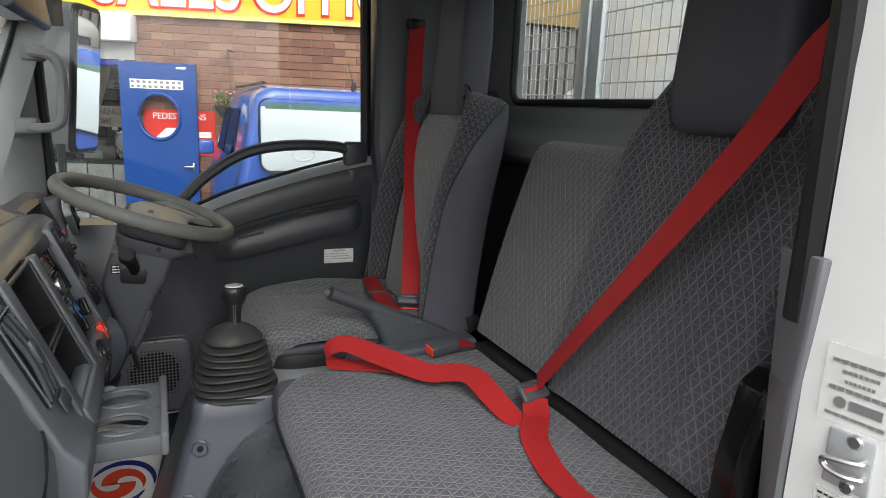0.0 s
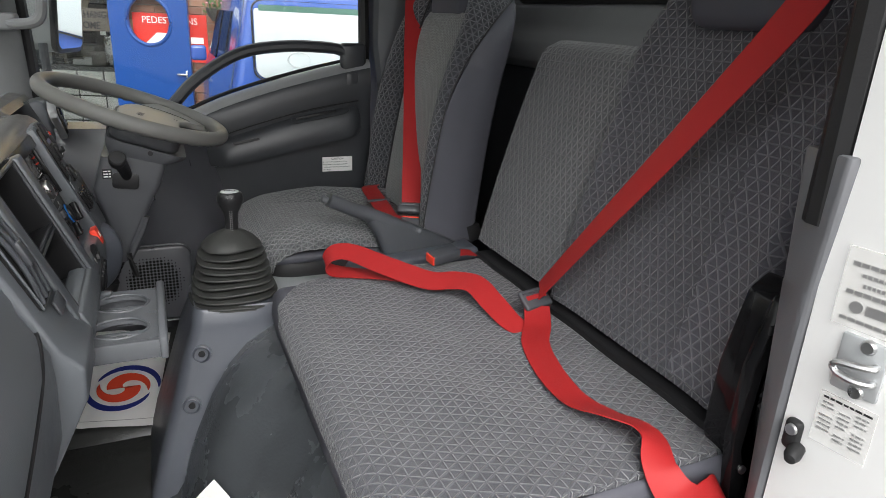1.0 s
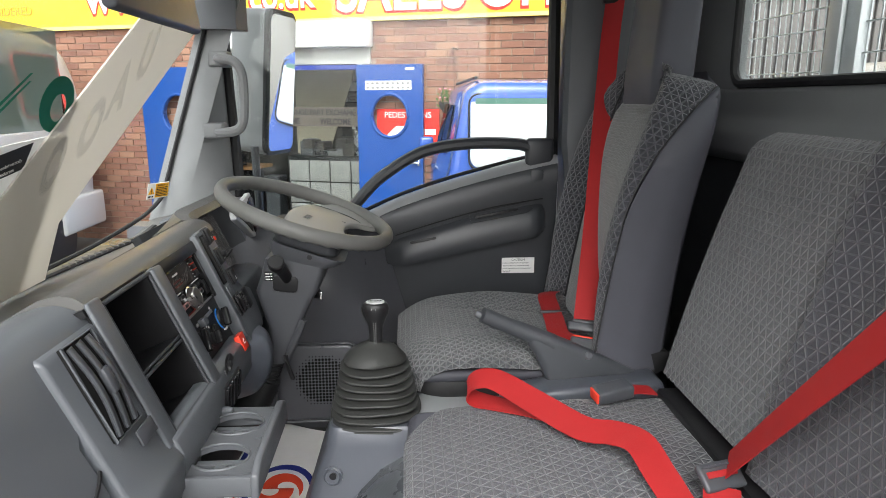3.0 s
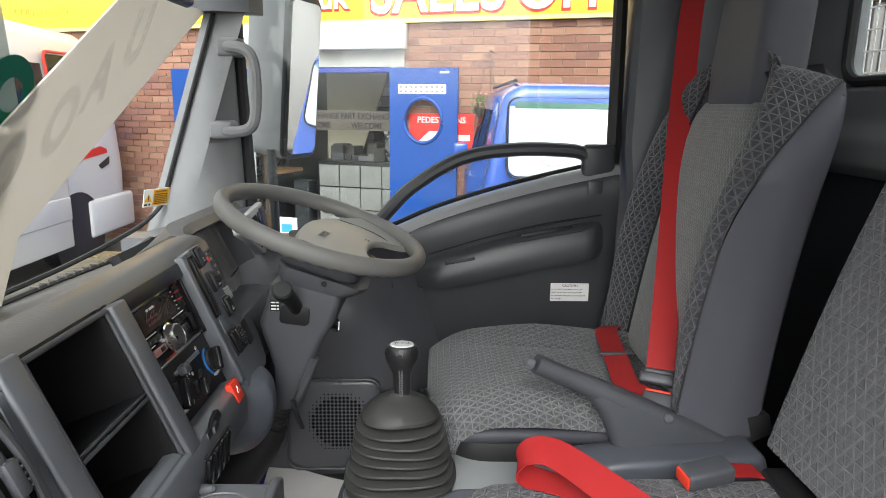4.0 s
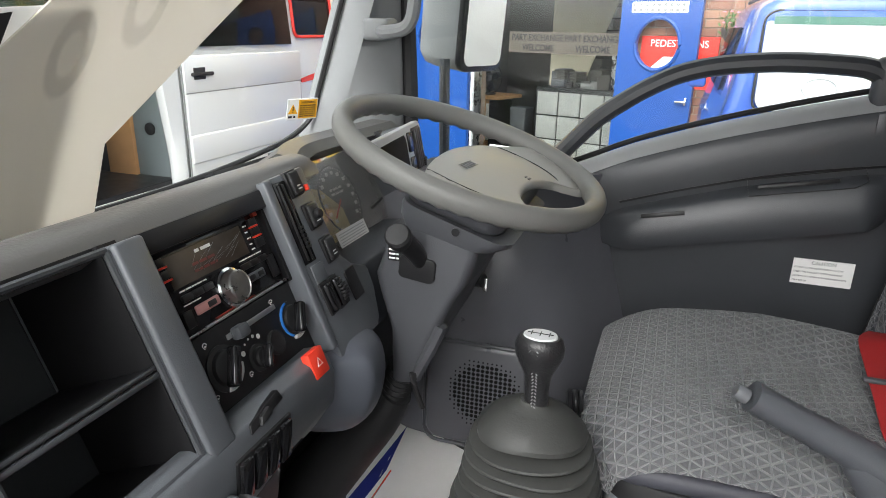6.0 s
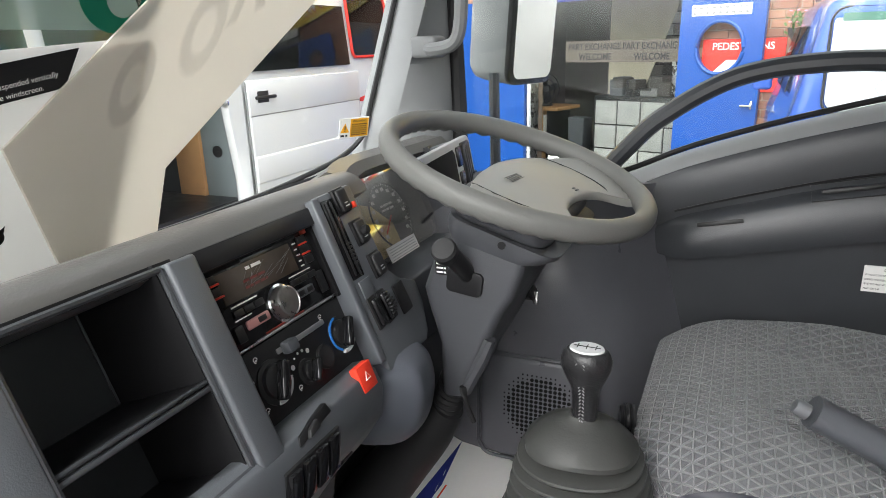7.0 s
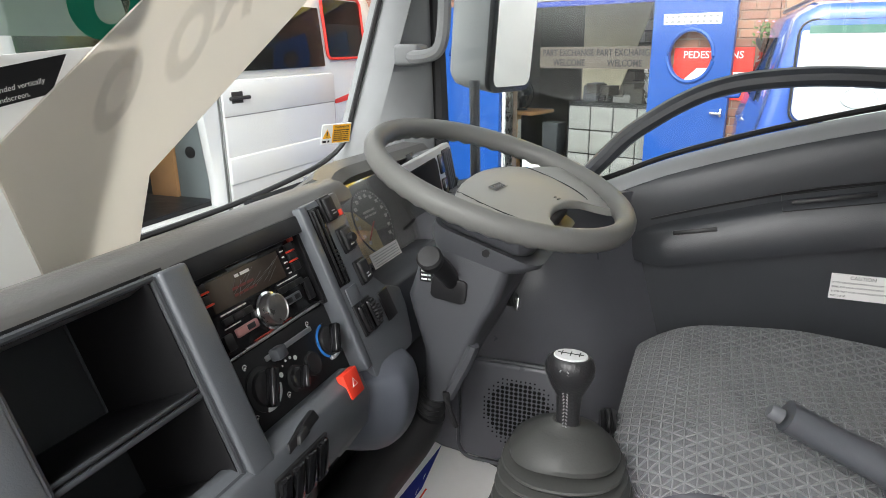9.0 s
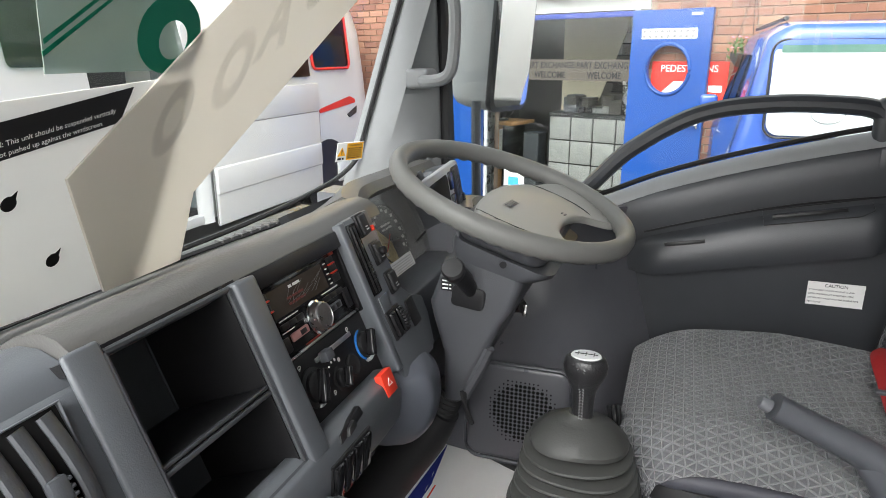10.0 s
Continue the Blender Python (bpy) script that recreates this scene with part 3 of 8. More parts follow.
buffer = thing("door_buffer", (0.553, 0.48, 0.885), "black rubber door buffer on the white jamb", "door buffer")
BJ = axes((0.5465, 0.497, 0.868), (0.1, -1, 0), (0, 0, 1))
part("body", slab(BJ, -0.010, 0.009, -0.018, 0.020, -0.003, 0.010, 0.007, 3), RUBBER, buffer)
part("tip", turned([(0, 0.024), (0.006, 0.022), (0.009, 0.014), (0.009, 0)], BJ @ Vector((0.008, -0.012, 0.004)), BJ.to_3x3() @ Vector((0.3, -0.2, 1)), 12), RUBBER, buffer)
part("washer", turned([(0, 0.003), (0.006, 0.003), (0.007, 0)], BJ @ Vector((0.0, 0.009, 0.0095)), BJ.to_3x3() @ Vector((0, 0, 1)), 12), STEEL, buffer)
STICKER = film("clear sticker film", (0.86, 0.85, 0.82), 0.3)
st = thing("jamb_sticker", (0.55, 0.455, 1.05), "clear maker's sticker with centred grey print on the jamb", "sticker", group="stickers on the jamb")
TJ = axes((0.5495, 0.455, 1.05), (0.16, -1, 0), (0, 0, 1))
part("sheet", slab(TJ, -0.036, 0.036, -0.04, 0.042, -0.003, 0.0004), STICKER, st)
rows = ((0.026, 0.058, 0.0042), (0.016, 0.036, 0.0036), (0.006, 0.030, 0.0036), (-0.003, 0.058, 0.0042), (-0.031, 0.058, 0.0036))
for y, w, h in rows:
    cut = [-w / 2 + w * k / 7 for k in range(8)]
    part("print", joined(*[slab(TJ, a, b - 0.0016, y - h / 2, y + h / 2, 0.0004, 0.0009) for a, b in zip(cut, cut[1:])]), GREYINK, st)
part("emblem", joined(turned([(0.0062, 0), (0.0062, 0.0006), (0, 0.0006)], TJ @ Vector((-0.016, -0.017, 0.0004)), TJ.to_3x3() @ Vector((0, 0, 1)), 20), slab(TJ, -0.007, 0.024, -0.022, -0.012, 0.0004, 0.0009)), GREYINK, st, "dark round emblem and bar")
st = thing("jamb_sticker", (0.55, 0.453, 0.905), "clear data sticker with rows of tiny print on the jamb", "sticker", group="stickers on the jamb")
TJ = axes((0.5495, 0.453, 0.905), (0.16, -1, 0), (0, 0, 1))
part("sheet", slab(TJ, -0.028, 0.028, -0.03, 0.03, -0.003, 0.0004), STICKER, st)
part("heading", bars(TJ @ pose(0, 0, 0.0004), -0.024, 0.024, [0.0245], 0.0022, seed=4), INK, st)
for a, b, sd in ((-0.024, -0.011, 3), (-0.006, 0.005, 5), (0.010, 0.022, 7)):
    part("print", bars(TJ @ pose(0, 0, 0.0004), a, b, [0.0185 - 0.0052 * k for k in range(8) if (k + sd) % 5], 0.0017, seed=sd), GREYINK, st)

# ---- driver's door ----
door = thing("door_1", (0.1, 2.08, 0.35), "dark grey moulded driver's door with its window", "door", kind="structure")
sill = [(-0.36, 0.93), (-0.2, 0.955), (-0.05, 0.985), (0.004, 1.002), (0.1, 1.045), (0.225, 1.087), (0.35, 1.122), (0.458, 1.148), (0.54, 1.165)]
cap = [(p.x, p.z) for p in smooth_path([(x, 0, z) for x, z in sill], 3)]
rings = []
for x, z in cap:
    prof = [(2.106, z - 0.016), (2.088, z - 0.012), (2.072, z - 0.018), (2.060, z - 0.031), (2.053, z - 0.052), (2.050, z - 0.08), (2.052, z - 0.11), (2.056, z - 0.16), (2.058, min(0.80, z - 0.2)), (2.0585, 0.765), (2.0575, 0.755), (2.0575, 0.70), (2.058, 0.5), (2.062, 0.36), (2.106, 0.36)]
    rings.append([(x, y, h) for y, h in prof])
part("door_panel", loft(rings), DARK, door, smooth=60)
# Strip over the door's shoulder paints the bright window reflected there.
bm = loft([[(x, y, z + h) for y, h in ((2.110, -0.030), (2.110, -0.011), (2.092, -0.008), (2.076, -0.012), (2.064, -0.021), (2.0575, -0.033), (2.066, -0.036))] for x, z in cap])
part("sill_trim", bm, LEDGE_SHINE, door, "window ledge with the window's reflection painted pale", smooth=60)
part("glass_seal", tube([(x, 2.109, z - 0.004) for x, z in cap], 0.0055, 6), RUBBER, door, "black seal along the glass")
arm_top = smooth_path([(0.0, 0, 0.884), (0.05, 0, 0.903), (0.10, 0, 0.925), (0.20, 0, 0.955), (0.30, 0, 0.983), (0.40, 0, 1.003), (0.49, 0, 1.018), (0.508, 0, 1.0)], 5)
rings = []
for p in arm_top:
    k = min(1.0, max(0.0, p.x / 0.11)) ** 1.2 * min(1.0, max(0.0, (0.512 - p.x) / 0.03)) ** 0.6
    lo = 0.838 + 0.21 * max(0.0, p.x - 0.08) + 0.02 * (1 - k)
    t, h = p.z, p.z - lo
    d = 0.030 * k
    sink = 0.010 * (1 - k)
    rings.append([(p.x, y + sink, z) for y, z in ((2.062, t + 0.002), (2.052, t), (2.051 - 0.42 * d, t - 0.008), (2.051 - 0.62 * d, t - 0.18 * h), (2.051 - 0.85 * d, t - 0.45 * h), (2.051 - d, t - 0.75 * h), (2.051 - 0.86 * d, t - 0.93 * h), (2.054, t - h), (2.062, t - h))])
armrest = part("armrest", loft(rings), DARK, door, smooth=50)
AP = axes((0.0, 2.0315, 0.905), (1, 0, 0.19), (0, 0.20, 1))
part("pull_slot", slab(AP, 0.318, 0.44, 0.017, 0.0235, -0.003, 0.0002, 0.0008), BLACK, armrest)
part("pull_rim", tube([AP @ Vector((x, y, -0.0008)) for x, y in ((0.303, 0.006), (0.303, 0.034), (0.476, 0.036), (0.48, 0.014), (0.46, 0.006))], 0.0011, 6, closed=True, up=(0, 1, 0)), BLACK, armrest)
part("switch_slot", slab(AP, 0.125, 0.20, -0.018, -0.010, -0.006, -0.0005, 0.001), BLACK, armrest)
part("seam", tube(smooth_path([(0.085, 2.0515, 0.932), (0.2, 2.051, 0.968), (0.35, 2.05, 1.008), (0.50, 2.05, 1.034)], 5), 0.0022, 6), BLACK, door)
rail = smooth_path([(-0.062, 2.078, 0.965), (-0.045, 2.078, 0.995), (-0.012, 2.078, 1.034), (0.031, 2.078, 1.08), (0.079, 2.078, 1.116), (0.115, 2.078, 1.139), (0.16, 2.078, 1.1615), (0.21, 2.078, 1.1755), (0.265, 2.078, 1.183), (0.33, 2.078, 1.187), (0.41, 2.078, 1.185), (0.448, 2.078, 1.180), (0.466, 2.078, 1.166), (0.470, 2.078, 1.13)], 6)
part("window_rail", tube(rail, 0.0165, 10, up=(0, 1, 0), flat_by=1.0), DARK, door, "black arched rail over the lower glass")
part("rail_foot", box(0.452, 0.53, 2.062, 2.095, 1.105, 1.2, 0.012, 3), DARK, door)
fr = [(0.532, 2.10, 1.15), (0.528, 2.10, 1.4), (0.522, 2.10, 1.70), (0.50, 2.10, 1.75), (0.1, 2.10, 1.765), (-0.3, 2.10, 1.755), (-0.375, 2.10, 1.70), (-0.365, 2.10, 1.4), (-0.352, 2.10, 1.1), (-0.352, 2.10, 0.92)]
part("window_frame", tube(fr, 0.017, 8, up=(0, 1, 0)), RUBBER, door, "black window frame")
p = part("pane", box(-0.36, 0.53, 2.112, 2.116, 0.93, 1.755, 0.0), GLASS, door)
p.visible_shadow = False
part("handle_recess", box(0.465, 0.50, 2.051, 2.056, 1.06, 1.115, 0.002), DARK, door)
lab = thing("caution_label", (0.435, 2.054, 0.84), "white caution label with small print on the door panel", "label")
LM = axes((0.435, 2.0535, 0.84), (1, 0, 0), (0, 0, 1))
part("sheet", slab(LM, -0.047, 0.047, -0.0225, 0.0225, -0.002, 0.0006), PAPER, lab)
part("print", joined(words("CAUTION", 0.0085, LM @ pose(0.0, 0.0165, 0.0008)),
                     *[words(s, 0.0042, LM @ pose(-0.0445, y, 0.0008), align="LEFT") for s, y in
                       (("IF YOU CONTINUE DRIVING AT A LOW", 0.007), ("SPEED,THE EXHAUST AFTERTREATMENT", -0.001), ("SYSTEM MAY WORK AND THE ENGINE RPM", -0.009), ("MAY GO UP", -0.017))]), INK, lab)

# outside mirror and its pole
mir = thing("door_mirror", (-0.27, 2.3, 1.165), "tall grey door mirror on a pole outside the window", "door mirror")
MM = axes((-0.28, 2.328, 1.352), (0.33, 0.94, 0), (0.085, -0.03, 1))
bm = moved(loft([[(0.04 + (x - 0.04) * k, y * q, z) for x, y in rounded(-0.040, 0.122, -0.218, 0.215, 0.03)] for z, k, q in ((-0.012, 0.96, 0.985), (-0.012, 1.0, 1.0), (-0.03, 1.0, 1.0), (-0.09, 0.99, 0.99), (-0.118, 0.95, 0.97), (-0.132, 0.86, 0.92), (-0.138, 0.6, 0.75))]), MM)
part("housing", bm, PILLAR, mir, "mid grey moulded mirror housing", smooth=50)
part("bezel", moved(prism(rounded(-0.043, 0.125, -0.219, 0.216, 0.03), -0.016, 0.0, "z", 0.004, 2), MM), BLACK, mir, "black bezel round the glass")
part("glass", moved(prism(rounded(-0.031, 0.116, -0.205, 0.2, 0.022), -0.001, 0.0025, "z", 0.0), MM), MIRROR, mir, smooth=0)
part("pole", tube([(-0.335, 2.275, 0.70), (-0.338, 2.278, 0.95), (-0.342, 2.28, 1.165)], 0.012, 10), MID, mir)
part("bracket", box(-0.36, -0.30, 2.10, 2.29, 0.70, 0.735, 0.006), BLACK, mir)

# sun visor
vis = thing("sun_visor", (-0.28, 1.40, 1.42), "dark grey sun visor folded down below the header", "sun visor")
part("flap", prism([(-0.272, 1.425), (-0.262, 1.419), (-0.25, 1.425), (-0.275, 1.60), (-0.295, 1.60)], 1.17, 1.525, "y", 0.005, 3), MID, vis)
part("rod", tube([(-0.285, 1.48, 1.59), (-0.285, 1.60, 1.60), (-0.285, 1.62, 1.64)], 0.006, 8), MID, vis)
solo("trim_header", prism([(-0.33, 1.60), (-0.27, 1.60), (-0.25, 1.64), (-0.25, 1.805), (-0.40, 1.805), (-0.40, 1.72)], 0.5, 2.02, "y", 0.01, 3), MID, "dark grey header trim above the windscreen", "trim", kind="structure")

solo("trim_corner", loft([[(x, y, z) for x, y in ((-0.47 + d, 2.03), (-0.47 + d, 1.985), (-0.37 + d * 0.5, 1.965), (-0.30, 1.985), (-0.285, 2.04))] for z, d in ((1.475, 0.0), (1.49, 0.0), (1.60, 0.03), (1.72, 0.06))]), MID, "dark grey corner trim at the top of the pillar", "trim", kind="structure")

# kick panel with its loudspeaker
rings = []
for k in range(17):
    z = 0.32 + 0.66 * k / 16
    b = 0.052 * math.sin(math.pi * min(1, (z - 0.3) / 0.75)) + 0.045 * math.exp(-((z - 0.82) / 0.13) ** 2)
    e = max(0.05, min(0.13, 0.07 + 0.28 * (0.86 - z)))
    sec = [(-0.62, 1.98), (-0.5, 1.975 - b * 0.3), (-0.36, 1.97 - b * 0.6), (-0.26, 1.965 - b * 0.9), (-0.17, 1.964 - b), (-0.1, 1.968 - b), (e - 0.115, 1.978 - b * 0.88), (e - 0.08, 1.995 - b * 0.66), (e - 0.05, 2.017 - b * 0.38), (e - 0.022, 2.040 - b * 0.14), (e, 2.0565), (-0.62, 2.0565)]
    rings.append([(x, y, z) for x, y in sec])
solo("trim_kick_panel", loft(rings), KICK, "dark grey moulded kick panel beside the pedals", "kick panel", kind="structure", smooth=60)
spk = thing("speaker_grille", (-0.15, 1.90, 0.46), "dark grey loudspeaker panel with round holes", "speaker")
SM = axes((-0.128, 1.898, 0.568), (1, 0.02, 0), (0, 0.05, 1))
part("panel", moved(prism(rounded(-0.105, 0.11, -0.11, 0.105, 0.03), -0.06, 0.012, "z", 0.012, 4), SM), KICK, spk)
hs = []
for i in range(-9, 10):
    for j in range(-9, 10):
        x, y = i * 0.0088 + 0.026, j * 0.0088 - 0.008
        q = math.hypot(i + 1.3, j - 1.5)
        if q < 8.4:
            hs.append((x, y, 0.0037 if q < 7.0 else 0.0017))
# Flat black discs paint the shade of the speaker holes.
part("hole", joined(*[moved(turned([(r, -0.001), (r, 0.0008), (0, 0.0008)], (x, y, 0.012), sides=8), SM) for x, y, r in hs]), DEEPBLACK, spk, "round holes drawn as shade-black discs")
part("rim", tube([SM @ Vector((x, y, 0.011)) for x, y in rounded(-0.106, 0.111, -0.111, 0.106, 0.03, 6)], 0.0035, 6, closed=True), MID, spk)

# ---- dashboard ----
F = axes((-0.20, 0.0, 0.87), (0, 1, 0), (-0.385, 0, 0.923))
dash = thing("dashboard", (-0.45, 1.3, 0.42), "grey moulded truck dashboard with open cubbies", "dashboard")


def top_ring(y):
    """Section of the dash top: down to the windscreen in front, over the crest, under the brow."""
    e = max(0.0, (y - 1.84) / 0.2)
    f = shield_x(0.98, min(y, 2.0)) - 0.012
    up = 0.05 * min(1, e) ** 2
    return [(f, y, 0.952 + up), (-0.5, y, 0.978 + up), (-0.425, y, 1.012 + up * 0.5), (-0.375, y, 1.043), (-0.345, y, 1.060), (-0.318, y, 1.067), (-0.300, y, 1.064), (-0.287, y, 1.055), (-0.281, y, 1.043),
            (-0.30, y, 1.030), (-0.45, y, 0.965), (f, y, 0.935)]


ys = [1.062 + (1.60 - 1.062) * k / 10 for k in range(11)]
bm = loft([top_ring(y) for y in ys])
part("dash_top", bm, DASH_TOP, dash, "grained dark grey dash top")
ys = [0.50 + (1.060 - 0.50) * k / 12 for k in range(13)]
rings = []
for y in ys:
    s = min(1, max(0, (0.928 - y) / 0.10))
    top = [(shield_x(0.98, y) - 0.012, y, 0.952), (-0.43, y, 1.012), (-0.37, y, 1.044), (-0.34, y, 1.054), (-0.318, y, 1.055), (-0.298, y, 1.048)]
    if y > 0.93:
        rings.append(top + [(-0.284, y, 1.036), (-0.268, y, 0.998), (-0.262, y, 0.985), (-0.30, y, 0.88), (-0.30, y, 0.80), (-0.32, y, 0.70), (-0.34, y, 0.60), (-0.38, y, 0.5), (-0.5, y, 0.48), (-0.6, y, 0.5)])
    else:
        rings.append(top + [(-0.282, y, 1.030), (-0.262, y, 0.985 - 0.004 * s), (-0.24, y, 0.935), (-0.226, y, 0.906), (-0.214, y, 0.878), (-0.212, y, 0.84), (-0.216, y, 0.76), (-0.27, y, 0.60), (-0.36, y, 0.45), (-0.6, y, 0.5)])
part("passenger_panel", loft(rings), DASH, dash, "smooth grey glovebox side of the dash", smooth=50)
part("panel_gap", tube(smooth_path([(-0.212, 0.52, 0.83), (-0.212, 0.7, 0.848), (-0.2135, 0.84, 0.872), (-0.2185, 0.9, 0.89), (-0.225, 0.926, 0.904)], 5), 0.0025, 6), BLACK, dash)

# defroster slots and wiper along the foot of the windscreen
vy = [1.12 + 0.84 * k / 14 for k in range(15)]
dv = part("defrost_vent", tube([(shield_x(0.99, y) + 0.022, y, 0.966 + 0.05 * max(0.0, (y - 1.84) / 0.2) ** 2) for y in vy], 0.009, 6, flat_by=0.5), BLACK, dash, "black defroster strip along the glass")
for k in range(11):
    y = 1.60 + 0.0235 * k
    part("slot_rib", box(shield_x(0.99, y) + 0.014, shield_x(0.99, y) + 0.03, y, y + 0.004, 0.963, 0.9715 + 0.05 * max(0.0, (y - 1.84) / 0.2) ** 2, 0), DASH_TOP, dv)

# cheek between passenger side and the middle block, with the louvred vent
cheek = [(-0.30, 1.03), (-0.282, 1.034), (-0.272, 1.028), (-0.203, 0.87), (-0.180, 0.845), (-0.182, 0.80), (-0.23, 0.70), (-0.33, 0.52), (-0.52, 0.50), (-0.52, 0.95)]
part("side_cheek", prism(cheek, 0.931, 1.060, "y", 0.007, 3), DASH, dash, "flat grey panel with the side vent", smooth=50)
# A black sheet behind the slats paints the vent's inner shade.
vent = part("side_vent", slab(F, 0.962, 1.030, 0.052, 0.178, -0.006, 0.0006, 0.001), DEEPBLACK, dash, "grey slatted air vent over a sheet of painted recess shade")
vr = [(0.962, 0.052), (0.962, 0.178), (1.030, 0.178), (1.030, 0.052)]
part("vent_rim", tube([F @ Vector((x, y, 0.001)) for x, y in vr], 0.0022, 6, closed=True), DASH, vent)
for k in range(3):
    y = 0.974 + k * 0.0215
    path = [F @ Vector((y + 0.004 * math.cos(math.pi * (j / 10 - 0.5)), 0.056 + 0.118 * j / 10, 0.001 + 0.005 * math.sin(math.pi * j / 10))) for j in range(11)]
    part("slat", tube(path, 0.0078, 10, flat_by=0.5, up=F.to_3x3() @ Vector((0.35, 0, 1))), MID, vent)
part("thumb_wheel", joined(slab(F, 0.992, 1.007, 0.100, 0.134, 0.003, 0.013, 0.003), *[slab(F, 1.006, 1.0095, 0.103 + 0.006 * k, 0.106 + 0.006 * k, 0.004, 0.0125, 0.0008) for k in range(5)]), MID, vent)
part("blank", slab(F, 1.0, 1.045, 0.022, 0.044, 0.0, 0.004, 0.003), MID, dash)

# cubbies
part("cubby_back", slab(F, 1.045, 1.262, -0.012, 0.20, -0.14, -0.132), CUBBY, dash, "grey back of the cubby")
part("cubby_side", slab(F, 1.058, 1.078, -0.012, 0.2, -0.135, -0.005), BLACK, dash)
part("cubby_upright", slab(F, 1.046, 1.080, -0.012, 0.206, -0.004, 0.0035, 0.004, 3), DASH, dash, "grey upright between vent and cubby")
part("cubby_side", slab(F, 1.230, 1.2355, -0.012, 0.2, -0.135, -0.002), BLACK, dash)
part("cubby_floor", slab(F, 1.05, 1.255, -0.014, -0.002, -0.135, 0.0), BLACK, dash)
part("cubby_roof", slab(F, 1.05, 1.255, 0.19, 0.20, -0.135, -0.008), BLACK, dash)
sh = part("shelf", slab(F, 1.06, 1.234, 0.080, 0.087, -0.133, -0.004, 0.002), BLACK, dash)
part("shelf_lip", slab(F, 1.08, 1.234, 0.0775, 0.0825, -0.006, 0.0, 0.0015), DARK, sh)
part("shelf_lip", slab(F, 1.08, 1.234, 0.0845, 0.0885, -0.006, -0.001, 0.0015), DARK, sh)
fr = [(1.080, -0.004), (1.080, 0.194), (1.234, 0.194), (1.234, -0.004)]
part("cubby_rim", joined(*[tube([F @ Vector((*a, 0.0)), F @ Vector((*b, 0.0))], 0.0035, 8) for a, b in zip(fr, fr[1:] + fr[:1])]), DARK, dash)
part("divider", slab(F, 1.237, 1.271, -0.012, 0.197, -0.03, 0.008, 0.004, 3), DASH, dash, "grey upright between cubby and radio")
# Added tube draws the highlight along the cubby's back corner.
part("cubby_edge_glint", tube([F @ Vector((1.2285, 0.088, -0.1305)), F @ Vector((1.2285, 0.19, -0.1305))], 0.0016, 5), MID, dash, "thin tube painted as the lit edge inside the cubby")
part("divider_rib", slab(F, 1.233, 1.240, -0.010, 0.194, -0.006, 0.003, 0.002), DASH, dash)
part("radio_well", joined(slab(F, 1.262, 1.287, -0.01, 0.196, -0.05, -0.017), slab(F, 1.264, 1.468, 0.176, 0.198, -0.05, -0.006, 0.002)), BLACK, dash, "black well round the radio")

# radio
R = F @ pose(0, 0, -0.016)
DIMRED = material("dim red digits", (0.13, 0.02, 0.015), 0.4, bump=0.0)
DULLRED = material("dull red buttons", (0.3, 0.035, 0.02), 0.4, bump=0.0)
radio = thing("car_radio", R @ Vector((1.367, 0.135, 0.0)), "black double height car radio with a steel volume knob", "radio")
part("surround", joined(slab(R, 1.278, 1.466, 0.178, 0.19, -0.02, 0.004, 0.002), slab(R, 1.278, 1.285, 0.085, 0.18, -0.02, 0.004, 0.002), slab(R, 1.459, 1.466, 0.085, 0.18, -0.02, 0.004, 0.002)), GLOSSBLACK, radio)
part("face", slab(R, 1.284, 1.460, 0.088, 0.180, -0.03, -0.004, 0.002), GLOSSBLACK, radio)
# Besides dust, the uneven brown stands for reflections in the screen.
SCREEN = material("dusty display glass with painted reflections", (0.05, 0.038, 0.030), 0.14, vscale=45, var=0.55, bump=0.0, rvar=0.1, spec=0.5)
part("display", slab(R, 1.302, 1.421, 0.136, 0.1685, -0.004, -0.0028), SCREEN, radio, "dusty display screen, reflections painted brown, with faint scratches")
part("display_frame", joined(slab(R, 1.298, 1.425, 0.1685, 0.1705, -0.004, -0.002), slab(R, 1.298, 1.425, 0.134, 0.136, -0.004, -0.002), slab(R, 1.421, 1.4235, 0.136, 0.169, -0.004, -0.002)), GLOSSBLACK, radio)
scr = []
rnd = random.Random(4)
for k in range(14):
    x, y = rnd.uniform(1.33, 1.40), rnd.uniform(0.14, 0.155)
    scr.append(tube([R @ Vector((x, y, -0.0026)), R @ Vector((x + rnd.uniform(0.004, 0.03), min(0.167, y + rnd.uniform(0.004, 0.016)), -0.0026))], 0.00018, 4))
part("digits", bars(R @ pose(0, 0, -0.0027), 1.335, 1.37, [0.151, 0.144], 0.0028, seed=12), DIMRED, radio, "dull red display digits")
part("scratches", joined(*scr), GREYINK, radio, "fine pale scratches")
part("slot", slab(R, 1.292, 1.45, 0.1745, 0.177, -0.004, -0.0032), BLACK, radio)
part("slot_lip", slab(R, 1.290, 1.452, 0.1772, 0.1785, -0.004, -0.0012, 0.0004), STEEL, radio, "bright lip of the disc slot")
part("strip", slab(R, 1.290, 1.459, 0.0875, 0.0905, -0.006, 0.000, 0.001), STEEL, radio, "bright strip along the lower edge")
part("red_strip", slab(R, 1.335, 1.40, 0.0915, 0.0928, -0.004, -0.002), DULLRED, radio)
KC = R @ Vector((1.373, 0.112, 0.0))
kb = part("volume_knob", turned([(0.0175, -0.006), (0.0175, 0.006), (0.0168, 0.0095), (0.0150, 0.0105), (0.0146, 0.0098), (0, 0.0098)], KC, R.to_3x3() @ Vector((0, 0, 1)), 40), KNOBSTEEL, radio, "round brushed steel knob", smooth=20)
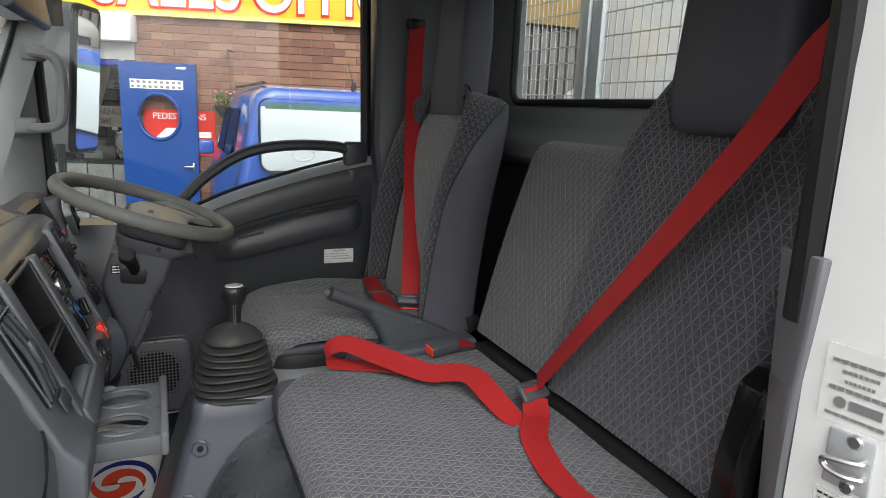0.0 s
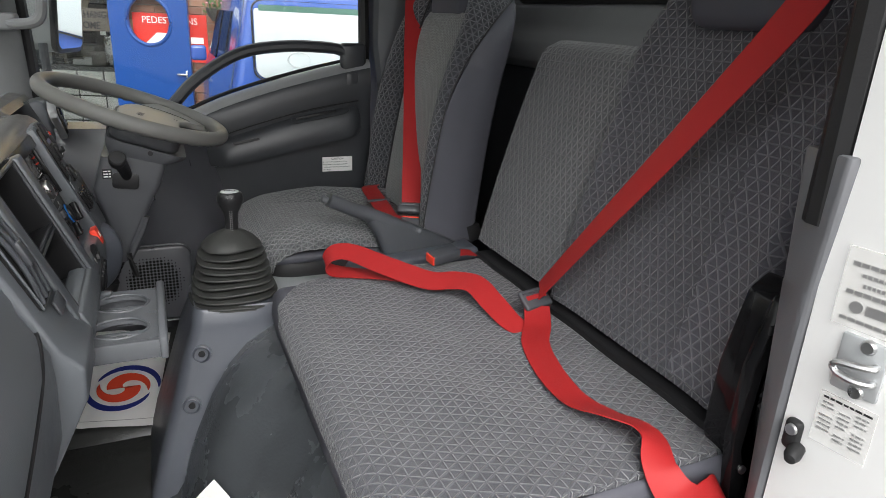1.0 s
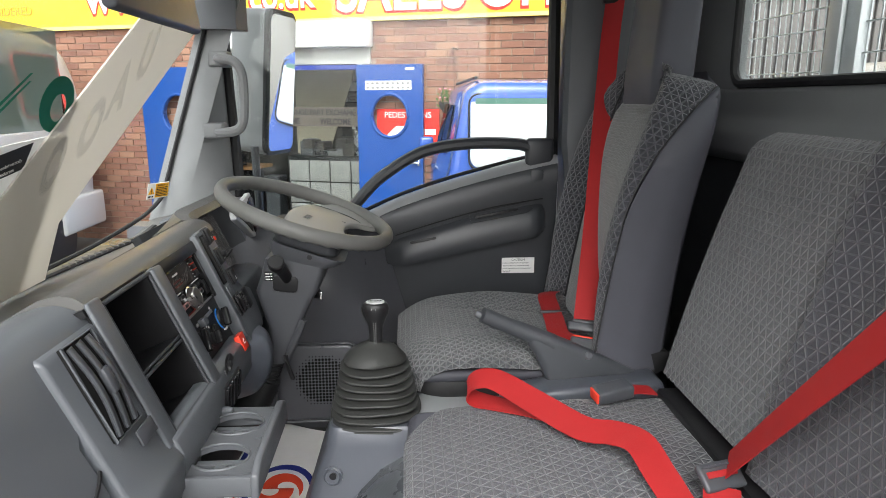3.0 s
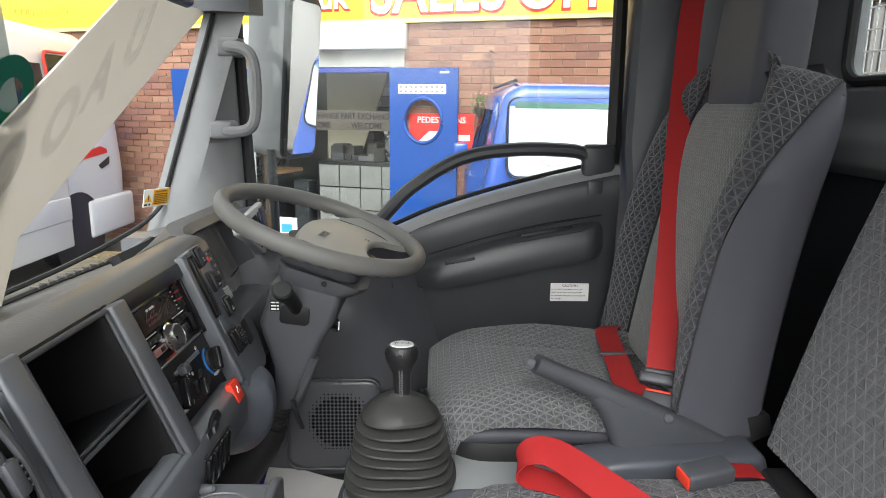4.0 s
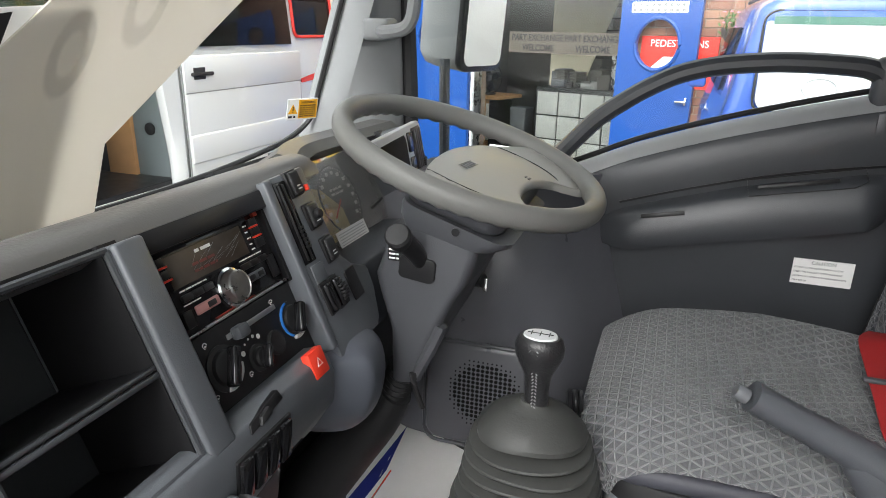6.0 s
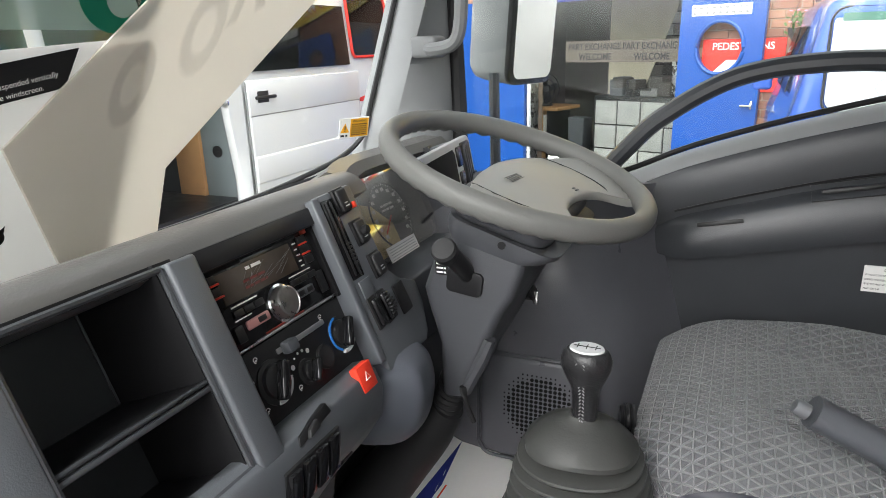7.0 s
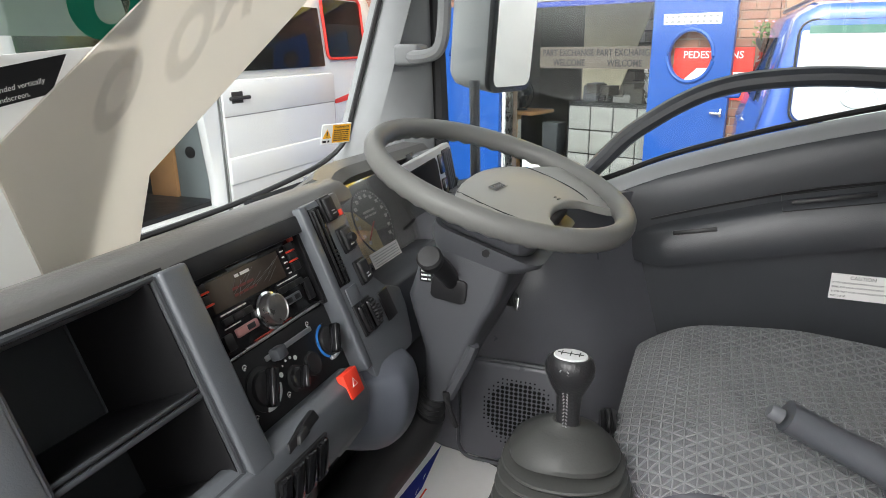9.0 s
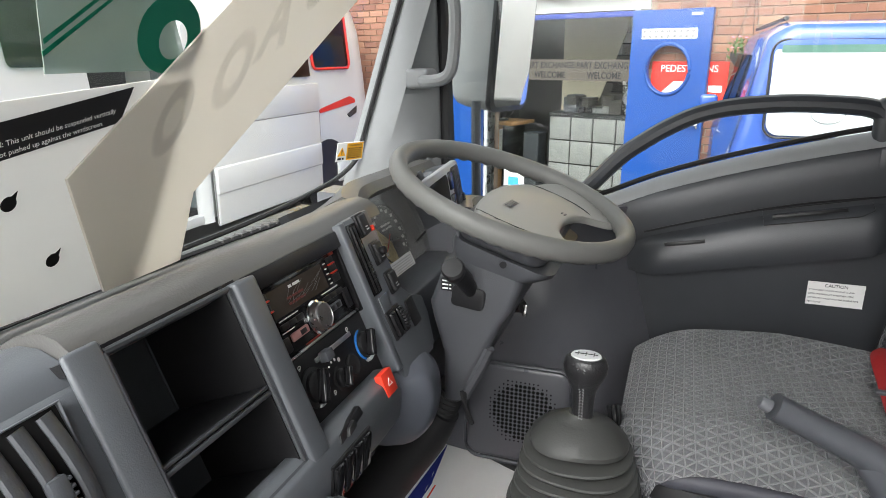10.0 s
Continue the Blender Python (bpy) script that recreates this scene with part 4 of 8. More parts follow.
part("ring", turned([(0.0215, -0.006), (0.0215, -0.001), (0.0188, 0.0), (0.0178, -0.004)], KC, R.to_3x3() @ Vector((0, 0, 1)), 40), CHROME, kb)
for y, u, w, h, mt in ((1.291, 0.159, 0.012, 0.0022, REDPL), (1.291, 0.146, 0.012, 0.0022, REDPL), (1.291, 0.1615, 0.010, 0.008, BLACK), (1.291, 0.149, 0.010, 0.008, BLACK), (1.447, 0.171, 0.008, 0.005, DULLRED),
                       (1.436, 0.160, 0.014, 0.0022, REDPL), (1.436, 0.1485, 0.014, 0.0022, REDPL), (1.436, 0.1625, 0.014, 0.008, BLACK), (1.436, 0.151, 0.014, 0.008, BLACK), (1.436, 0.137, 0.014, 0.010, BLACK),
                       (1.304, 0.121, 0.014, 0.007, BLACK), (1.3195, 0.121, 0.014, 0.007, BLACK), (1.335, 0.121, 0.014, 0.007, BLACK), (1.398, 0.121, 0.014, 0.007, BLACK), (1.4135, 0.121, 0.014, 0.007, BLACK), (1.429, 0.121, 0.014, 0.007, BLACK),
                       (1.296, 0.096, 0.012, 0.017, BLACK), (1.442, 0.098, 0.012, 0.026, BLACK)):
    part("button", slab(R, y, y + w, u, u + h, -0.004, -0.0002 if mt is BLACK else 0.0004, 0.0008), mt, radio)
part("button", slab(R, 1.314, 1.349, 0.1035, 0.1135, -0.004, 0.0, 0.003, 3), material("pinkish lit button", (0.4, 0.2, 0.19), 0.35), radio, "pinkish phone button")
part("button", slab(R, 1.330, 1.3425, 0.1055, 0.1115, -0.001, 0.0006, 0.001), BLACK, radio)
part("button", slab(R, 1.398, 1.430, 0.1055, 0.1155, -0.004, 0.0, 0.003, 3), TRAYGREY, radio, "grey twin button")
part("button", joined(slab(R, 1.4015, 1.4115, 0.1075, 0.1135, -0.001, 0.0006, 0.001), slab(R, 1.4165, 1.4265, 0.1075, 0.1135, -0.001, 0.0006, 0.001)), BLACK, radio)
for x0, x1, rows, h, sd in ((1.345, 1.372, [0.1625], 0.0034, 1), (1.306, 1.345, [0.132], 0.0016, 2), (1.400, 1.44, [0.132], 0.0014, 3), (1.427, 1.433, [0.165, 0.158, 0.151, 0.144, 0.138], 0.0016, 4), (1.304, 1.33, [0.118], 0.0013, 5)):
    part("print", bars(R @ pose(0, 0, -0.0035 if sd != 1 else -0.0031), x0, x1, rows, h, seed=sd), SIGNWHITE, radio)

# heater controls
heat = thing("heater_panel", R @ Vector((1.37, 0.04, 0.0)), "black heater control panel with three rotary knobs", "heater controls")
part("plate", slab(R, 1.279, 1.466, -0.006, 0.086, -0.02, -0.004, 0.003), BLACK, heat)
for y, s, r in ((1.318, 0.044, 0.024), (1.368, 0.031, 0.015), (1.442, 0.045, 0.021)):
    nrm = R.to_3x3() @ Vector((0, 0, 1))
    c = R @ Vector((y, s, -0.004))
    part("dial", turned([(r, 0), (r, 0.002), (r * 0.86, 0.003), (0, 0.003)], c, nrm, 28), RUBBER, heat)
    knob = part("knob", turned([(r * 0.8, 0.002), (r * 0.74, 0.007), (r * 0.6, 0.009), (0, 0.009)], c, nrm, 24), BLACK, heat, "black rotary knob")
    K = R @ pose(y, s, 0.006, 0, 0, -32)
    part("grip", slab(K, -r * 0.22, r * 0.22, -r * 0.85, r * 0.85, -0.003, 0.010, 0.003, 3), GLOSSBLACK, knob)
arc = [R @ Vector((1.442 + 0.0205 * math.cos(radians(a)), 0.045 + 0.0205 * math.sin(radians(a)), -0.001)) for a in range(100, 250, 10)]
part("cold_mark", tube(arc, 0.0016, 6), flat("blue mark", (0.02, 0.16, 0.5)), heat, "blue cold mark")
arc = [R @ Vector((1.442 + 0.0205 * math.cos(radians(a)), 0.045 + 0.0205 * math.sin(radians(a)), -0.001)) for a in range(-70, 40, 10)]
part("hot_mark", tube(arc, 0.0016, 6), flat("red mark", (0.45, 0.05, 0.02)), heat, "red warm mark")
for y, s, a0, a1 in ((1.318, 0.044, -110, -10), (1.442, 0.045, -110, -40)):
    arc = [R @ Vector((y + 0.022 * math.cos(radians(a)), s + 0.022 * math.sin(radians(a)), -0.0015)) for a in range(a0, a1 + 1, 10)]
    part("light_mark", tube(arc, 0.0026, 6), LIGHTGREY, heat)
part("round_button", turned([(0.0145, 0), (0.0145, 0.003), (0.012, 0.0042), (0.009, 0.0034), (0, 0.0034)], R @ Vector((1.402, 0.033, -0.004)), R.to_3x3() @ Vector((0, 0, 1)), 24), RUBBER, heat, "flat round push button")
S2 = R @ pose(1.377, 0.069, 0.0, 0, 0, 0)
part("slider_track", slab(S2, -0.04, 0.045, -0.003, 0.003, -0.004, -0.001, 0.001), STEEL, heat, "pale slider track")
part("slider", slab(S2, -0.035, -0.018, -0.007, 0.007, -0.002, 0.012, 0.003), MID, heat)
part("fan_dots", joined(*[turned([(q, 0), (q, 0.0006), (0, 0.0006)], R @ Vector((1.368 + 0.021 * math.cos(radians(a)), 0.034 + 0.021 * math.sin(radians(a)), -0.004)), R.to_3x3() @ Vector((0, 0, 1)), 10) for a, q in ((150, 0.003), (122, 0.0012), (100, 0.0015), (78, 0.0019), (54, 0.0028))]), SIGNWHITE, heat, "white fan speed dots")
for y, s in ((1.288, 0.052), (1.286, 0.036), (1.292, 0.020), (1.304, 0.071), (1.345, 0.066), (1.418, 0.072), (1.346, 0.018)):
    part("icon", joined(tube([R @ Vector((y + 0.003 + 0.0028 * math.cos(radians(a)), s + 0.003 + 0.0028 * math.sin(radians(a)), -0.0038)) for a in range(0, 300, 30)], 0.0005, 4), slab(R, y + 0.002, y + 0.0045, s + 0.0015, s + 0.003, -0.004, -0.0034)), SIGNWHITE, heat)

# right of the radio: upright with the slot vent and switches
part("upright", slab(F, 1.464, 1.478, -0.012, 0.204, -0.03, 0.0035, 0.003, 3), DASH, dash)
bm = prism([(1.476, -0.03), (1.476, 0.205), (1.552, 0.207), (1.557, 0.085), (1.575, 0.066), (1.61, 0.05), (1.608, 0.02), (1.592, -0.02), (1.58, -0.03)], -0.05, 0.002, "z", 0.004)
part("switch_panel", moved(bm, F), DASH, dash)
slot = part("slot_vent", slab(F, 1.476, 1.504, 0.094, 0.198, -0.004, 0.0035, 0.002), GLOSSBLACK, dash, "black slot air vent")
for k in range(2):
    part("slat", slab(F, 1.484 + k * 0.009, 1.486 + k * 0.009, 0.098, 0.194, 0.003, 0.006, 0.0005), BLACK, slot)
part("slot_teeth", joined(*[slab(F, 1.492, 1.5, 0.112 + 0.005 * k, 0.1145 + 0.005 * k, 0.003, 0.0065) for k in range(6)]), RUBBER, slot)
part("switch_blank", slab(F, 1.485, 1.512, 0.066, 0.09, -0.002, 0.004, 0.002), DASH, dash)
for (y, s), a in (((1.517, 0.190), 3), ((1.528, 0.145), 3), ((1.535, 0.098), 3)):
    K = F @ pose(y, s, 0.002, 0, 0, a)
    sw = thing("dash_switch", K.translation, "black rocker switch on the dashboard", "switch", group="dashboard switches")
    part("body", slab(K, -0.0125, 0.0125, -0.017, 0.017, -0.004, 0.004, 0.002), BLACK, sw)
    part("rocker", slab(K, -0.010, 0.010, -0.0145, 0.0145, 0.003, 0.009, 0.003, 3), RUBBER, sw)
    part("mark", bars(K, -0.004, 0.004, [-0.008, -0.004], 0.0015, 0.0095), LIGHTGREY, sw)
K = F @ pose(1.528, 0.145, 0.010)
part("lamp_knob", turned([(0.0065, 0), (0.0065, 0.006), (0.005, 0.008), (0, 0.008)], K.translation, K.to_3x3() @ Vector((0, 0, 1)), 14), BLACK, bpy.data.objects["dash_switch.001"])
part("tell_tale", slab(F, 1.529, 1.534, 0.176, 0.184, 0.004, 0.0125, 0.001), REDPL, bpy.data.objects["dash_switch"], "small red tell-tale")
for k, (y, w, hh) in enumerate(((1.4955, 0.019, 0.022), (1.518, 0.020, 0.022), (1.561, 0.026, 0.021))):
    K = F @ pose(y, 0.045 - 0.004 * (k == 2), 0.002, 0, 0, 4)
    sw = thing("column_switch", K.translation, "black rocker switch low on the dashboard" if k < 2 else "flat black blanking plate low on the dashboard", "switch", group="lower dashboard switches")
    part("body", slab(K, -w / 2, w / 2, -hh, hh, -0.006, 0.003, 0.002), BLACK, sw)
    if k < 2:
        part("rocker", slab(K, -w / 2 + 0.002, w / 2 - 0.002, -hh + 0.003, hh - 0.003, 0.002, 0.010, 0.004, 3), GLOSSBLACK, sw)
    if k == 1:
        part("dimmer_wheel", joined(*[slab(K, -0.006, 0.006, -0.012 + 0.0045 * j, -0.009 + 0.0045 * j, 0.008, 0.015 - 0.0006 * (j - 2.5) ** 2, 0.0008) for j in range(6)]), RUBBER, sw)

# band below the middle block, with the hazard switch, card slot and switch bank
band = [(-0.222, 0.868), (-0.207, 0.8725), (-0.1905, 0.8665), (-0.181, 0.845), (-0.184, 0.805), (-0.21, 0.765), (-0.26, 0.70), (-0.36, 0.55), (-0.5, 0.52), (-0.5, 0.80), (-0.24, 0.82)]
part("lower_band", prism(band, 1.0585, 1.445, "y", 0.0035, 3), DASH, dash)
B = axes((-0.1865, 0.0, 0.858), (0, 1, 0), (-0.36, 0, 0.93))
haz = thing("hazard_switch", B @ Vector((1.43, 0.005, 0)), "orange red hazard warning switch with a triangle", "switch")
part("button", slab(B, 1.407, 1.437, -0.008, 0.024, -0.010, 0.0012, 0.0018, 2), REDPL, haz)
tri3 = [B @ Vector((1.422 + 0.006 * math.sin(radians(a)), 0.008 + 0.006 * math.cos(radians(a)), 0.0016)) for a in (0, 120, 240)]
part("triangle", tube(tri3, 0.0006, 5, closed=True), SIGNWHITE, haz)
cs = part("card_slot", moved(prism([(1.287, -0.002), (1.29, 0.008), (1.342, 0.018), (1.346, 0.006)], -0.006, 0.0015, "z", 0.001), B), BLACK, dash, "black slot below the heater panel")
part("card_tab", moved(prism([(1.30, 0.0), (1.304, 0.008), (1.318, 0.012), (1.32, 0.003)], 0.0, 0.006, "z", 0.001), B), RUBBER, cs)
BV = axes((-0.1825, 0.0, 0.822), (0, 1, 0), (0.08, 0, 1))
part("bank_recess", slab(BV, 1.255, 1.347, -0.026, 0.026, -0.01, 0.0015, 0.002), BLACK, dash)
for k in range(4):
    y = 1.258 + k * 0.022
    part("blank_switch", slab(BV, y, y + 0.019, -0.023, 0.023, -0.004, 0.006, 0.003), GLOSSBLACK, dash)
part("lock_pin", turned([(0.007, 0), (0.007, 0.008), (0.0035, 0.02), (0, 0.021)], BV @ Vector((1.243, -0.008, 0.0)), (0.9, -0.3, 0.3), 12), DASH, dash)
part("cover_line", tube([(-0.190, 1.36, 0.79), (-0.200, 1.395, 0.778), (-0.215, 1.37, 0.757)], 0.0014, 5), BLACK, dash)

# pull-out cup tray
tray = thing("cup_tray", (-0.15, 1.16, 0.80), "grey plastic cup holder tray pulled out of the dash", "cup holder")


def plate_with_holes(x0, x1, y0, y1, z0, z1, holes, n=20):
    """A plate cut through by round holes, one hole to each strip along y."""
    bms = []
    k = len(holes)
    for i, (cx, cy, rx, ry) in enumerate(holes):
        a, b = y0 + (y1 - y0) * i / k, y0 + (y1 - y0) * (i + 1) / k
        inner, outer = [], []
        for j in range(n):
            t = 2 * math.pi * j / n
            dx, dy = math.cos(t), math.sin(t)
            inner.append((cx + rx * dx, cy + ry * dy))
            f = min((x1 - cx) / dx if dx > 1e-9 else 9, (x0 - cx) / dx if dx < -1e-9 else 9, (b - cy) / dy if dy > 1e-9 else 9, (a - cy) / dy if dy < -1e-9 else 9)
            outer.append((cx + f * dx, cy + f * dy))
        rings = [[(*p, z1) for p in outer], [(*p, z1) for p in inner], [(*p, z0) for p in inner], [(*p, z0) for p in outer], [(*p, z1) for p in outer]]
        bms.append(loft(rings, caps=False))
    bm = joined(*bms)
    bmesh.ops.remove_doubles(bm, verts=bm.verts, dist=1e-6)
    return bm


holes = [(-0.150, 1.108, 0.041, 0.036), (-0.150, 1.205, 0.041, 0.036)]
part("plate", plate_with_holes(-0.215, -0.094, 1.06, 1.255, 0.802, 0.812, holes), TRAYGREY, tray, smooth=30)
part("front_lip", prism([(1.045, 0.782), (1.05, 0.815), (1.075, 0.828), (1.24, 0.832), (1.262, 0.822), (1.262, 0.79), (1.24, 0.785)], -0.096, -0.084, "x", 0.004, 3), TRAYGREY, tray)
part("side_wall", box(-0.215, -0.09, 1.052, 1.064, 0.782, 0.812, 0.003), TRAYGREY, tray)
part("side_wall", box(-0.215, -0.09, 1.252, 1.262, 0.782, 0.812, 0.003), TRAYGREY, tray)
for cx, cy, rx, ry in holes:
    part("cup_bar", joined(box(cx - 0.034, cx + 0.034, cy - 0.007, cy + 0.005, 0.796, 0.804, 0.002), box(cx - 0.006, cx + 0.010, cy - 0.03, cy - 0.005, 0.796, 0.803, 0.002)), TRAYGREY, tray)
    part("cup_rim", tube([(cx + rx * math.cos(radians(a)), cy + ry * math.sin(radians(a)), 0.812) for a in range(0, 360, 15)], 0.0022, 6, closed=True), TRAYGREY, tray)

# cluster pocket under its hood
hood_y = [1.60 + (2.045 - 1.60) * k / 12 for k in range(13)]
rings = []
for y in hood_y:
    u = (y - 1.60) / 0.445
    f = shield_x(0.98, min(y, 2.0)) - 0.012
    e = min(1.0, max(0.0, (y - 1.84) / 0.2)) ** 2
    bx = -0.30 - 0.055 * math.sin(math.pi / 2 * min(1, u * 3.0))
    z = 1.060 - 0.006 * u
    rings.append([(f, y, 0.952 + 0.05 * e), (-0.5, y, 0.978 + 0.05 * e), (-0.42, y, 1.022 + 0.02 * e), (bx - 0.045, y, z + 0.004), (bx - 0.015, y, z), (bx, y, z - 0.014), (bx - 0.012, y, z - 0.022), (-0.45, y, 0.985), (f, y, 0.935)])
part("cluster_hood", loft(rings), DASH_TOP, dash, "curved hood over the dials")
C = axes((-0.331, 1.692, 0.893), (0, 1, 0), (-0.42, 0, 0.9))
part("pocket", joined(slab(C, -0.14, 0.27, -0.03, 0.17, -0.03, -0.012), slab(C, 0.245, 0.258, -0.02, 0.15, -0.02, 0.05)), DARK, dash, "dark recess round the dials")
part("pocket_floor", prism([(-0.352, 0.868), (-0.337, 0.886), (-0.29, 0.893), (-0.262, 0.886), (-0.225, 0.80), (-0.42, 0.80)], 1.559, 1.95, "y", 0.004), MID, dash, "grey sill below the dials")
clus = thing("instrument_cluster", C @ Vector((0.11, 0.0, 0.0)), "instrument cluster behind a clear dusty lens", "dials")
part("dial_face", slab(C, -0.07, 0.24, 0.0, 0.135, -0.012, -0.006), material("dark dial face", (0.10, 0.10, 0.10), 0.35, bump=0.0), clus)
part("amber_film", moved(prism([(-0.06, 0.02), (-0.06, 0.09), (0.02, 0.108), (0.07, 0.092), (0.112, 0.05), (0.112, 0.008), (0.03, 0.002)], -0.006, -0.0055, "z", 0), C), material("yellowed cover sheet", (0.78, 0.58, 0.28), 0.3, vscale=22, var=0.45), clus, "yellowed protective film")
for cx, cy, rr in ((0.115, 0.064, 0.06),):
    dr = part("dial_ring", tube([C @ Vector((cx + rr * math.cos(radians(a)), cy + rr * math.sin(radians(a)), -0.004)) for a in range(0, 360, 12)], 0.0016, 6, closed=True), BLACK, clus)
    part("dial_marks", joined(*[slab(C @ pose(cx + rr * 0.8 * math.cos(radians(a)), cy + rr * 0.8 * math.sin(radians(a)), -0.0053), -0.0042, 0.0042, -0.0032, 0.0032, 0, 0.0006) for a in range(-40, 221, 20)], *[slab(C @ pose(cx, cy, -0.005, 0, 0, a), rr * 0.92, rr * 0.98, -0.0006, 0.0006, 0, 0.0006) for a in range(-40, 221, 7)], bars(C @ pose(0, 0, -0.0052), cx - 0.02, cx + 0.02, [cy + 0.02, cy + 0.012], 0.004, seed=21)), SIGNWHITE, dr)
    part("needle", slab(C @ pose(cx, cy, -0.004, 0, 0, 215), 0.0, rr * 0.75, -0.001, 0.001, 0, 0.001), REDPL, dr, "red needle")
part("trip_stalk", tube([C @ Vector((0.185, 0.026, 0.006)), C @ Vector((0.215, 0.034, 0.016))], 0.003, 8), BLACK, clus)
p = part("lens", slab(C, -0.074, 0.243, -0.004, 0.14, 0.004, 0.006), DUSTY, clus, "clear lens with dust and smears")
p.visible_shadow = False
N2 = C @ pose(0.088, 0.0, 0.0, 0, 0, 0)
part("note", slab(N2, -0.05, 0.05, -0.008, 0.018, 0.0075, 0.0085), PAPER, clus, "white printed note on the lens")
part("note_print", bars(N2 @ pose(0, 0, 0.0085), -0.044, 0.044, [0.013, 0.0085, 0.004, -0.0005, -0.005], 0.0012, seed=9), PALEINK, clus)

# driver's side end of the dash with its vent
part("end_panel", prism([(-0.33, 1.05), (-0.318, 1.045), (-0.295, 0.93), (-0.30, 0.80), (-0.40, 0.6), (-0.52, 0.6), (-0.52, 1.0)], 1.938, 2.035, "y", 0.006, 3), DASH, dash, "grey end of the dash by the door")
VE = axes((-0.282, 1.93, 1.005), (-0.12, 0.99, 0.0), (-0.19, 0, 0.98))
part("end_face", moved(prism([(-0.20, 0.036), (-0.20, 0.05), (-0.185, 0.058), (0.092, 0.058), (0.10, 0.05), (0.10, -0.045), (0.092, -0.052), (0.02, -0.05), (-0.03, -0.04), (-0.10, -0.005)], -0.016, 0.0, "z", 0.004, 2), VE), LIGHTGREY, dash, "pale grey panel with pocket, switches and vent")
ev = part("end_vent", slab(VE, 0.028, 0.084, -0.044, 0.05, -0.006, 0.0025, 0.003), BLACK, dash, "black slatted air vent by the door")
for k in range(4):
    part("slat", slab(VE, 0.035 + k * 0.012, 0.039 + k * 0.012, -0.04, 0.046, 0.002, 0.006, 0.001), MID, ev)
part("thumb_wheel", joined(*[slab(VE, 0.066, 0.08, -0.030 + 0.004 * k, -0.0275 + 0.004 * k, 0.003, 0.009) for k in range(5)]), RUBBER, ev)
for s0 in (-0.035, 0.01):
    part("small_switch", slab(VE, -0.002, 0.021, s0, s0 + 0.036, -0.004, 0.005, 0.003), GLOSSBLACK, dash)
# No hollow here: a flat black sheet paints the pocket's shaded inside.
part("pocket_mouth", moved(prism([(-0.17, 0.035), (-0.162, 0.045), (-0.02, 0.045), (-0.012, 0.036), (-0.014, -0.022), (-0.03, -0.028), (-0.09, 0.004)], -0.01, 0.0016, "z", 0.001), VE), DEEPBLACK, dash, "open pocket, its shade drawn as a black sheet")

# knee panel below the switches
rings = []
for k in range(33):
    y = 1.44 + 0.20 * k / 32
    u = k / 32
    g = (1 - max(0.0, (u - 0.35) / 0.65) ** 2.2)
    top = 0.868 - 0.10 * max(0.0, (u - 0.55) / 0.45) ** 1.6
    low = 0.75 - 0.055 * math.sin(math.pi * min(1, u * 0.8)) + 0.03 * max(0.0, u - 0.8)
    m = (top + low) / 2 + 0.01
    fx = -0.245 + 0.075 * g * (0.25 + 0.75 * min(1.0, u / 0.3) ** 0.7)
    sec = smooth_path([(-0.225 - 0.03 * (1 - g), y, top), (fx - 0.012, y, top - 0.018), (fx + 0.006 * g, y, (top + m) / 2), (fx + 0.012 * g, y, m), (fx, y, (m + low) / 2), (fx - 0.028, y, low + 0.012), (fx - 0.06, y, low)], 4)
    rings.append([(-0.46, y, top)] + [tuple(p) for p in sec] + [(-0.46, y, low - 0.03)])
part("knee_panel", loft(rings), BLUEGREY, dash, "rounded blue grey knee panel", smooth=70)
# Added black block fills the space below the dash with painted shade.
part("under_panel", prism([(-0.30, 0.66), (-0.34, 0.42), (-0.5, 0.40), (-0.5, 0.7)], 0.9, 1.5, "y", 0.004), BLACK, dash, "black block standing in for shade below the dash")
part("firewall", box(-0.655, -0.50, 0.5, 1.97, 0.30, 0.95, 0.0), VINYL, dash, "dark covering ahead of the pedals")

# ---- steering ----
WC = Vector((-0.111, 1.744, 1.055))
WM = Matrix.Translation(WC) @ pose(0, 0, 0, 0, 18.4, 0) @ pose(0, 0, 0, 1.5, 0, 0)
wheel = thing("steering_wheel", WC, "worn warm grey foam steering wheel", "steering wheel")
N = 96
rim = []
for k in range(N):
    a = 2 * math.pi * k / N
    rim.append((0.192 * math.cos(a), 0.192 * math.sin(a), 0.0))
rings = []
for k, p in enumerate(rim):
    a = 2 * math.pi * k / N
    r0 = 0.0145
    ring = []
    for j in range(14):
        t = 2 * math.pi * j / 14
        bump = 0.0016 * math.cos(a * 48) * max(0, -math.sin(t + 0.6))
        r = r0 + bump
        ring.append(WM @ Vector(((0.192 + r * math.cos(t)) * math.cos(a), (0.192 + r * math.cos(t)) * math.sin(a), r * 1.15 * math.sin(t))))
    rings.append(ring)
bm = loft(rings + [rings[0]], caps=False)
bmesh.ops.remove_doubles(bm, verts=bm.verts, dist=1e-6)
part("rim", bm, RIMGREY, wheel, "thick rim with finger waves", smooth=60)
half = [(-0.035, 0.0), (-0.03, 0.05), (-0.022, 0.09), (-0.004, 0.135), (0.03, 0.187), (0.075, 0.176), (0.11, 0.157), (0.14, 0.128), (0.158, 0.112), (0.137, 0.094), (0.116, 0.075), (0.104, 0.048), (0.0985, 0.02), (0.098, 0.0)]
WR = WM @ pose(0, 0, 0, 0, 0, -7)
outl = [(p.x, p.y) for p in smooth_path([(x, y, 0) for x, y in half + [(x, -y) for x, y in half[-2:0:-1]]], 3, closed=True)]


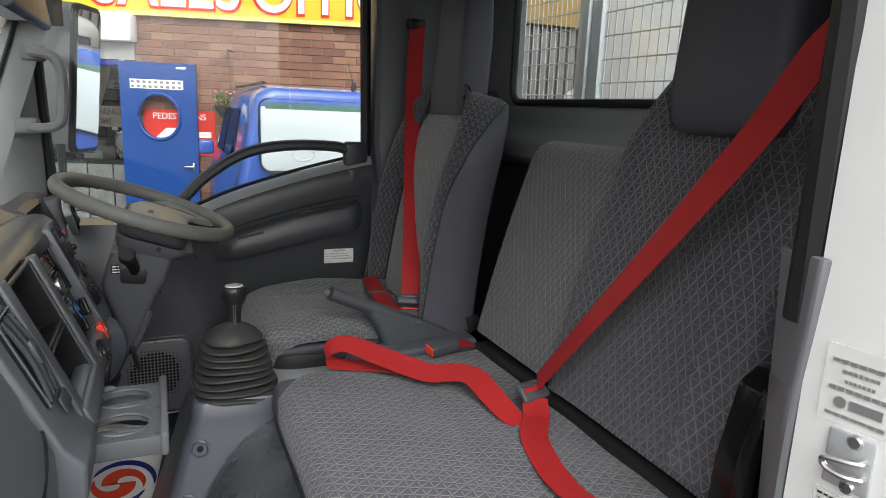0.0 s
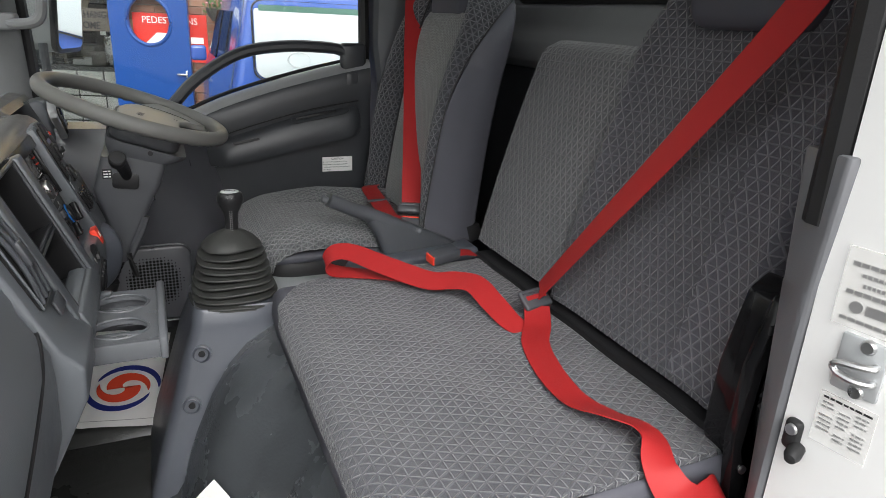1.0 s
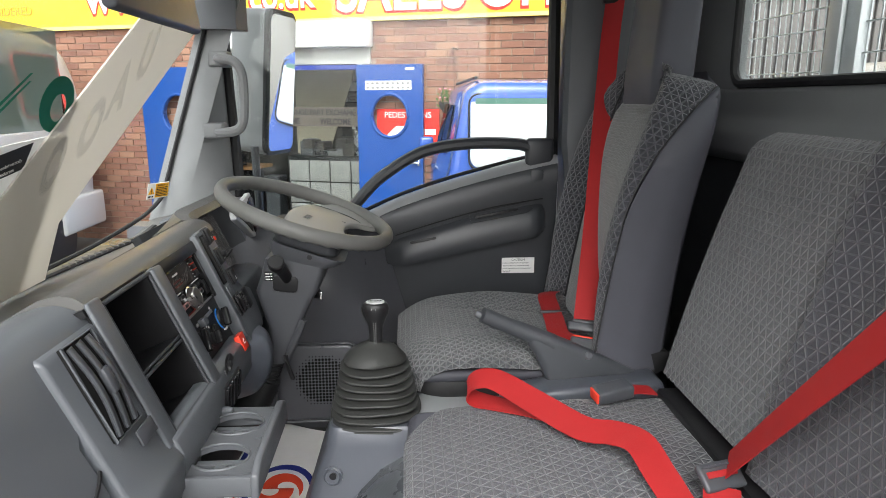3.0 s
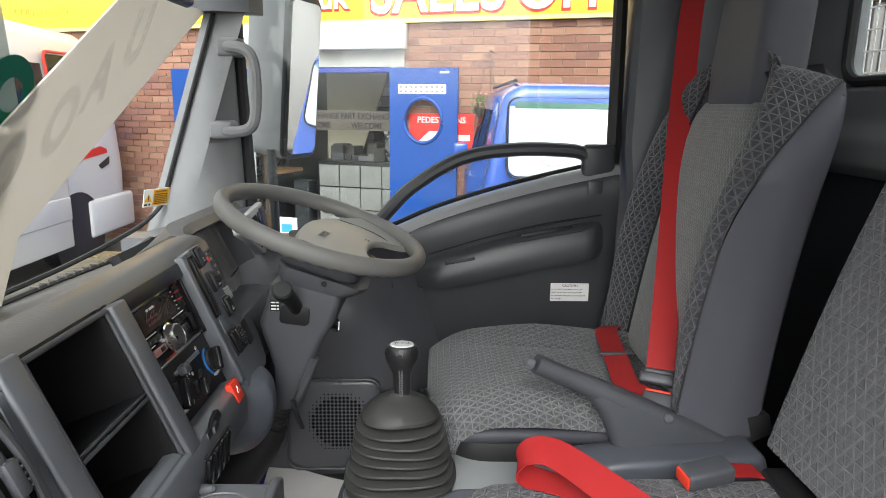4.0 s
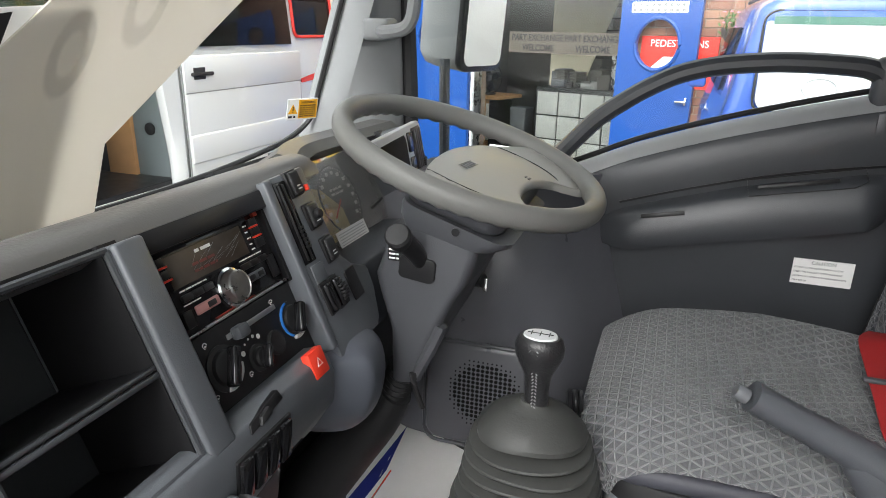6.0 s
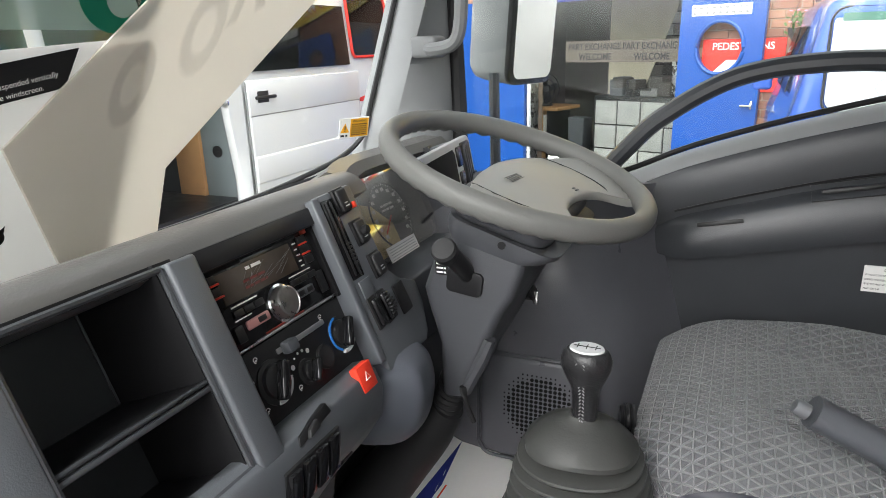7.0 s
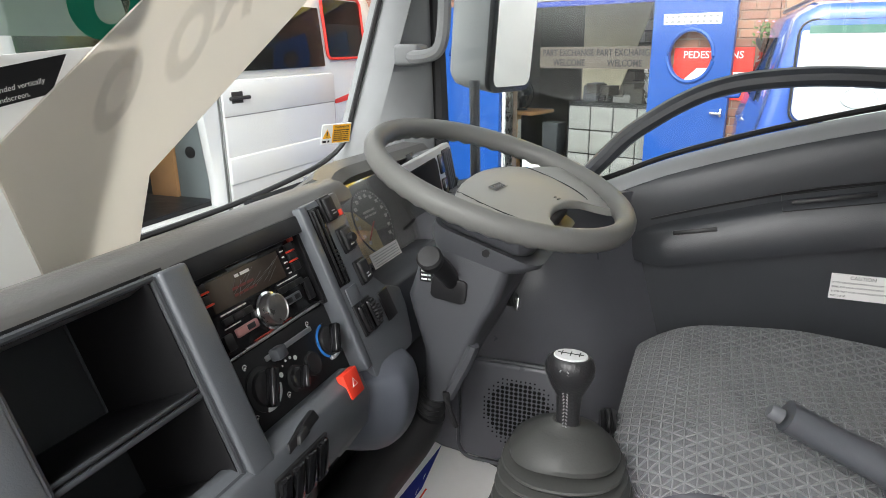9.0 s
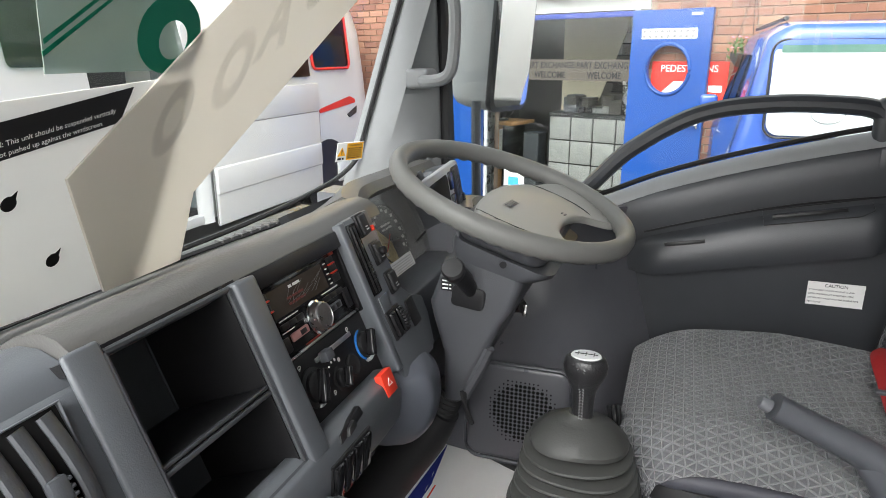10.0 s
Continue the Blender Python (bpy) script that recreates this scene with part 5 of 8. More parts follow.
def pad_z(x, y):
    """The pad lies in a dish below the rim; the spokes rise out of it to the rim."""
    t = max(0.0, min(1.0, (abs(y) - 0.10) / 0.085))
    return -0.007 * (1 - t * t * (3 - 2 * t)) + 0.008 * max(0.0, 1 - ((x - 0.035) / 0.10) ** 2) * max(0.0, 1 - (y / 0.125) ** 2)


rings = [[(0.04 + (x - 0.04) * 0.95, y * 0.97, pad_z(x, y) - 0.013) for x, y in outl]]
for sc, dz in ((1.0, -0.009), (0.995, -0.005), (0.975, -0.002), (0.94, 0.0), (0.85, 0.0), (0.7, 0.0), (0.5, 0.0), (0.3, 0.0), (0.1, 0.0)):
    rings.append([(0.04 + (x - 0.04) * sc, y * sc, pad_z(0.04 + (x - 0.04) * sc, y * sc) + dz) for x, y in outl])
bm = loft(rings)
part("hub_pad", moved(bm, WR), WHEELGREY, wheel, "broad horn pad running into two spokes", smooth=50)
for sy in (1, -1):
    seam = [WR @ Vector((x, sy * y, pad_z(x, sy * y) + h)) for x, y, h in ((-0.012, 0.112, -0.002), (0.0, 0.116, 0.0), (0.035, 0.118, 0.0005), (0.075, 0.112, 0.0005), (0.105, 0.097, 0.0), (0.119, 0.082, -0.002))]
    part("pad_seam", tube(smooth_path(seam, 4), 0.0013, 5), RUBBER, wheel, "dark seam between pad and spoke")
BW = WR @ pose(0.016, -0.045, pad_z(0.016, -0.045) + 0.0005, 0, 0, -90)
part("badge", joined(*[slab(BW, -0.017 + 0.0072 * k, -0.0125 + 0.0072 * k, -0.0045, 0.0045, 0, 0.0012, 0.0004) for k in range(5)], slab(BW, -0.02, 0.02, 0.0058, 0.0066, 0, 0.0008), slab(BW, -0.02, 0.02, -0.0066, -0.0058, 0, 0.0008)), MID, wheel, "raised maker's badge")
part("emblem", bars(WR @ pose(0.085, 0.02, pad_z(0.085, 0.02) + 0.0003, 0, 0, -90), -0.005, 0.005, [-0.003, 0.003], 0.003, 0.0008, seed=3), MID, wheel)
part("hub_neck", turned([(0.045, -0.09), (0.05, -0.05), (0.06, -0.03)], WC, WM.to_3x3() @ Vector((0, 0, 1)), 20), BLACK, wheel)

col = thing("steering_column", (-0.19, 1.72, 0.70), "grey steering column cover with a stalk and key lock", "steering column")
bm = moved(prism(rounded(-0.042, 0.10, -0.135, 0.11, 0.03), -0.052, -0.016, "z", 0.010, 3), WM)
part("upper_shroud", bm, COLUMNGREY, col)
bm = loft([[WM @ Vector(p) for p in [(0.03 + (x - 0.03) * s + o, y * (0.9 + 0.1 * s), h) for x, y in rounded(-0.043, 0.118, -0.138, 0.112, 0.03)]] for s, o, h in ((1.0, 0.0, -0.0525), (1.0, -0.002, -0.060), (0.88, -0.008, -0.074), (0.68, -0.014, -0.085), (0.6, -0.016, -0.095))])
part("lower_shroud", bm, COLUMNGREY, col, smooth=45)
part("shroud_screw", turned([(0.0055, 0), (0.0055, 0.002), (0, 0.002)], WM @ Vector((0.045, -0.1385, -0.060)), (0, -1, 0), 10), BLACK, col)
rings = []
for x0, x1, ya, yb, z in ((-0.185, -0.055, 1.612, 1.84, 0.975), (-0.195, -0.062, 1.610, 1.835, 0.94), (-0.208, -0.074, 1.610, 1.825, 0.905), (-0.203, -0.09, 1.611, 1.82, 0.88), (-0.186, -0.118, 1.613, 1.80, 0.82), (-0.188, -0.138, 1.617, 1.76, 0.78), (-0.191, -0.155, 1.625, 1.73, 0.733)):
    rings.append([(x, y, z) for x, y in rounded(x0, x1, ya, yb, 0.014, 3)])
part("column_cover", loft(rings), COLUMNGREY, col, smooth=50)
part("cover_step", tube([(-0.112, 1.622, 0.838), (-0.122, 1.622, 0.81), (-0.138, 1.626, 0.775), (-0.154, 1.632, 0.742)], 0.010, 8), COLUMNGREY, col)
part("stalk_slot", moved(prism(rounded(-0.026, 0.026, -0.017, 0.017, 0.008), -0.004, 0.0035, "z", 0.001), axes((-0.142, 1.609, 0.922), (0.98, 0, -0.12), (0.1, 0, 1))), BLACK, col)
st = part("stalk", tube(smooth_path([(-0.138, 1.622, 0.922), (-0.141, 1.602, 0.945), (-0.146, 1.585, 0.962), (-0.150, 1.572, 0.973)], 5), lambda u: 0.011 + 0.004 * u, 12), BLACK, col, "black wiper stalk")
part("stalk_knob", turned([(0.0150, -0.014), (0.0172, -0.004), (0.0172, 0.006), (0.0145, 0.0095), (0, 0.010)], (-0.151, 1.566, 0.978), (0.1, -0.75, 0.65), 20), RUBBER, st)
part("stalk_label", box(-0.186, -0.166, 1.6085, 1.62, 0.928, 0.95, 0.002), BLACK, col, "small black symbol plate")
part("label_print", bars(axes((-0.176, 1.608, 0.939), (1, 0, 0), (0, 0, 1)), -0.007, 0.007, [0.006, 0.0, -0.006], 0.0022, 0.0008, seed=5), SIGNWHITE, col)
part("key_lock", turned([(0.013, 0), (0.013, 0.010), (0.009, 0.013), (0, 0.013)], (-0.108, 1.79, 0.845), (0.95, -0.3, 0.2), 16), BLACK, col)
part("key_tab", box(-0.098, -0.090, 1.785, 1.789, 0.828, 0.850, 0.001), CHROME, col)
bel = [(0.023 + 0.003 * (k % 2), 0.006 * k) for k in range(14)]
part("bellows", turned(bel, (-0.217, 1.692, 0.662), (0.38, -0.22, 0.9), 18), RUBBER, col)
part("strap", tube(smooth_path([(-0.152, 1.622, 0.755), (-0.15, 1.622, 0.73), (-0.142, 1.63, 0.695)], 4), 0.0075, 8, flat_by=0.6), RUBBER, col, "loose black strap end")
part("shaft", tube(smooth_path([(-0.208, 1.685, 0.675), (-0.245, 1.69, 0.615), (-0.31, 1.70, 0.53), (-0.42, 1.71, 0.37)], 5), lambda u: 0.028 + 0.034 * u, 18), RUBBER, col, "black rubber boot round the column")
ped = thing("pedal", (-0.33, 1.74, 0.42), "black rubber brake pedal on its arm", "pedal")
part("pad", box(-0.035, 0.035, -0.03, 0.03, -0.008, 0.008, 0.004, 2, pose(-0.36, 1.80, 0.44, 0, 50, 0)), RUBBER, ped)
part("arm", tube([(-0.37, 1.80, 0.44), (-0.42, 1.80, 0.6), (-0.48, 1.8, 0.75)], 0.009, 8), BLACK, ped)

# ---- gear lever and console ----
con = thing("gear_console", (0.05, 1.44, FLOOR), "blue grey plastic gear lever console", "console")
rings = []
for x0, x1, ya, yb, z in ((-0.150, 0.10, 1.315, 1.60, 0.315), (-0.128, 0.11, 1.33, 1.60, 0.40), (-0.092, 0.12, 1.352, 1.59, 0.51), (-0.062, 0.135, 1.375, 1.58, 0.61), (-0.042, 0.146, 1.385, 1.57, 0.66), (-0.038, 0.145, 1.388, 1.565, 0.69), (-0.033, 0.14, 1.393, 1.56, 0.697)):
    rings.append([(x, y, z) for x, y in rounded(x0, x1, ya, yb, 0.022, 4)])
part("body", loft(rings), BLUEGREY, con, smooth=45)
for c in ((-0.028, 1.373, 0.608), (-0.056, 1.349, 0.505)):
    d = part("screw_well", turned([(0.019, -0.004), (0.019, 0.001), (0.016, 0.003), (0.0135, 0.0), (0.012, -0.003), (0, -0.003)], c, (-0.15, -1, 0.1), 18), BLUEGREY, con)
    part("screw", turned([(0.007, -0.003), (0.007, 0.001), (0, 0.002)], c, (-0.15, -1, 0.1), 12), BLACK, d)
DECK = material("pale deck plastic", (0.27, 0.285, 0.29), 0.4, vscale=8, var=0.15, bump=0.3)
solo("trim_console_deck", box(0.135, 0.42, 1.375, 1.60, 0.60, 0.703, 0.008, 3), DECK, "flat pale grey deck between the seats", "console deck", kind="structure")

lever = thing("gear_lever", (0.053, 1.462, 0.70), "gear lever with a black leather knob and rubber boot", "gear lever")
prof = [(0.090, -0.004, 0)]
for k in range(8):
    r, h = 0.0905 - 0.0033 * k, 0.0145 * k
    prof += [(r - 0.001, h - 0.001, k), (r + 0.002, h + 0.002, k), (r + 0.001, h + 0.0045, k), (r - 0.008, h + 0.0068, k), (r - 0.026, h + 0.0085, k), (r - 0.027, h + 0.0122, k)]
for r, h in ((0.062, 0.1175), (0.0615, 0.123), (0.047, 0.137), (0.030, 0.147), (0.017, 0.152), (0.014, 0.156)):
    prof.append((r, h, 8))
rings = []
for r, h, k in prof:
    e = 3.4 - 1.2 * min(1, h / 0.13)
    ring = []
    for j in range(40):
        a = 2 * math.pi * j / 40
        c, s = math.cos(a), math.sin(a)
        f = 1 / (abs(c) ** e + abs(s) ** e) ** (1 / e)
        w = 1 + (0.014 * math.sin(3 * a + 1.7 * k) + 0.008 * math.sin(5 * a + 2.3 * k)) * (h < 0.12)
        ring.append((0.052 + r * 0.99 * f * c * w, 1.466 + r * 0.88 * f * s * w, 0.690 + h + 0.0022 * math.sin(2 * a + 1.3 * k) * (h < 0.13)))
    rings.append(ring)
part("boot", loft(rings), BOOTRUBBER, lever, "ribbed black rubber boot", smooth=40)
knob = turned([(0.012, -0.10), (0.013, -0.085), (0.0135, -0.06), (0.015, -0.045), (0.021, -0.033), (0.0265, -0.020), (0.027, -0.011), (0.024, -0.003), (0.0205, 0.0), (0, 0.0005)], (0, 0, 0), (0, 0, 1), 28)
moved(knob, Matrix.Translation((0.055, 1.464, 0.924)) @ Matrix.Diagonal((1.0, 0.8, 1, 1)))
kn = part("knob", knob, LEATHER, lever, "stitched black leather knob")
for a0 in (-105, -85):
    st = []
    for k in range(22):
        h = -0.098 + 0.0042 * k
        t = k / 22
        r = 0.0142 + 0.0145 * max(0.0, (t - 0.45) / 0.55) ** 1.2
        p0 = Vector((0.055 + r * math.cos(radians(a0)), 1.464 + 0.8 * r * math.sin(radians(a0)), 0.924 + h))
        st.append(tube([p0, p0 + Vector((0.0016 if a0 < -95 else -0.0016, -0.0004, 0.0022))], 0.0007, 4))
    part("stitches", joined(*st), GREYINK, kn, "grey stitching down the knob")
cap = turned([(0.0195, 0.0), (0.0185, 0.0022), (0, 0.003)], (0, 0, 0), (0, 0, 1), 24)
moved(cap, Matrix.Translation((0.055, 1.464, 0.9238)) @ Matrix.Diagonal((0.95, 0.72, 1, 1)))
part("cap", cap, LIGHTGREY, kn, "silver shift pattern plate")
part("pattern", joined(box(0.041, 0.069, 1.4635, 1.4645, 0.9266, 0.9272, 0), *[box(x, x + 0.001, 1.459, 1.469, 0.9266, 0.9272, 0) for x in (0.045, 0.0545, 0.064)]), INK, kn)

# ---- driver's seat ----
seat = thing("driver_chair", (0.35, 1.72, FLOOR), "grey cloth driver's seat with vinyl sides", "truck chair")
SY0, SY1 = 1.492, 1.965


def dseat(u, v):
    s = abs(2 * v - 1)
    cx = min(1.0, max(0.0, (s - 0.50) / 0.50))
    x = 0.092 + 0.512 * u + (0.10 if v > 0.5 else 0.06) * (1 - math.sqrt(1 - 0.97 * cx * cx)) * (1 - u) ** 3
    y = SY0 + 0.010 + (SY1 - SY0 - 0.010) * v
    edge = max(0, (0.20 - u) / 0.20)
    z = 0.797 + 0.012 * math.sin(math.pi * min(1, u * 1.3)) - 0.020 * u - 0.030 * edge ** 2.2
    z -= (0.026 if v > 0.5 else 0.017) * max(0, (s - 0.58) / 0.42) ** 2.2 + 0.016 * max(0, (v - 0.5) / 0.5) ** 1.3 * (1 - u)
    z += 0.022 * math.exp(-((v - 0.82) / 0.10) ** 2) * min(1, u * 2.2) + 0.007 * math.exp(-((v - 0.16) / 0.10) ** 2) * min(1, u * 3)
    z -= 0.005 * math.exp(-((v - 0.63) / 0.022) ** 2) * min(1, max(0, u - 0.12) * 4) + 0.003 * math.exp(-((v - 0.30) / 0.02) ** 2) * min(1, max(0, u - 0.2) * 4)
    return (x, y, z), (0, 0, 1)


bm = pillow(48, 72, dseat, lambda u, v: 0.034 if u < 0.01 else 0.02)
part("cushion", bm, CLOTH, seat, "patterned grey cloth cushion", smooth=70)
rings = []
for ins, z in ((0.04, 0.758), (0.016, 0.757), (0.008, 0.752), (0.005, 0.744), (0.008, 0.733), (0.02, 0.726)):
    rings.append([(x, y, z) for x, y in rounded(0.10 + ins, 0.575 - ins, SY0 + 0.008 + ins, SY1 - ins, 0.07, 8)])
part("cushion_side", loft(rings), SEATFRONT, seat, "plain grey vinyl cushion side", smooth=60)
rings = []
for ins, z in ((0.012, 0.735), (0.008, 0.72), (0.012, 0.69), (0.03, 0.67), (0.05, 0.665)):
    rings.append([(x, y, z) for x, y in rounded(0.105 + ins, 0.57 - ins, SY0 + ins, SY1 - ins, 0.085, 8)])
part("mesh_skirt", loft(rings), RUBBER, seat, "black mesh skirt below the cushion", smooth=60)
part("base", box(0.16, 0.56, SY0 + 0.045, SY1 - 0.04, FLOOR, 0.70, 0.01), BLACK, seat)
part("height_lever", tube(smooth_path([(0.13, 1.53, 0.69), (0.115, 1.505, 0.675), (0.135, 1.478, 0.672), (0.175, 1.472, 0.668)], 5), lambda u: 0.007 - 0.003 * min(1, u * 2), 8), BLACK, seat, "thin black adjuster lever")
part("front_skirt", box(0.112, 0.13, SY0 + 0.05, SY1 - 0.05, 0.62, 0.705, 0.006, 2), RUBBER, seat, "black textile skirt below the cushion")
for c in ((0.092, 1.60, 0.772), (0.097, 1.595, 0.738)):
    part("adjuster_knob", turned([(0.016, 0), (0.017, 0.004), (0.0145, 0.006), (0.017, 0.008), (0.017, 0.011), (0.0145, 0.013), (0.017, 0.015), (0.013, 0.019), (0, 0.019)], c, (-0.95, -0.25, 0), 16), BLACK, seat, "ribbed black adjuster knob")


DYC = (SY0 + SY1) / 2


def d_half(u):
    """Half the width of the backrest, drawn in to the headrest at the shoulders."""
    k = max(0.0, (u - 0.72) / 0.28)
    return 0.245 - 0.022 * u - 0.10 * (1 - math.sqrt(max(0.0, 1 - k * k)))


def d_front(u):
    return 0.528 + 0.135 * u - 0.016 * math.sin(math.pi * u)


def d_rear(u):
    return d_front(u) + 0.118 - 0.022 * u


def d_seam(u):
    """How far back the cloth reaches on the flank: at the front below, at the rear on the shoulder."""
    k = max(0.0, min(1.0, (u - 0.48) / 0.50))
    return d_front(u) - 0.034 + (d_rear(u) - d_front(u) + 0.024) * k ** 1.8


def wing(u, v, side):
    """The padded wing: from the panel's seam over its crest and round to the flank."""
    h, f = d_half(u), d_front(u)
    crest = 0.040 * math.sin(math.pi * min(1.0, 0.14 + 0.80 * u)) + 0.008
    e = d_seam(u)
    p = [(f + 0.002, 0.62 * h), (f - 0.45 * crest, 0.71 * h), (f - 0.95 * crest, 0.84 * h), (f - crest, 0.91 * h), (f - 0.92 * crest, 0.965 * h), (0.5 * (f - 0.85 * crest + e), 0.994 * h), (e, h)]
    t = v * (len(p) - 1)
    i = min(int(t), len(p) - 2)
    q = [Vector((*p[max(0, min(len(p) - 1, i + k))], 0)) for k in (-1, 0, 1, 2)]
    t -= i
    c = 0.5 * (2 * q[1] + (q[2] - q[0]) * t + (2 * q[0] - 5 * q[1] + 4 * q[2] - q[3]) * t * t + (3 * q[1] - 3 * q[2] + q[3] - q[0]) * t ** 3)
    n = Vector((-1 + 0.9 * v, side * 0.9 * v ** 2, 0.2)).normalized()
    return (c.x, DYC + side * c.y, 0.775 + 0.615 * u - 0.05 * u ** 9 * v ** 1.5), n


for side in (1, -1):
    part("wing", pillow(32, 18, lambda u, v: wing(u, v, side), lambda u, v: 0.012), CLOTH_DARK, seat, "patterned dark cloth wing of the backrest", smooth=70)
    part("piping", tube([Vector(wing(k / 24, 0.0, side)[0]) + Vector((-0.002, 0, 0)) for k in range(24)], 0.0024, 6), RUBBER, seat)
    part("flank_seam", tube([Vector(wing(k / 24, 1.0, side)[0]) + Vector((0, side * 0.0005, 0)) for k in range(24)], 0.0016, 6), RUBBER, seat)


def dpanel(u, v):
    w = 2 * v - 1
    uu = 0.02 + 0.83 * u
    return (d_front(uu) - 0.008 + 0.012 * abs(w) ** 5 + 0.010 * max(0.0, (u - 0.93) / 0.07) ** 2, DYC + w * 0.625 * d_half(uu), 0.775 + 0.615 * uu), (-0.97, 0, 0.24)


part("back_panel", pillow(24, 14, dpanel, lambda u, v: 0.016), CLOTH_FINE, seat, "fine ribbed cloth centre panel", smooth=70)
rings = []
for k in range(25):
    u = k / 24
    h, f, r, z = d_half(u) - 0.003, d_front(u), d_rear(u), 0.760 + 0.62 * u
    sec = [(f + 0.006, 0), (f + 0.012, 0.55 * h), (f - 0.018, 0.88 * h), (d_seam(u) + 0.002, h - 0.0015), ((d_seam(u) + r) / 2, h + 0.004 * (1 - u)), (r - 0.014, h - 0.002), (r - 0.002, h - 0.016), (r, 0.6 * h)]
    drop = lambda y: 0.045 * u ** 9 * (abs(y) / h) ** 2
    rings.append([(x, DYC + y, z - drop(y)) for x, y in sec] + [(x, DYC - y, z - drop(y)) for x, y in sec[:0:-1]])
part("back_shell", loft(rings), SEATSIDE, seat, "plain grey vinyl back and flanks", smooth=60)
part("flank_skirt", prism([(0.545, 0.80), (0.655, 0.80), (0.665, 0.765), (0.62, 0.742), (0.56, 0.75)], SY0 - 0.004, SY0 + 0.03, "y", 0.006, 2), RUBBER, seat, "black hinge cover below the backrest")
rings = []
for z, w, f, b in ((1.285, 0.100, 0.640, 0.70), (1.30, 0.104, 0.634, 0.715), (1.36, 0.103, 0.634, 0.725), (1.50, 0.096, 0.645, 0.735), (1.60, 0.09, 0.652, 0.735), (1.63, 0.075, 0.665, 0.725)):
    rings.append([(x, y, z) for x, y in rounded(f, b, 1.728 - w, 1.728 + w, 0.022, 4)])
part("headrest", loft(rings), SEATSIDE, seat, "tall plain grey vinyl headrest", smooth=60)

# ---- passenger bench ----
bench = thing("passenger_bench", (0.36, 0.98, FLOOR), "grey cloth two seat passenger bench", "seat")
BY0, BY1 = 0.596, 1.375


def bcush(u, v):
    s = abs(2 * v - 1)
    x = 0.108 + 0.532 * u + 0.085 * max(0, (v - 0.78) / 0.22) ** 3 * (1 - u) ** 2 + 0.012 * max(0, (0.06 - v) / 0.06) ** 2 * (1 - u)
    y = BY0 + 0.011 + (BY1 - BY0 - 0.007) * v
    z = 0.752 + 0.012 * u + 0.006 * math.sin(math.pi * u) - 0.016 * max(0, (0.05 - u) / 0.05) ** 2 - 0.005 * max(0, (0.03 - v) / 0.03) ** 2 - 0.02 * max(0, (v - 0.95) / 0.05) ** 2
    z += 0.0025 * math.sin(x * 31 + y * 17) * math.sin(y * 13) - 0.004 * math.exp(-((x - 0.36 - 0.2 * (y - 0.9)) / 0.012) ** 2) * math.exp(-((y - 0.98) / 0.12) ** 2)
    return (x, y, z), (0, 0, 1)


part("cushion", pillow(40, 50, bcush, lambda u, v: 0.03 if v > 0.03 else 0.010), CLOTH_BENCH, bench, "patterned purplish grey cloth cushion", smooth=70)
rings = []
for fx, fy, z in ((0.03, 0.014, 0.736), (0.02, 0.009, 0.743), (0.012, 0.003, 0.741), (0.004, 0.0, 0.73), (0.0, -0.003, 0.69), (0.006, 0.001, 0.645), (0.02, 0.014, 0.628)):
    rings.append([(x, y, z + 0.015 * max(0.0, x - 0.15) / 0.49) for x, y in rounded(0.113 + fx, 0.64, BY0 + fy, BY1 - max(0.0, fx), 0.022, 4)])
part("cushion_side", loft(rings), SEATSIDE, bench, "plain grey vinyl front and side", smooth=60)
part("base", box(0.16, 0.60, BY0 + 0.02, BY1 - 0.02, FLOOR, 0.63, 0.01), BLACK, bench)
# Black box puts the gap's shade into colour; no hinge is modelled.
part("hinge_strip", box(0.585, 0.69, BY0 + 0.01, BY1, 0.60, 0.775, 0.008), BLACK, bench, "black filler painting the shaded gap between cushion and backrest")


def lean(z):
    return 0.606 + 0.29 * (z - 0.78)


def mback(u, v):
    s = abs(2 * v - 1)
    z = 0.785 + 0.465 * u
    top = max(0, (u - 0.93) / 0.07)
    y = 1.075 + (1.428 - 1.075) * v + 0.012 * (1 - u) * (v - 0.3) - 0.028 * top ** 2 * max(0, v - 0.5) * 2
    x = lean(z) + 0.008 - 0.008 * math.sin(math.pi * u) + 0.022 * top ** 2 + 0.012 * max(0, (s - 0.88) / 0.12) ** 2
    return (x, y, z), (-0.963, 0, 0.27)


part("middle_backrest", pillow(28, 20, mback, lambda u, v: 0.075), CLOTH_MID, bench, "patterned grey middle backrest", smooth=70)


def pback(u, v):
    s = abs(2 * v - 1)
    z = 0.785 + 0.655 * u
    top = max(0, (u - 0.66) / 0.34)
    y0, y1 = 0.636 + 0.012 * top, 1.085 - 0.12 * top ** 1.8
    y = y0 + (y1 - y0) * v
    x = lean(z) - 0.004 - 0.020 * max(0, (s - 0.55) / 0.35) ** 2 * (1 - 0.9 * max(0, (s - 0.9) / 0.1)) * math.sin(math.pi * (0.1 + 0.8 * u)) + 0.03 * max(0, (u - 0.92) / 0.08) ** 2 + 0.018 * max(0, (s - 0.92) / 0.08) ** 2
    return (x, y, z), (-0.963, 0, 0.27)


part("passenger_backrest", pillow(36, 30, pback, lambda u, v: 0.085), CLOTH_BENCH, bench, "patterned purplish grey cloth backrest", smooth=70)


def pbol(u, v):
    (x, y, z), n = pback(0.02 + 0.9 * u, 0.012 + (0.245 + 0.02 * math.sin(5 * u)) * v)
    return (x - 0.004, y, z), n


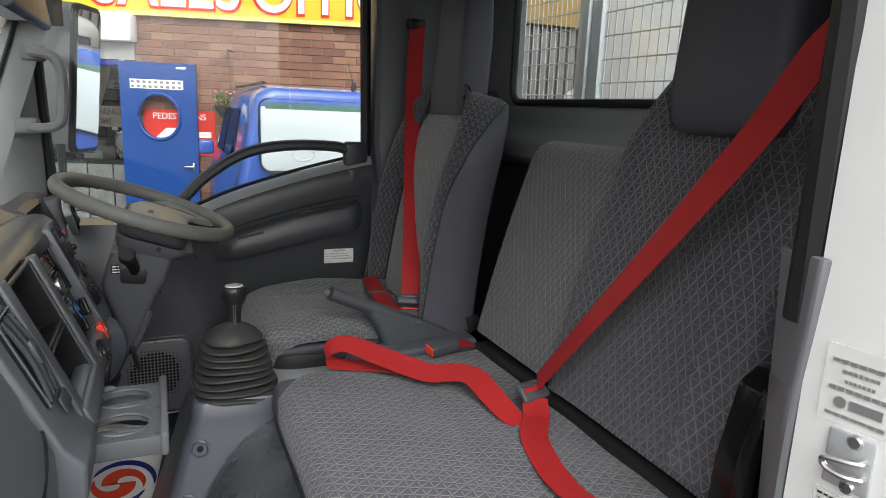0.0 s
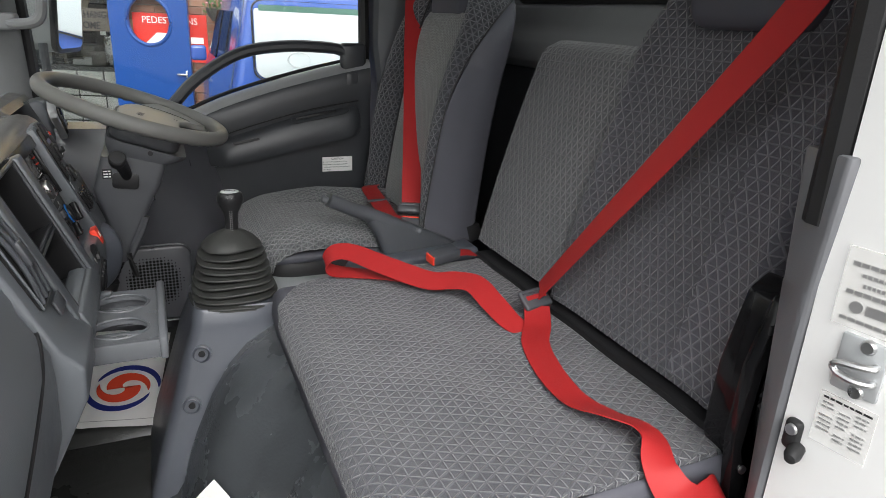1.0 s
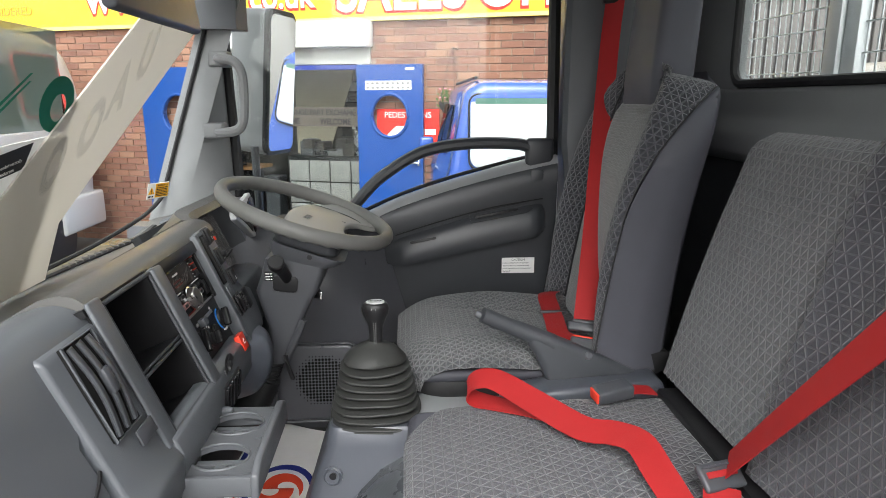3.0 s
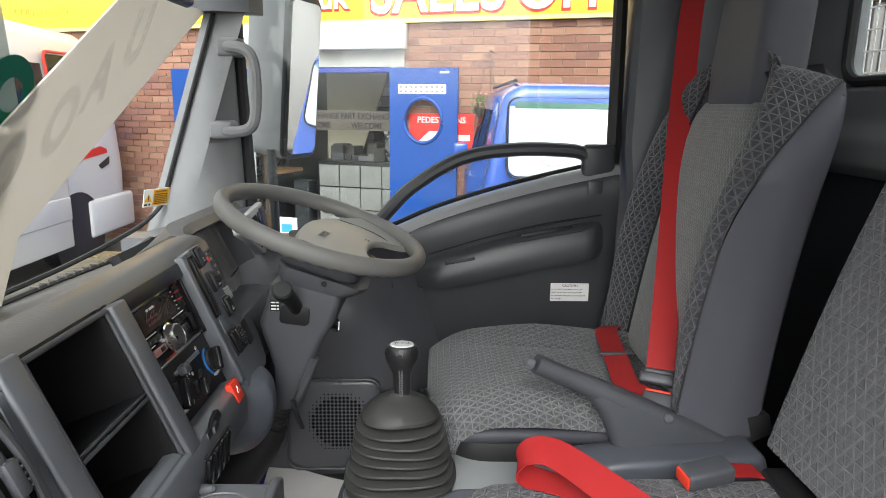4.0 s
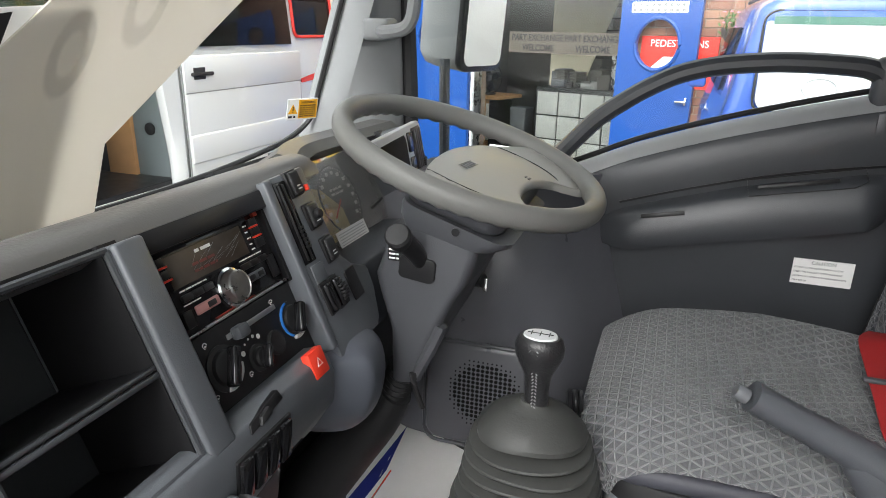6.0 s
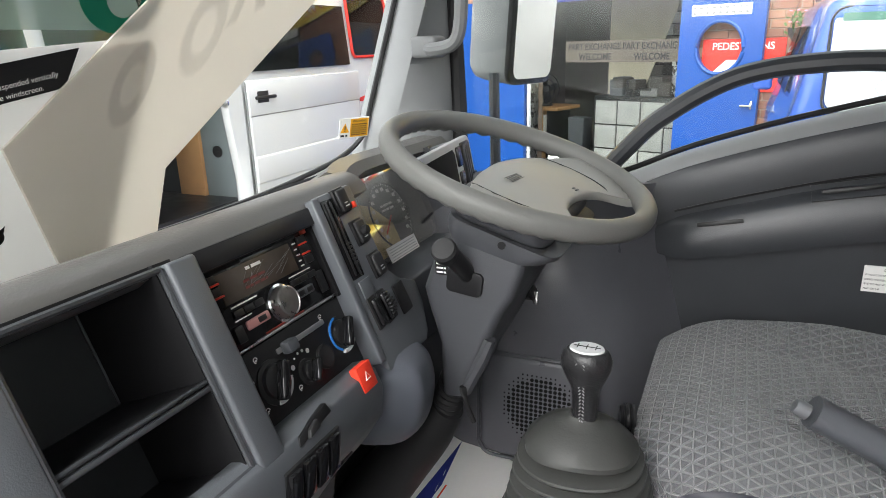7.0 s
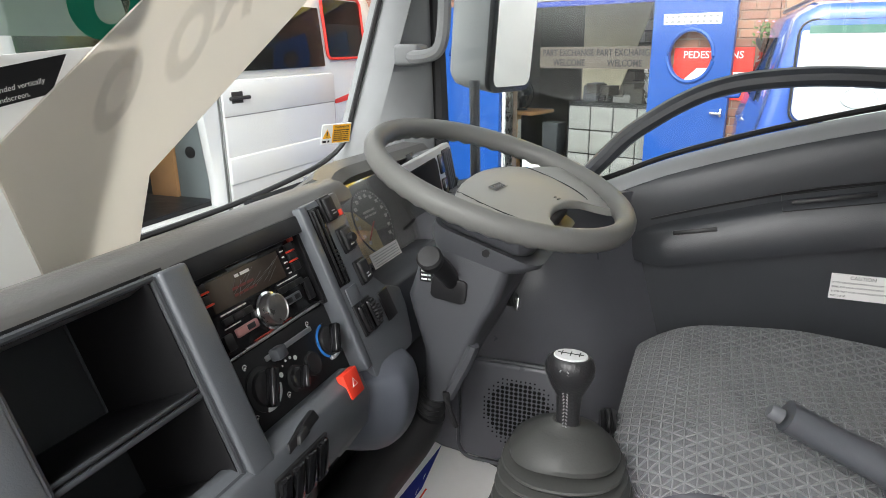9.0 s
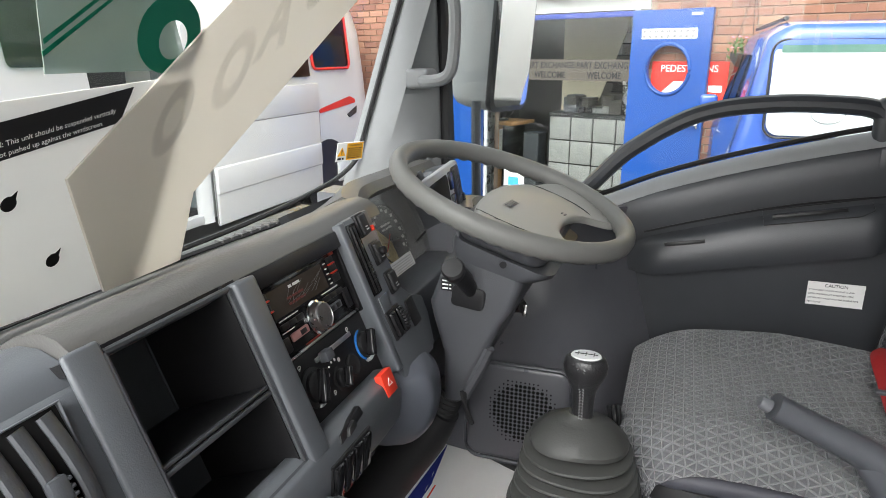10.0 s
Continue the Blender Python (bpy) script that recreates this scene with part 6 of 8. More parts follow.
part("side_bolster", pillow(24, 8, pbol, lambda u, v: 0.02), CLOTH_BOLSTER, bench, "lighter patterned side bolster", smooth=70)
rings = []
for z, w, f, b in ((1.286, 0.09, 0.735, 0.79), (1.292, 0.106, 0.722, 0.80), (1.31, 0.114, 0.714, 0.81), (1.36, 0.117, 0.712, 0.815), (1.5, 0.113, 0.722, 0.83), (1.62, 0.10, 0.74, 0.83), (1.65, 0.08, 0.755, 0.82)):
    rings.append([(x, y, z) for x, y in rounded(f, b, 0.848 - w, 0.848 + w, 0.03 if w > 0.1 else 0.025, 5)])
part("headrest", loft(rings), SEATSIDE, bench, "plain dark grey vinyl headrest", smooth=60)
part("recliner", prism([(0.60, 0.70), (0.57, 0.78), (0.575, 0.88), (0.60, 0.98), (0.63, 1.0), (0.68, 0.96), (0.68, 0.72)], 0.578, 0.640, "y", 0.006, 2), GLOSSBLACK, bench, "black recliner cover")
part("recliner_lever", tube(smooth_path([(0.60, 0.576, 0.80), (0.59, 0.574, 0.86), (0.60, 0.572, 0.93)], 5), 0.007, 8), GLOSSBLACK, bench)

# ---- handbrake ----
brake = thing("handbrake", (0.50, 1.50, 0.70), "dark grey handbrake lever between the seats", "handbrake")
part("housing", prism([(0.30, 0.70), (0.31, 0.735), (0.40, 0.75), (0.62, 0.765), (0.64, 0.70)], 1.42, 1.50, "y", 0.012, 3), BLUEGREY, brake)
path = smooth_path([(0.41, 1.489, 0.822), (0.36, 1.487, 0.846), (0.31, 1.484, 0.868), (0.266, 1.48, 0.889)], 5)
part("lever", tube(path, lambda u: 0.020 - 0.004 * min(1, u * 1.6), 16, flat_by=1.1, up=(0, 1, 0)), MID, brake)
part("bracket", prism([(0.352, 0.832), (0.372, 0.858), (0.439, 0.829), (0.532, 0.787), (0.62, 0.745), (0.62, 0.70), (0.40, 0.70), (0.396, 0.751), (0.375, 0.80)], 1.468, 1.510, "y", 0.014, 4), MID, brake, "flared grey lever base")
part("bracket_stud", turned([(0.008, 0), (0.008, 0.006), (0.005, 0.009), (0, 0.009)], (0.48, 1.472, 0.80), (0.2, -1, 0.5), 12), TRAYGREY, brake)
part("button", turned([(0.008, 0), (0.008, 0.010), (0.0065, 0.013), (0, 0.013)], (0.262, 1.478, 0.888), (-0.9, -0.05, 0.45), 14), TRAYGREY, brake)

# ---- belts ----
def strap(name, pts, sides, parent, width=0.047, n=8):
    path = smooth_path(pts, n)
    if isinstance(sides, list):
        sides = [Vector(p) for p in smooth_path(sides, n)]
    return part(name, ribbon(path, sides, width), RED, parent, smooth=60)


dbelt = thing("driver_seat_belt", (0.51, 1.56, 0.80), "bright red seat belt buckled on the driver's seat", "seat belt")
strap("shoulder_strap", [(0.66, 2.0, 1.56), (0.642, 1.97, 1.45), (0.598, 1.855, 1.22), (0.545, 1.70, 1.0), (0.499, 1.573, 0.842)], (0.95, -0.3, 0.1), dbelt)
strap("lap_strap", [(0.475, 1.565, 0.79), (0.452, 1.60, 0.800), (0.458, 1.68, 0.806), (0.466, 1.76, 0.808), (0.476, 1.85, 0.812), (0.50, 1.90, 0.806)], (0.98, -0.1, 0.1), dbelt, 0.045)
part("clip", box(0.432, 0.498, 1.722, 1.732, 0.806, 0.812, 0.002), MID, dbelt)
BT = axes((0.497, 1.567, 0.832), (0.95, -0.3, -0.06), (0.12, 0.55, 0.82))
part("tongue", joined(slab(BT, -0.034, 0.034, -0.016, 0.004, -0.008, 0.008, 0.005, 3), slab(BT, -0.026, 0.026, 0.002, 0.010, -0.004, 0.006, 0.003)), MID, dbelt, "grey plastic belt tongue")
bk = part("buckle", slab(BT, -0.025, 0.025, -0.085, -0.030, -0.012, 0.012, 0.005, 3), MID, dbelt, "grey belt buckle")
part("release", slab(BT, -0.021, 0.021, -0.032, -0.026, -0.008, 0.009, 0.002), REDPL, bk, "red release button")
part("guide", box(0.63, 0.685, 1.995, 2.02, 1.545, 1.575, 0.006), BLACK, dbelt)

pbelt = thing("passenger_seat_belt", (0.55, 1.0, 0.77), "bright red seat belt across the passenger bench", "seat belt")
strap("shoulder_strap", [(0.60, 0.535, 1.60), (0.578, 0.545, 1.43), (0.60, 0.608, 1.372), (0.625, 0.686, 1.294), (0.632, 0.772, 1.20), (0.618, 0.865, 1.078), (0.592, 0.963, 0.942), (0.562, 1.053, 0.808)], [(0.03, 0.76, 0.62)] * 4 + [(0.08, 0.76, 0.6), (0.2, 0.76, 0.57), (0.36, 0.75, 0.5), (0.48, 0.73, 0.45)], pbelt, 0.047)
lap = [(0.545, 1.03, 0.79), (0.525, 0.99, 0.772), (0.485, 0.93, 0.7705), (0.458, 0.84, 0.770), (0.450, 0.76, 0.772), (0.461, 0.70, 0.784), (0.482, 0.662, 0.787), (0.484, 0.632, 0.782), (0.468, 0.602, 0.768), (0.476, 0.580, 0.744), (0.500, 0.572, 0.728), (0.528, 0.572, 0.727), (0.554, 0.575, 0.722), (0.572, 0.577, 0.70), (0.580, 0.577, 0.665), (0.57, 0.575, 0.63)]
lside = [(1, -0.3, 0.0), (0.95, -0.3, 0), (0.9, -0.35, 0), (0.9, -0.2, 0), (0.85, 0.3, -0.1), (0.72, 0.5, -0.32), (0.7, 0.5, -0.3), (0.8, 0.4, -0.15), (0.95, 0.1, 0.15), (0.8, 0.0, 0.6), (0.1, 0.1, 1), (0.1, 0.35, 0.9), (0.2, 0.8, 0.5), (0.3, 0.9, 0.1), (0.1, 1, 0), (0.1, 1, 0)]
strap("lap_strap", lap, lside, pbelt, 0.048)
mid = [(0.42, 1.235, 0.7700), (0.34, 1.30, 0.7690), (0.27, 1.338, 0.769), (0.235, 1.345, 0.777), (0.225, 1.345, 0.793), (0.24, 1.345, 0.812), (0.275, 1.335, 0.815), (0.335, 1.275, 0.800), (0.395, 1.195, 0.793), (0.435, 1.165, 0.80), (0.462, 1.125, 0.805), (0.472, 1.065, 0.79), (0.485, 1.01, 0.772), (0.51, 0.99, 0.765)]
mside = [(0.6, 0.75, 0), (0.55, 0.8, 0), (0.35, 0.95, 0.1), (0.2, 1, 0.25), (0.15, 1, 0.4), (0.2, 1, 0.45), (0.4, 0.9, 0.5), (0.6, 0.75, 0.55), (0.65, 0.7, 0.5), (0.7, 0.65, 0.5), (0.9, 0.3, 0.4), (1, 0.1, 0.3), (1, 0.2, 0.1), (0.9, 0.4, 0)]
strap("loose_strap", mid, mside, pbelt, 0.046)
TM = pose(0.548, 1.043, 0.798, 0, 0, 0) @ pose(0, 0, 0, 38, 0, 14)
part("tongue", box(-0.033, 0.033, -0.020, 0.020, -0.005, 0.006, 0.005, 3, TM), MID, pbelt, "grey plastic belt tongue")
part("tongue_slot", box(-0.024, 0.024, -0.003, 0.006, 0.005, 0.0075, 0.001, 2, TM), RED, pbelt)
part("tongue_ridge", box(-0.028, 0.028, 0.011, 0.014, 0.005, 0.009, 0.001, 2, TM), MID, pbelt)
bkl = thing("bench_buckle", (0.49, 1.335, 0.77), "grey belt buckle with a red button lying on the bench", "belt buckle")
BM = pose(0.487, 1.335, 0.787, 0, 0, 12) @ pose(0, 0, 0, 8, -6, 0)
part("body", box(-0.034, 0.038, -0.018, 0.018, -0.013, 0.013, 0.006, 3, BM), MID, bkl)
part("release", box(-0.0365, -0.028, -0.015, 0.015, -0.010, 0.010, 0.002, 2, BM), REDPL, bkl, "red release button")
strap("stub", [(0.52, 1.345, 0.785), (0.545, 1.352, 0.782), (0.575, 1.36, 0.775)], (0, 1, 0.1), bkl, 0.03)
retr = thing("belt_retractor", (0.62, 0.585, 0.86), "black belt reel cover beside the backrest", "belt reel")
part("cover", prism([(0.575, 0.70), (0.56, 0.80), (0.565, 0.9), (0.59, 0.985), (0.61, 1.0), (0.61, 0.70)], 0.578, 0.597, "y", 0.005), GLOSSBLACK, retr)
part("slot", box(0.575, 0.605, 0.5755, 0.579, 0.945, 0.957, 0.001), RUBBER, retr)
part("screw", turned([(0.006, 0), (0.006, 0.003), (0, 0.004)], (0.585, 0.578, 0.75), (0, -1, 0), 12), STEEL, retr)

# ---- paper mats ----
def logo(m, r, parent):
    """A round emblem of two swirling arms, red over blue."""
    def arm(a0, r0, r1, w, sweep, taper, n=24):
        bm = bmesh.new()
        vs = []
        for k in range(n + 1):
            u = k / n
            a = radians(a0 + sweep * u)
            rr = r0 + (r1 - r0) * u
            ww = w * (math.sin(math.pi * u) ** 0.6 if taper == 2 else (1 - u) ** 0.7) + 0.0005
            vs.append([bm.verts.new(m @ Vector(((rr + q * ww) * math.cos(a), (rr + q * ww) * math.sin(a), 0.0006))) for q in (-0.5, 0.5)])
        for a, b in zip(vs, vs[1:]):
            bm.faces.new((a[0], a[1], b[1], b[0]))
        bmesh.ops.recalc_face_normals(bm, faces=bm.faces)
        return bm
    for a in (150, 330):
        part("blue_swirl", arm(a, r * 0.78, r * 0.95, r * 0.2, -165, 2), LOGOBLUE, parent)
        part("red_swirl", arm(a + 30, r * 0.12, r * 0.70, r * 0.62, -205, 1), LOGORED, parent)


def sheet(outline, zf, n=14):
    """A paper sheet over a four cornered outline, its height given by zf(x, y)."""
    bm = bmesh.new()
    a, b, c, d = [Vector(p) for p in outline]
    g = []
    for i in range(n + 1):
        u = i / n
        row = []
        for j in range(n + 1):
            v = j / n
            p = (a * (1 - u) + b * u) * (1 - v) + (d * (1 - u) + c * u) * v
            row.append(bm.verts.new((p.x, p.y, zf(p.x, p.y))))
        g.append(row)
    for i in range(n):
        for j in range(n):
            bm.faces.new((g[i][j], g[i + 1][j], g[i + 1][j + 1], g[i][j + 1]))
    bmesh.ops.recalc_face_normals(bm, faces=bm.faces)
    bmesh.ops.solidify(bm, geom=bm.faces[:], thickness=0.0006)
    return bm


mat1 = thing("paper_floor_mat", (-0.23, 1.80, FLOOR), "white paper floor mat with a red and blue round emblem", "floor mat")
MAT = lambda x, y: 0.371 + 0.2 * (y - 1.706)
CURL = lambda x, y: MAT(x, y) + 0.9 * max(0, -0.298 - x) ** 1.2 + 0.002 * math.sin(x * 30) * math.sin(y * 19)
part("sheet", sheet([(-0.322, 1.59, 0), (-0.14, 1.56, 0), (-0.088, 1.90, 0), (-0.352, 1.985, 0)], CURL), PAPER, mat1)
logo(pose(-0.206, 1.70, 0.3735, 11.3, 0, 0), 0.087, mat1)
part("blue_band", sheet([(-0.334, 1.695, 0), (-0.315, 1.685, 0), (-0.292, 1.83, 0), (-0.297, 1.95, 0)], lambda x, y: CURL(x, y) + 0.002), LOGOBLUE, mat1)
part("red_line", tube([(x, y, CURL(x, y) + 0.002) for x, y in ((-0.338, 1.690), (-0.308, 1.672), (-0.293, 1.75), (-0.283, 1.83))], 0.0018, 6, flat_by=0.3), LOGORED, mat1)
part("outline", tube([(x, y, CURL(x, y) + 0.0015) for x, y in ((-0.283, 1.83), (-0.30, 1.66), (-0.300, 1.606), (-0.22, 1.592), (-0.14, 1.582))], 0.0009, 4, flat_by=0.4), GREYINK, mat1, "thin printed border")
solo("floor_ramp", prism([(1.56, 0.311), (1.585, 0.335), (1.93, 0.404), (1.975, 0.41), (1.975, 0.311)], -0.36, -0.06, "x", 0.006, 3), VINYL, "black vinyl footwell ramp under the mat", "floor", kind="structure")
mat2 = thing("paper_floor_mat", (-0.08, 1.08, FLOOR), "white paper floor mat with a blue printed block", "floor mat")
M2 = lambda x, y: FLOOR + 0.012 + 0.45 * max(0, x + 0.16) + 0.35 * max(0, y - 0.98)
part("sheet", sheet([(-0.032, 1.175, 0), (0.02, 1.06, 0), (-0.09, 0.90, 0), (-0.20, 1.10, 0)], M2), PAPER, mat2)
part("blue_block", sheet([(-0.052, 1.12, 0), (-0.026, 1.075, 0), (-0.085, 0.97, 0), (-0.118, 1.06, 0)], lambda x, y: M2(x, y) + 0.0015, 4), flat("mid blue print", (0.02, 0.06, 0.35)), mat2)
part("red_edge", tube([(x, y, M2(x, y) + 0.001) for x, y in ((-0.065, 1.122), (-0.127, 1.064), (-0.095, 0.965))], 0.002, 6, flat_by=0.4), LOGORED, mat2)
part("outline", tube([(x, y, M2(x, y) + 0.001) for x, y in ((-0.055, 1.14), (-0.10, 1.12), (-0.16, 1.085))], 0.0009, 4, flat_by=0.4), GREYINK, mat2, "thin printed border")

# ---- display board leaning in the windscreen ----
def lean_x(z):
    return -0.578 + 0.345 * (z - 0.97)


def on_board(y, z, d=0.0):
    return Vector((lean_x(z) + d, y, z))


board = thing("display_board", (-0.58, 1.4, 0.97), "folded off-white display board leaning against the windscreen", "display board")
A, D, T1, T0, Cc, Bb = (1.488, 0.972), (1.492, 1.08), (1.985, 1.475), (1.655, 1.475), (1.27, 1.14), (1.345, 0.97)


def flat_on_board(outline, d0, d1):
    """A flat piece lying in the slope of the windscreen; outline in y and z."""
    bm = bmesh.new()
    fr = [bm.verts.new(on_board(y, z, d1)) for y, z in outline]
    bk = [bm.verts.new(on_board(y, z, d0)) for y, z in outline]
    bm.faces.new(fr)
    bm.faces.new(bk[::-1])
    for k in range(len(outline)):
        bm.faces.new((fr[k], bk[k], bk[k - 1], fr[k - 1]))
    bmesh.ops.recalc_face_normals(bm, faces=bm.faces)
    return bm


part("main_flap", flat_on_board([A, D, T1, T0, Cc, Bb], 0.004, 0.008), BOARD, board, "long off-white flap with faint letters", smooth=0)
part("back_panel", flat_on_board([(1.40, 0.972), (0.80, 0.985), (0.80, 1.205), (1.45, 1.249)], -0.002, 0.002), card("white display card", (0.84, 0.84, 0.82), 0.3), board, "white back panel with a black band", smooth=0)
part("band", flat_on_board([(0.82, 1.152), (1.357, 1.238), (1.342, 1.197), (0.82, 1.11)], 0.002, 0.003), BLACK, board, "black band with small white print", smooth=0)
TB = axes(on_board(1.335, 1.212, 0.0033), (0.055, 0.98, 0.16), (0.345, -0.16, 0.98))
part("band_print", joined(words("RECOMMENDATION: This unit should be suspended vertically", 0.0085, TB @ pose(-0.002, 0.0, 0.0), 0.0001, "RIGHT"), words("and not pushed up against the windscreen.", 0.0085, TB @ pose(-0.02, -0.011, 0.0), 0.0001, "RIGHT")), SIGNWHITE, board, smooth=0)
for y, z in ((1.205, 1.124), (1.265, 1.041), (1.165, 1.066), (1.05, 1.10)):
    drop = [(y + 0.009 * math.cos(radians(a)), z + 0.0085 * math.sin(radians(a))) for a in range(70, 400, 20)] + [(y + 0.0095, z + 0.013)]
    part("hole", flat_on_board(drop, 0.002, 0.0028), DEEPBLACK, board, "drop shaped hanging hole", smooth=0)


def ghost(text, y, z, w, h, fat):
    """A mirrored letter printed on the far side of the card, leaning with the fold."""
    g0 = words(text, 1.0, Matrix(), 0.0, "CENTER", fat)
    moved(g0, Matrix.Diagonal((-w, h, 1, 1)))
    for v in g0.verts:
        yy, zz = y + 0.93 * v.co.x + 0.21 * v.co.y, z + 0.36 * v.co.x + 0.98 * v.co.y
        v.co = on_board(yy, zz, 0.0085)
    return g0


for fat in (0.075, 0.05, 0.025):
    gs = []
    for text, y, z, w, h in (("O", 1.533, 1.250, 0.095, 0.135), ("A", 1.620, 1.322, 0.095, 0.135), ("U", 1.715, 1.395, 0.095, 0.135), ("O", 1.425, 1.19, 0.08, 0.12)):
        g0 = ghost(text, y, z, w, h, fat)
        for v in g0.verts:
            v.co.x += 0.0003 * (0.08 - fat) * 20
        gs.append(g0)
    part("faint_letters", joined(*gs), FAINT, board, "faint mirrored letters showing through the card", smooth=0)
part("film_window", flat_on_board([(1.238, 1.256), (1.445, 1.256), (1.43, 1.285), (1.352, 1.41), (1.205, 1.41)], 0.0, 0.0015), GREENFILM, board, "frosted film with a green ring", smooth=0)
ringo = [(1.406 + 0.053 * math.cos(radians(a)), 1.298 + 0.046 * math.sin(radians(a))) for a in range(0, 360, 12)]
ringi = [(1.412 + 0.024 * math.cos(radians(a)), 1.292 + 0.023 * math.sin(radians(a))) for a in range(0, 360, 12)]
bm = loft([[on_board(y, z, 0.0022) for y, z in ringo], [on_board(y, z, 0.0022) for y, z in ringi]], caps=False)
part("green_ring", bm, GREENSIGN, board, "dark green ring print", smooth=0)
for o in (0.0, -0.012):
    part("green_stripe", flat_on_board([(1.232, 1.290 + o), (1.31, 1.345 + o), (1.316, 1.345 + o), (1.234, 1.285 + o)], 0.0018, 0.0022), GREENSIGN, board, smooth=0)
warn = thing("warning_sticker", (shield_x(1.065, 1.99), 1.99, 1.065), "yellow warning sticker on the windscreen glass", "sticker")
WS = axes((-0.521, 1.962, 1.077), (0.5, 0.87, 0), (0.3, -0.1, 1)) @ Matrix.Diagonal((0.70, 0.72, 1, 1))
part("sheet", slab(WS, -0.048, 0.045, -0.029, 0.029, -0.001, 0.0005), PAPER, warn)
part("panel", slab(WS, -0.014, 0.043, -0.026, 0.026, 0.0005, 0.0009), ORANGE, warn, "orange text panel")
part("triangle", moved(prism([(-0.045, -0.012), (-0.017, -0.012), (-0.031, 0.015)], 0.0005, 0.001, "z", 0), WS), ORANGE, warn)
part("mark", joined(slab(WS, -0.0325, -0.0295, -0.004, 0.008, 0.001, 0.0013), slab(WS, -0.0325, -0.0295, -0.009, -0.006, 0.001, 0.0013), bars(WS @ pose(0, 0, 0.0004), -0.044, -0.022, [-0.021], 0.006)), INK, warn)
part("print", joined(words("WARNING", 0.009, WS @ pose(0.0145, 0.019, 0.0011)), bars(WS @ pose(0, 0, 0.0008), -0.010, 0.038, [0.010, 0.004, -0.002, -0.008, -0.014, -0.020], 0.003, seed=13)), INK, warn)

# ---- the yard ----
GROUND = -0.45
bm = box(-60, 60, -60, 60, GROUND - 0.3, GROUND, 0.0)
solo("ground", bm, ASPHALT, "worn grey yard surface", "ground", kind="structure")

# the sales office: a brick wall turned a little from the truck
OFF = axes((0.3, 7.3, GROUND), (math.cos(radians(18)), -math.sin(radians(18)), 0), (0, 0, 1))
office = thing("wall_office", (0.3, 7.3, GROUND), "red brick front of the sales office", "brick building", kind="structure")
OP0, OP1, OPH = -2.42, -0.70, 2.12
part("backing", joined(slab(OFF, -7.5, OP0, 0, 3.9, -0.25, -0.012), slab(OFF, OP1, 2.7, 0, 3.9, -0.25, -0.012), slab(OFF, OP0, OP1, OPH, 3.9, -0.25, -0.012)), MORTAR, office, smooth=0)
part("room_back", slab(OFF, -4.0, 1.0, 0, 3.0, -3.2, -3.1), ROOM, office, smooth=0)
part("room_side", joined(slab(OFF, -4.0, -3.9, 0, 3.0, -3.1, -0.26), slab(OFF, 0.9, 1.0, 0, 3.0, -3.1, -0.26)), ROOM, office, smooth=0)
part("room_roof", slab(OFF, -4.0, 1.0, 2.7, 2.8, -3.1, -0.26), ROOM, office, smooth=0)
part("room_floor", slab(OFF, -4.0, 1.0, -0.02, 0.03, -3.1, -0.26), CONCRETE, office, smooth=0)
part("roof", slab(OFF, -7.8, 2.8, 3.9, 4.1, -4.0, 0.3), CONCRETE, office, smooth=0)
part("rear_wall", joined(slab(OFF, -7.5, 2.7, 0, 3.9, -4.0, -3.8), slab(OFF, 2.55, 2.7, 0, 3.9, -3.8, -0.25)), MORTAR, office, smooth=0)
part("lintel", slab(OFF, OP0 - 0.02, OP1 + 0.12, 2.12, 2.30, -0.05, 0.02, 0.004), material("weathered white frame", (0.55, 0.54, 0.5), 0.5), office)
part("shutter_box", slab(OFF, -2.5, -0.54, 2.285, 2.548, 0.0, 0.22, 0.02), WHITE, office, "white roller shutter housing")
part("jamb", joined(slab(OFF, -0.72, -0.66, 0, 2.12, -0.1, 0.04), slab(OFF, -2.44, -2.38, 0, 2.12, -0.1, 0.04)), STEEL, office)
part("transom", slab(OFF, OP0, OP1, 2.06, 2.11, -0.02, 0.05, 0.004), flat("dark blue frame", (0.02, 0.04, 0.25)), office)

sign = thing("shop_sign", OFF @ Vector((0, 2.9, 0)), "yellow sign board with white letters edged in red", "sign")
part("board", slab(OFF, -7.0, 2.6, 2.55, 3.35, 0.0, 0.05, 0.006), YELLOW, sign)
part("edge_strip", slab(OFF, -7.0, 2.6, 2.55, 2.59, 0.05, 0.058), material("pale yellow edge", (0.8, 0.68, 0.2), 0.5), sign)


def fitted(text, s0, s1, base, d, fat, tall=1.0):
    """Bold lettering stretched between two places along the wall, standing on a base line."""
    bm = words(text, 1.0, Matrix(), 0.003, "LEFT", fat)
    xs, ys = [v.co.x for v in bm.verts], [v.co.y for v in bm.verts]
    k = (s1 - s0) / (max(xs) - min(xs))
    return moved(bm, OFF @ pose(s0 - min(xs) * k, base - min(ys) * k * tall, d) @ Matrix.Diagonal((k, k * tall, 1, 1)))


